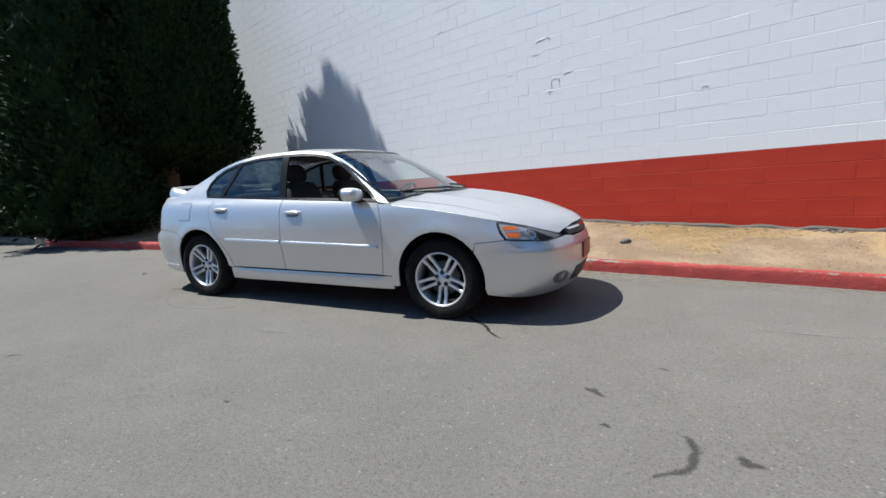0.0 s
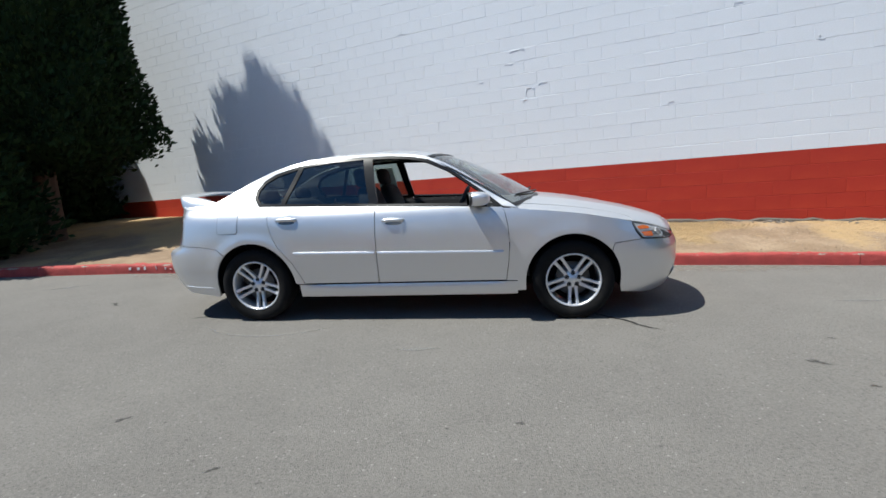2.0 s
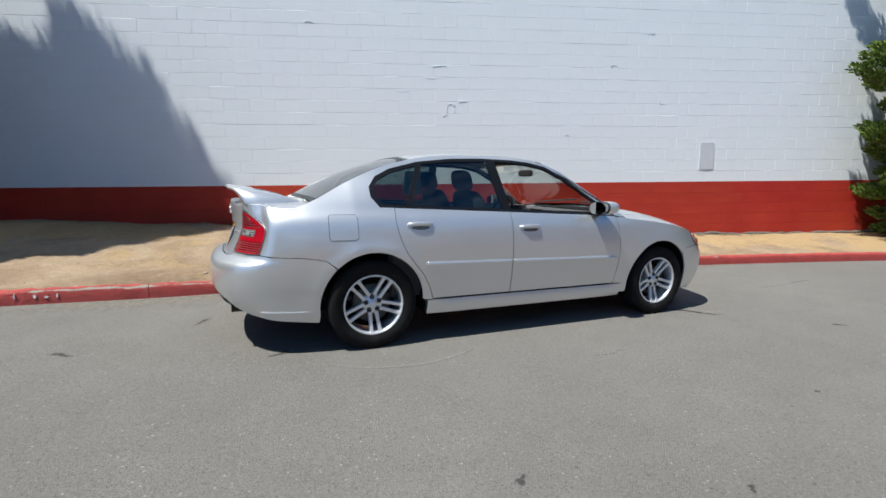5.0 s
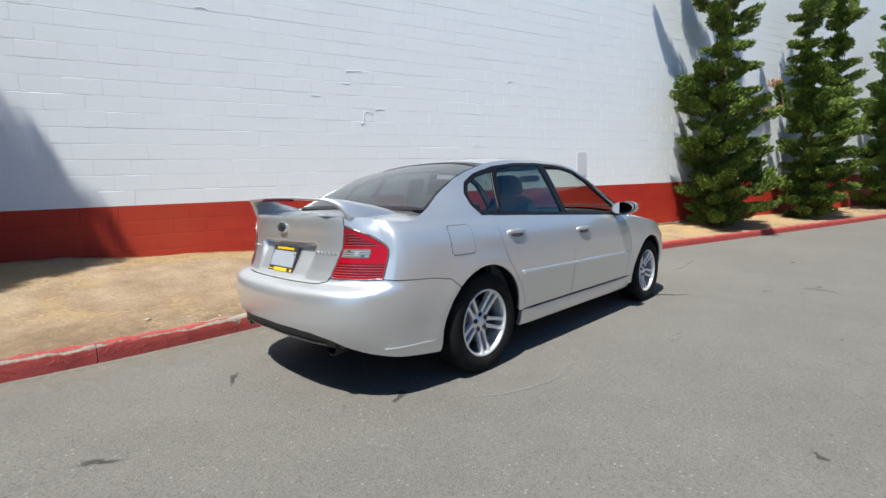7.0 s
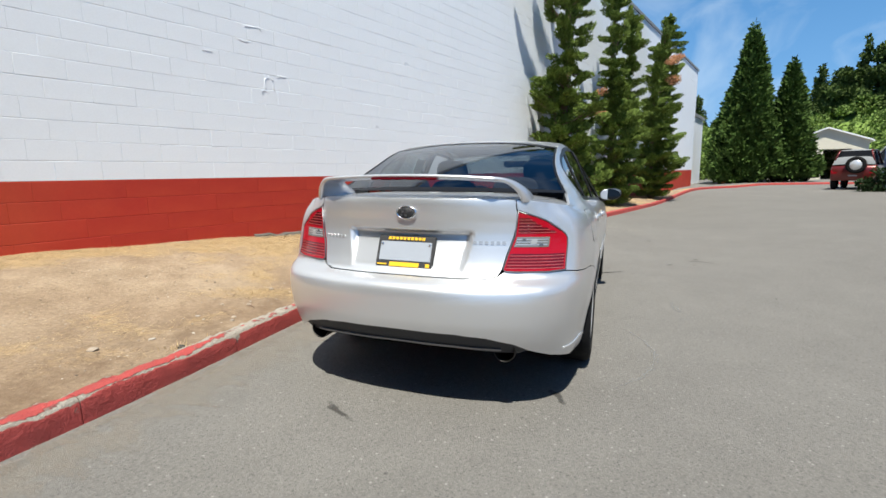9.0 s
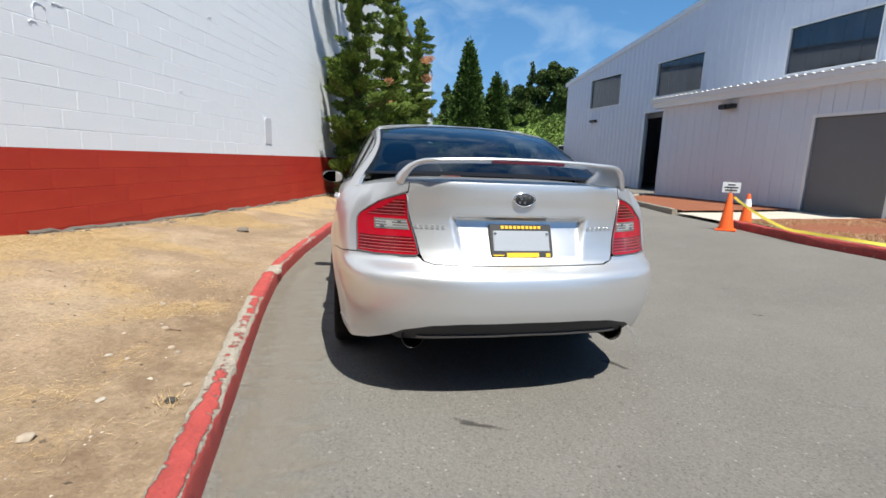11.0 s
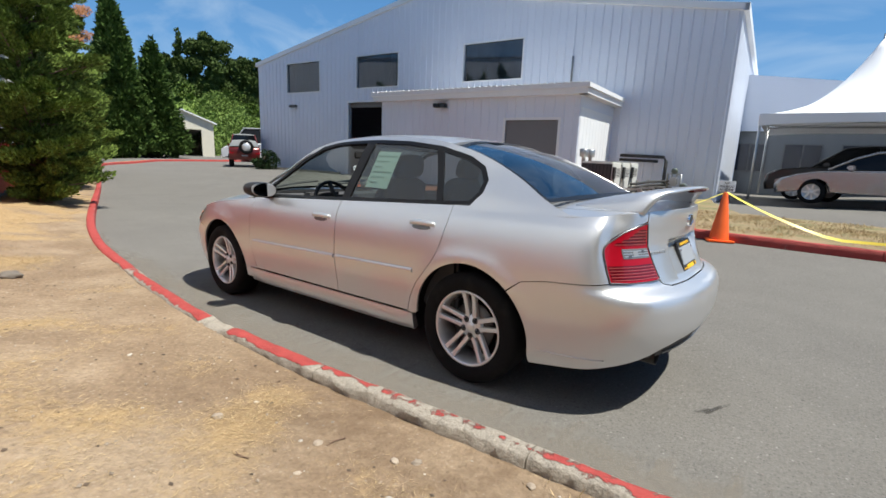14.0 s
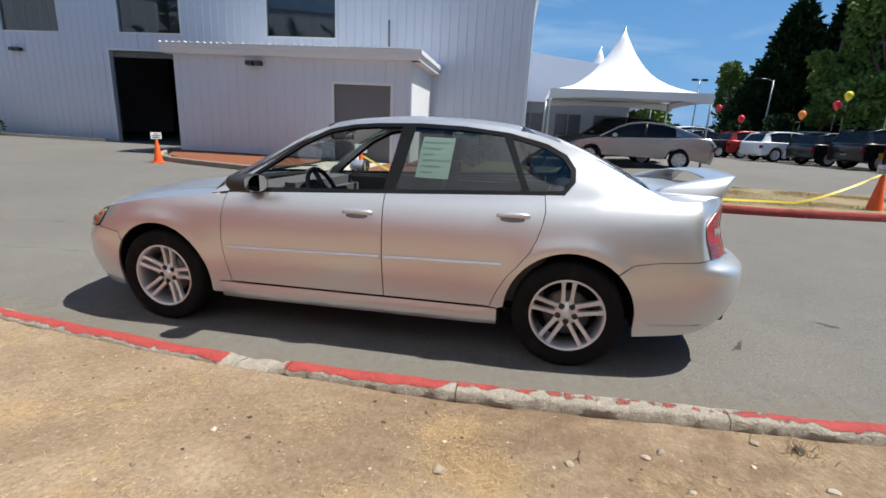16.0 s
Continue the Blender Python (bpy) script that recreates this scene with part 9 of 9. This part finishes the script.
    for cx in wheels:
        for sgn in (1, -1):
            wh = new("wheel")
            wh.parent = top
            wh.matrix_local = pose(cx, sgn * (w - 0.10), wr, -90 * sgn)
            bm = bmesh.new()
            lathe(bm, [(wr * 0.66, 0.10), (wr * 0.9, 0.105), (wr * 0.99, 0.07), (wr, 0), (wr * 0.99, -0.07), (wr * 0.9, -0.105), (wr * 0.66, -0.1)], 32)
            part("tyre", bm, RUBBER, wh)
            bm = bmesh.new()
            lathe(bm, [(wr * 0.67, 0.095), (wr * 0.63, 0.09), (wr * 0.61, 0.04), (wr * 0.2, 0.02)], 32)
            for k in range(7):
                b2 = bmesh.new()
                box(b2, 0.03, wr * 0.63, -0.022, 0.022, 0.05, 0.085, bevel=0.008)
                join(bm, b2, pose(0, 0, 0, 0, 0, 360 * k / 7))
            lathe(bm, [(0, 0.09), (0.05, 0.088), (0.06, 0.05)], 16)
            part("rim", bm, ALLOY, wh)
    return top


SEDAN_UP = [(-2.40, 0.45), (-2.42, 0.85), (-2.25, 1.04), (-1.85, 1.06), (-1.2, 1.02), (0.95, 0.94), (1.4, 0.90), (1.9, 0.80), (2.25, 0.66), (2.38, 0.48)]
SEDAN_CAB = [(-2.0, 1.05), (-1.35, 1.30), (-0.8, 1.44), (-0.2, 1.475), (0.2, 1.43), (0.6, 1.28), (1.15, 0.95)]
SUV_UP = [(-2.25, 0.45), (-2.28, 1.0), (-2.22, 1.15), (-1.5, 1.16), (0.9, 1.10), (1.4, 1.06), (2.0, 0.96), (2.22, 0.8), (2.26, 0.5)]
CROSS_UP = [(-2.1, 0.45), (-2.14, 0.9), (-2.05, 1.02), (-1.4, 1.03), (0.8, 0.98), (1.3, 0.94), (1.85, 0.85), (2.06, 0.7), (2.1, 0.48)]
CROSS_CAB = [(-2.02, 1.01), (-1.75, 1.40), (-1.2, 1.52), (-0.4, 1.54), (0.2, 1.48), (0.95, 0.97)]
SUV_CAB = [(-2.18, 1.14), (-2.0, 1.62), (-1.4, 1.74), (-0.4, 1.76), (0.2, 1.70), (1.0, 1.10)]
GREYSILVER = plain("grey-silver car paint", (0.33, 0.335, 0.35), 0.24, metal=0.75, coat=1.0)
BLACKP = paint("black car paint", (0.012, 0.012, 0.014))
WHITEP = paint("white car paint", (0.84, 0.85, 0.86), 0.0)
REDP = paint("red car paint", (0.38, 0.02, 0.018))
DARKREDP = paint("dark red car paint", (0.13, 0.015, 0.014))
BLUEP = paint("dark blue car paint", (0.03, 0.05, 0.10))
GREENP = paint("lime car paint", (0.25, 0.42, 0.04))
vehicle(-4.25, -14.55, -14, SEDAN_UP, SEDAN_CAB, (-1.42, 1.43), 0.92, GREYSILVER, "grey-silver sedan parked in front of the marquee", "car", zoff=0.02)
vehicle(-3.6, -17.6, -4, SUV_UP, SUV_CAB, (-1.35, 1.4), 0.95, BLACKP, "black estate car parked under the marquee", "car", low=0.28)
vehicle(-13.9, -25.6, 192, CROSS_UP, CROSS_CAB, (-1.25, 1.3), 0.88, WHITEP, "white four-wheel-drive parked in the row", "car", low=0.3, wr=0.37)
vehicle(-13.3, -28.4, 192, CROSS_UP, CROSS_CAB, (-1.25, 1.3), 0.88, REDP, "red four-wheel-drive parked in the row", "car", low=0.3, wr=0.36)
vehicle(-15.3, -23.5, 192, CROSS_UP, CROSS_CAB, (-1.25, 1.3), 0.90, BLACKP, "black four-wheel-drive parked in the row", "car", low=0.3, wr=0.37)
vehicle(-16.3, -21.5, 192, SUV_UP, SUV_CAB, (-1.35, 1.4), 0.95, BLACKP, "black four-wheel-drive with a yellow side stripe", "car", low=0.34, wr=0.4, cladding=YELLOW)
vehicle(-17.2, -19.2, 192, SUV_UP, SUV_CAB, (-1.35, 1.4), 0.97, BLACKP, "black four-wheel-drive at the end of the row", "car", low=0.34, wr=0.4)
for i, (x, y, p_, t_) in enumerate(((-9.4, -27.5, BLACKP, 20), (-9.9, -32.2, WHITEP, 15), (-14.5, -33, GREYSILVER, 60), (-17, -30, BLACKP, 60), (-20.5, -27, WHITEP, 60), (-20, -38, REDP, 50), (-16, -40, GREYSILVER, 50), (-23, -34, BLUEP, 55), (-25, -29, BLACKP, 55), (-10, -40, GREENP, 10), (-8.5, -44, BLACKP, 10), (-13, -45, WHITEP, 10), (-18, -46, DARKREDP, 40), (-26, -24, GREYSILVER, 60), (-21, -21, BLACKP, 60))):
    suv = i % 2
    vehicle(x, y, t_, SUV_UP if suv else SEDAN_UP, SUV_CAB if suv else SEDAN_CAB, (-1.38, 1.4), 0.93, p_, "parked car in the crowded lot", "car", wr=0.35 if suv else 0.33)

# red open-backed off-roader by the hall
jeep = vehicle(23.8, -11.9, -29, [(-1.75, 0.5), (-1.78, 0.95), (-1.7, 1.12), (-0.6, 1.12), (0.5, 1.12), (0.7, 1.14), (1.7, 1.08), (1.85, 1.0), (1.88, 0.55)],
               [(-1.68, 1.12), (-1.62, 1.76), (-0.5, 1.80), (0.3, 1.78), (0.55, 1.14)], (-1.15, 1.2), 0.80, DARKREDP, "red boxy off-roader with a spare wheel on the back", "car", low=0.42, wr=0.40, roof_mat=GREY_WALL)
bm = bmesh.new()
lathe(bm, [(0.05, 0.1), (0.22, 0.1), (0.24, 0.12), (0.36, 0.12), (0.38, 0.06), (0.36, 0), (0.05, 0)], 32, pose(-1.80, -0.1, 1.12, 0, -90, 0))
part("spare_wheel", bm, RUBBER, jeep)
bm = bmesh.new()
lathe(bm, [(0.0, 0.135), (0.2, 0.13), (0.22, 0.11)], 32, pose(-1.80, -0.1, 1.12, 0, -90, 0))
part("spare_rim", bm, ALLOY, jeep)
vehicle(31.5, -17.2, 30, [(-2.4, 0.5), (-2.42, 1.3), (-2.3, 1.5), (1.2, 1.3), (2.1, 1.1), (2.4, 0.9), (2.42, 0.5)], [(-2.35, 1.4), (-2.3, 2.5), (0.6, 2.5), (1.5, 1.25)], (-1.5, 1.5), 0.95, WHITEP, "white van behind the hall's corner", "van", wr=0.36)
vehicle(41.5, -13.8, 20, SEDAN_UP, SEDAN_CAB, (-1.4, 1.4), 0.9, GREYSILVER, "car parked under the arborvitae", "car")


# ---- balloons and lamp posts of the lot ----
def balloon(x, y, z, material, label, zg):
    top = tagged(new("balloon"), label, "balloon", "balloons over the lot")
    top.location = (x, y, z)
    bm = bmesh.new()
    lathe(bm, [(0.0, 0.23), (0.09, 0.215), (0.17, 0.14), (0.20, 0.03), (0.18, -0.07), (0.10, -0.2), (0.03, -0.26), (0.02, -0.29), (0, -0.29)], 20)
    part("skin", bm, material, top)
    bm = bmesh.new()
    tube(bm, [(0, 0, -0.28), (0.04, 0.02, -1.0), (0.0, 0.0, zg - z)], 0.003, 5)
    part("string", bm, SIGN_WHITE, top)


RED_BALLOON = plain("red balloon rubber", (0.75, 0.03, 0.04), 0.25)
ORANGE_BALLOON = plain("orange balloon rubber", (0.85, 0.25, 0.04), 0.25)
YELLOW_BALLOON = plain("yellow balloon rubber", (0.85, 0.72, 0.04), 0.25)
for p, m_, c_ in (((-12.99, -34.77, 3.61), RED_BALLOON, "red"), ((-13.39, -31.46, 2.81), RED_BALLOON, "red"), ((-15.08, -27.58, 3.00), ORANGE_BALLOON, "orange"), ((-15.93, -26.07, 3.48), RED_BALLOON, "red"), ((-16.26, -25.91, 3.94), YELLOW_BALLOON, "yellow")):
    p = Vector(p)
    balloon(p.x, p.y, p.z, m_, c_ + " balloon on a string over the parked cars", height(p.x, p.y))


def lamp_post(x, y, h, arms, label):
    top = tagged(new("lamp_post"), label, "lamp post")
    top.location = (x, y, height(x, y) - 0.05)
    bm = bmesh.new()
    tube(bm, [(0, 0, 0), (0, 0, h)], [0.09, 0.06], 8)
    part("pole", bm, STEEL, top)
    for a, L_ in arms:
        bm = bmesh.new()
        c, s = math.cos(radians(a)), math.sin(radians(a))
        tube(bm, [(0, 0, h - 0.1), (c * L_ * 0.5, s * L_ * 0.5, h + 0.1), (c * L_, s * L_, h + 0.08)], 0.04, 6)
        part("arm", bm, STEEL, top)
        bm = bmesh.new()
        box(bm, -0.3, 0.35, -0.17, 0.17, -0.08, 0.14, bevel=0.04)
        ob = part("lamp_head", bm, PLASTIC, top)
        ob.matrix_local = pose(c * L_, s * L_, h + 0.05, 0, 0, a)


lamp_post(-17.4, -57.0, 7.4, ((10, 0.5), (190, 0.5)), "dark twin-headed lamp post over the lot")
lamp_post(-30.5, -47.0, 9.6, ((20, 2.6),), "street lamp with a curved arm before the trees")
lamp_post(-26.0, -60.0, 8.0, ((20, 2.0),), "street lamp with a curved arm before the trees")


# faded marks on the kerb's face
KERB_MARKS = tagged(new("kerb_marks"), "illegible faded white paint marks on the red kerb", "paint marks")
for i, (x, w, h) in enumerate(((-4.40, 0.035, 0.035), (-4.27, 0.04, 0.03), (-4.17, 0.035, 0.04), (-4.0, 0.008, 0.05), (-3.86, 0.02, 0.03), (-3.78, 0.03, 0.012), (-3.70, 0.012, 0.035))):
    p_ = min(KERB, key=lambda q: abs(q.x - x))
    zb = height(p_.x, p_.y)
    bm = bmesh.new()
    box(bm, x - w / 2, x + w / 2, p_.y - 0.007, p_.y + 0.02, zb + 0.055, zb + 0.055 + h, bevel=0.003)
    part("mark_bar", bm, SIGN_WHITE, KERB_MARKS)

CHIP = mat("pale chip of concrete", (0.36, 0.32, 0.27), 0.9, var=0.2, scale=20)
for i, (x, y, r) in enumerate(((-1.71, 1.96, 0.030), (-1.75, 1.86, 0.022), (-1.26, 1.87, 0.016), (-2.24, 1.76, 0.035), (-0.6, 2.05, 0.014), (-2.9, 2.1, 0.02))):
    rock("chip", x, y, r * 0.6, 50 + i, CHIP, "pale flat chip of concrete on the dirt", 0.35)

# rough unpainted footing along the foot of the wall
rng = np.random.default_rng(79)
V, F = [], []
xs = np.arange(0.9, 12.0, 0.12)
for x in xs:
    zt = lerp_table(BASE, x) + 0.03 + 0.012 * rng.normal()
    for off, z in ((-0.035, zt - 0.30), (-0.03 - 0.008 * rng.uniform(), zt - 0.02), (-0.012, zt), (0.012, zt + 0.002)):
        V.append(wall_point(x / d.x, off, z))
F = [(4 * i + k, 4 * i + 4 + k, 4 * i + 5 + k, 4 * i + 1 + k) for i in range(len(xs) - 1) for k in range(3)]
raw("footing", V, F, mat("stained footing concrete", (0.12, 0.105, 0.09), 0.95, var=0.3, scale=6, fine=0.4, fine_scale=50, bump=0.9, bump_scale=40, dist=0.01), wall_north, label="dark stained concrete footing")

# ---- the blocks of the wall, laid last ----
def block_mesh(name, w, h, material, top, left, low=0.002, right=0.0015, p=0.004):
    """One block's face; the tooled joint slopes off its upper and one upright edge."""
    x, z = w / 2, h / 2
    v = [(-x, 0, -z), (x, 0, -z), (x, 0, z), (-x, 0, z), (-x + left, -p, -z + low), (x - right, -p, -z + low), (x - right, -p, z - top), (-x + left, -p, z - top)]
    f = [(4, 5, 6, 7), (0, 1, 5, 4), (1, 2, 6, 5), (2, 3, 7, 6), (3, 0, 4, 7)]
    me = bpy.data.meshes.new(name)
    me.from_pydata(v, [], f)
    me.materials.append(material)
    return me


BW, BH = 0.406, 0.2005
# paint fills some of the joints, so that they show more or less
WHITE_ME = [block_mesh("block", BW, BH - 0.001, WHITE_BLOCK, t_, l_) for t_, l_ in ((0.0085, 0.007), (0.0085, 0.0012), (0.0045, 0.006), (0.0065, 0.0035), (0.003, 0.001))]
RED_ME = [block_mesh("block", BW * n, BH - 0.001, RED_BLOCK, t_, l_) for n, t_, l_ in ((1, 0.0075, 0.002), (2, 0.0085, 0.0008), (2, 0.0065, 0.0008))]
turn_z = math.degrees(math.atan2(d.y, d.x))
rest_w, rest_r = ([], []), ([], [])
rnd = random.Random(91)
rows_down = int((RED_TOP + 0.6) / BH) + 1
for k in range(-rows_down, int((WALL_TOP - RED_TOP) / BH)):
    zc = RED_TOP + (k + 0.5) * BH
    s = S0 + (BW / 2 if k % 2 else 0)
    while s < S1 - BW * 2:
        if k >= 0:
            worn = noise.noise(Vector((s * 0.45, k * 0.35, 3.0))) - 0.16 * smoothstep(3.0, 0.5, s)
            i = rnd.choice((0, 0, 2, 3)) if worn > -0.05 else rnd.choice((0, 1, 1, 2, 4, 4))
            n = 1
        else:
            i = rnd.choice((0, 1, 1, 2))
            n = (1, 2, 2)[i]
        me = WHITE_ME[i] if k >= 0 else RED_ME[i]
        mid = s + BW * n / 2
        px = mid * d.x
        proud = rnd.uniform(-0.0018, 0.0) if k >= 0 else rnd.uniform(-0.0008, 0.0)
        if zc > lerp_table(BASE, px) - 0.25:
            M = pose(*wall_point(mid, 0.008 - proud, zc), 0, rnd.uniform(-0.12, 0.12) if k >= 0 else 0, turn_z)
            if -0.6 < px < 6.3 and zc < 3.6:
                ob = new("block", me)
                ob.parent = wall_north
                ob.matrix_local = M
            else:
                V, F = rest_w if k >= 0 else rest_r
                b0 = len(V)
                V.extend(tuple(M @ v.co) for v in me.vertices)
                F.extend(tuple(b0 + q for q in p.vertices) for p in me.polygons)
        s += BW * n
tagged(raw("upper_blocks", *rest_w, WHITE_BLOCK, wall_north), kind="stuff")
tagged(raw("base_blocks", *rest_r, RED_BLOCK, wall_north), kind="stuff")
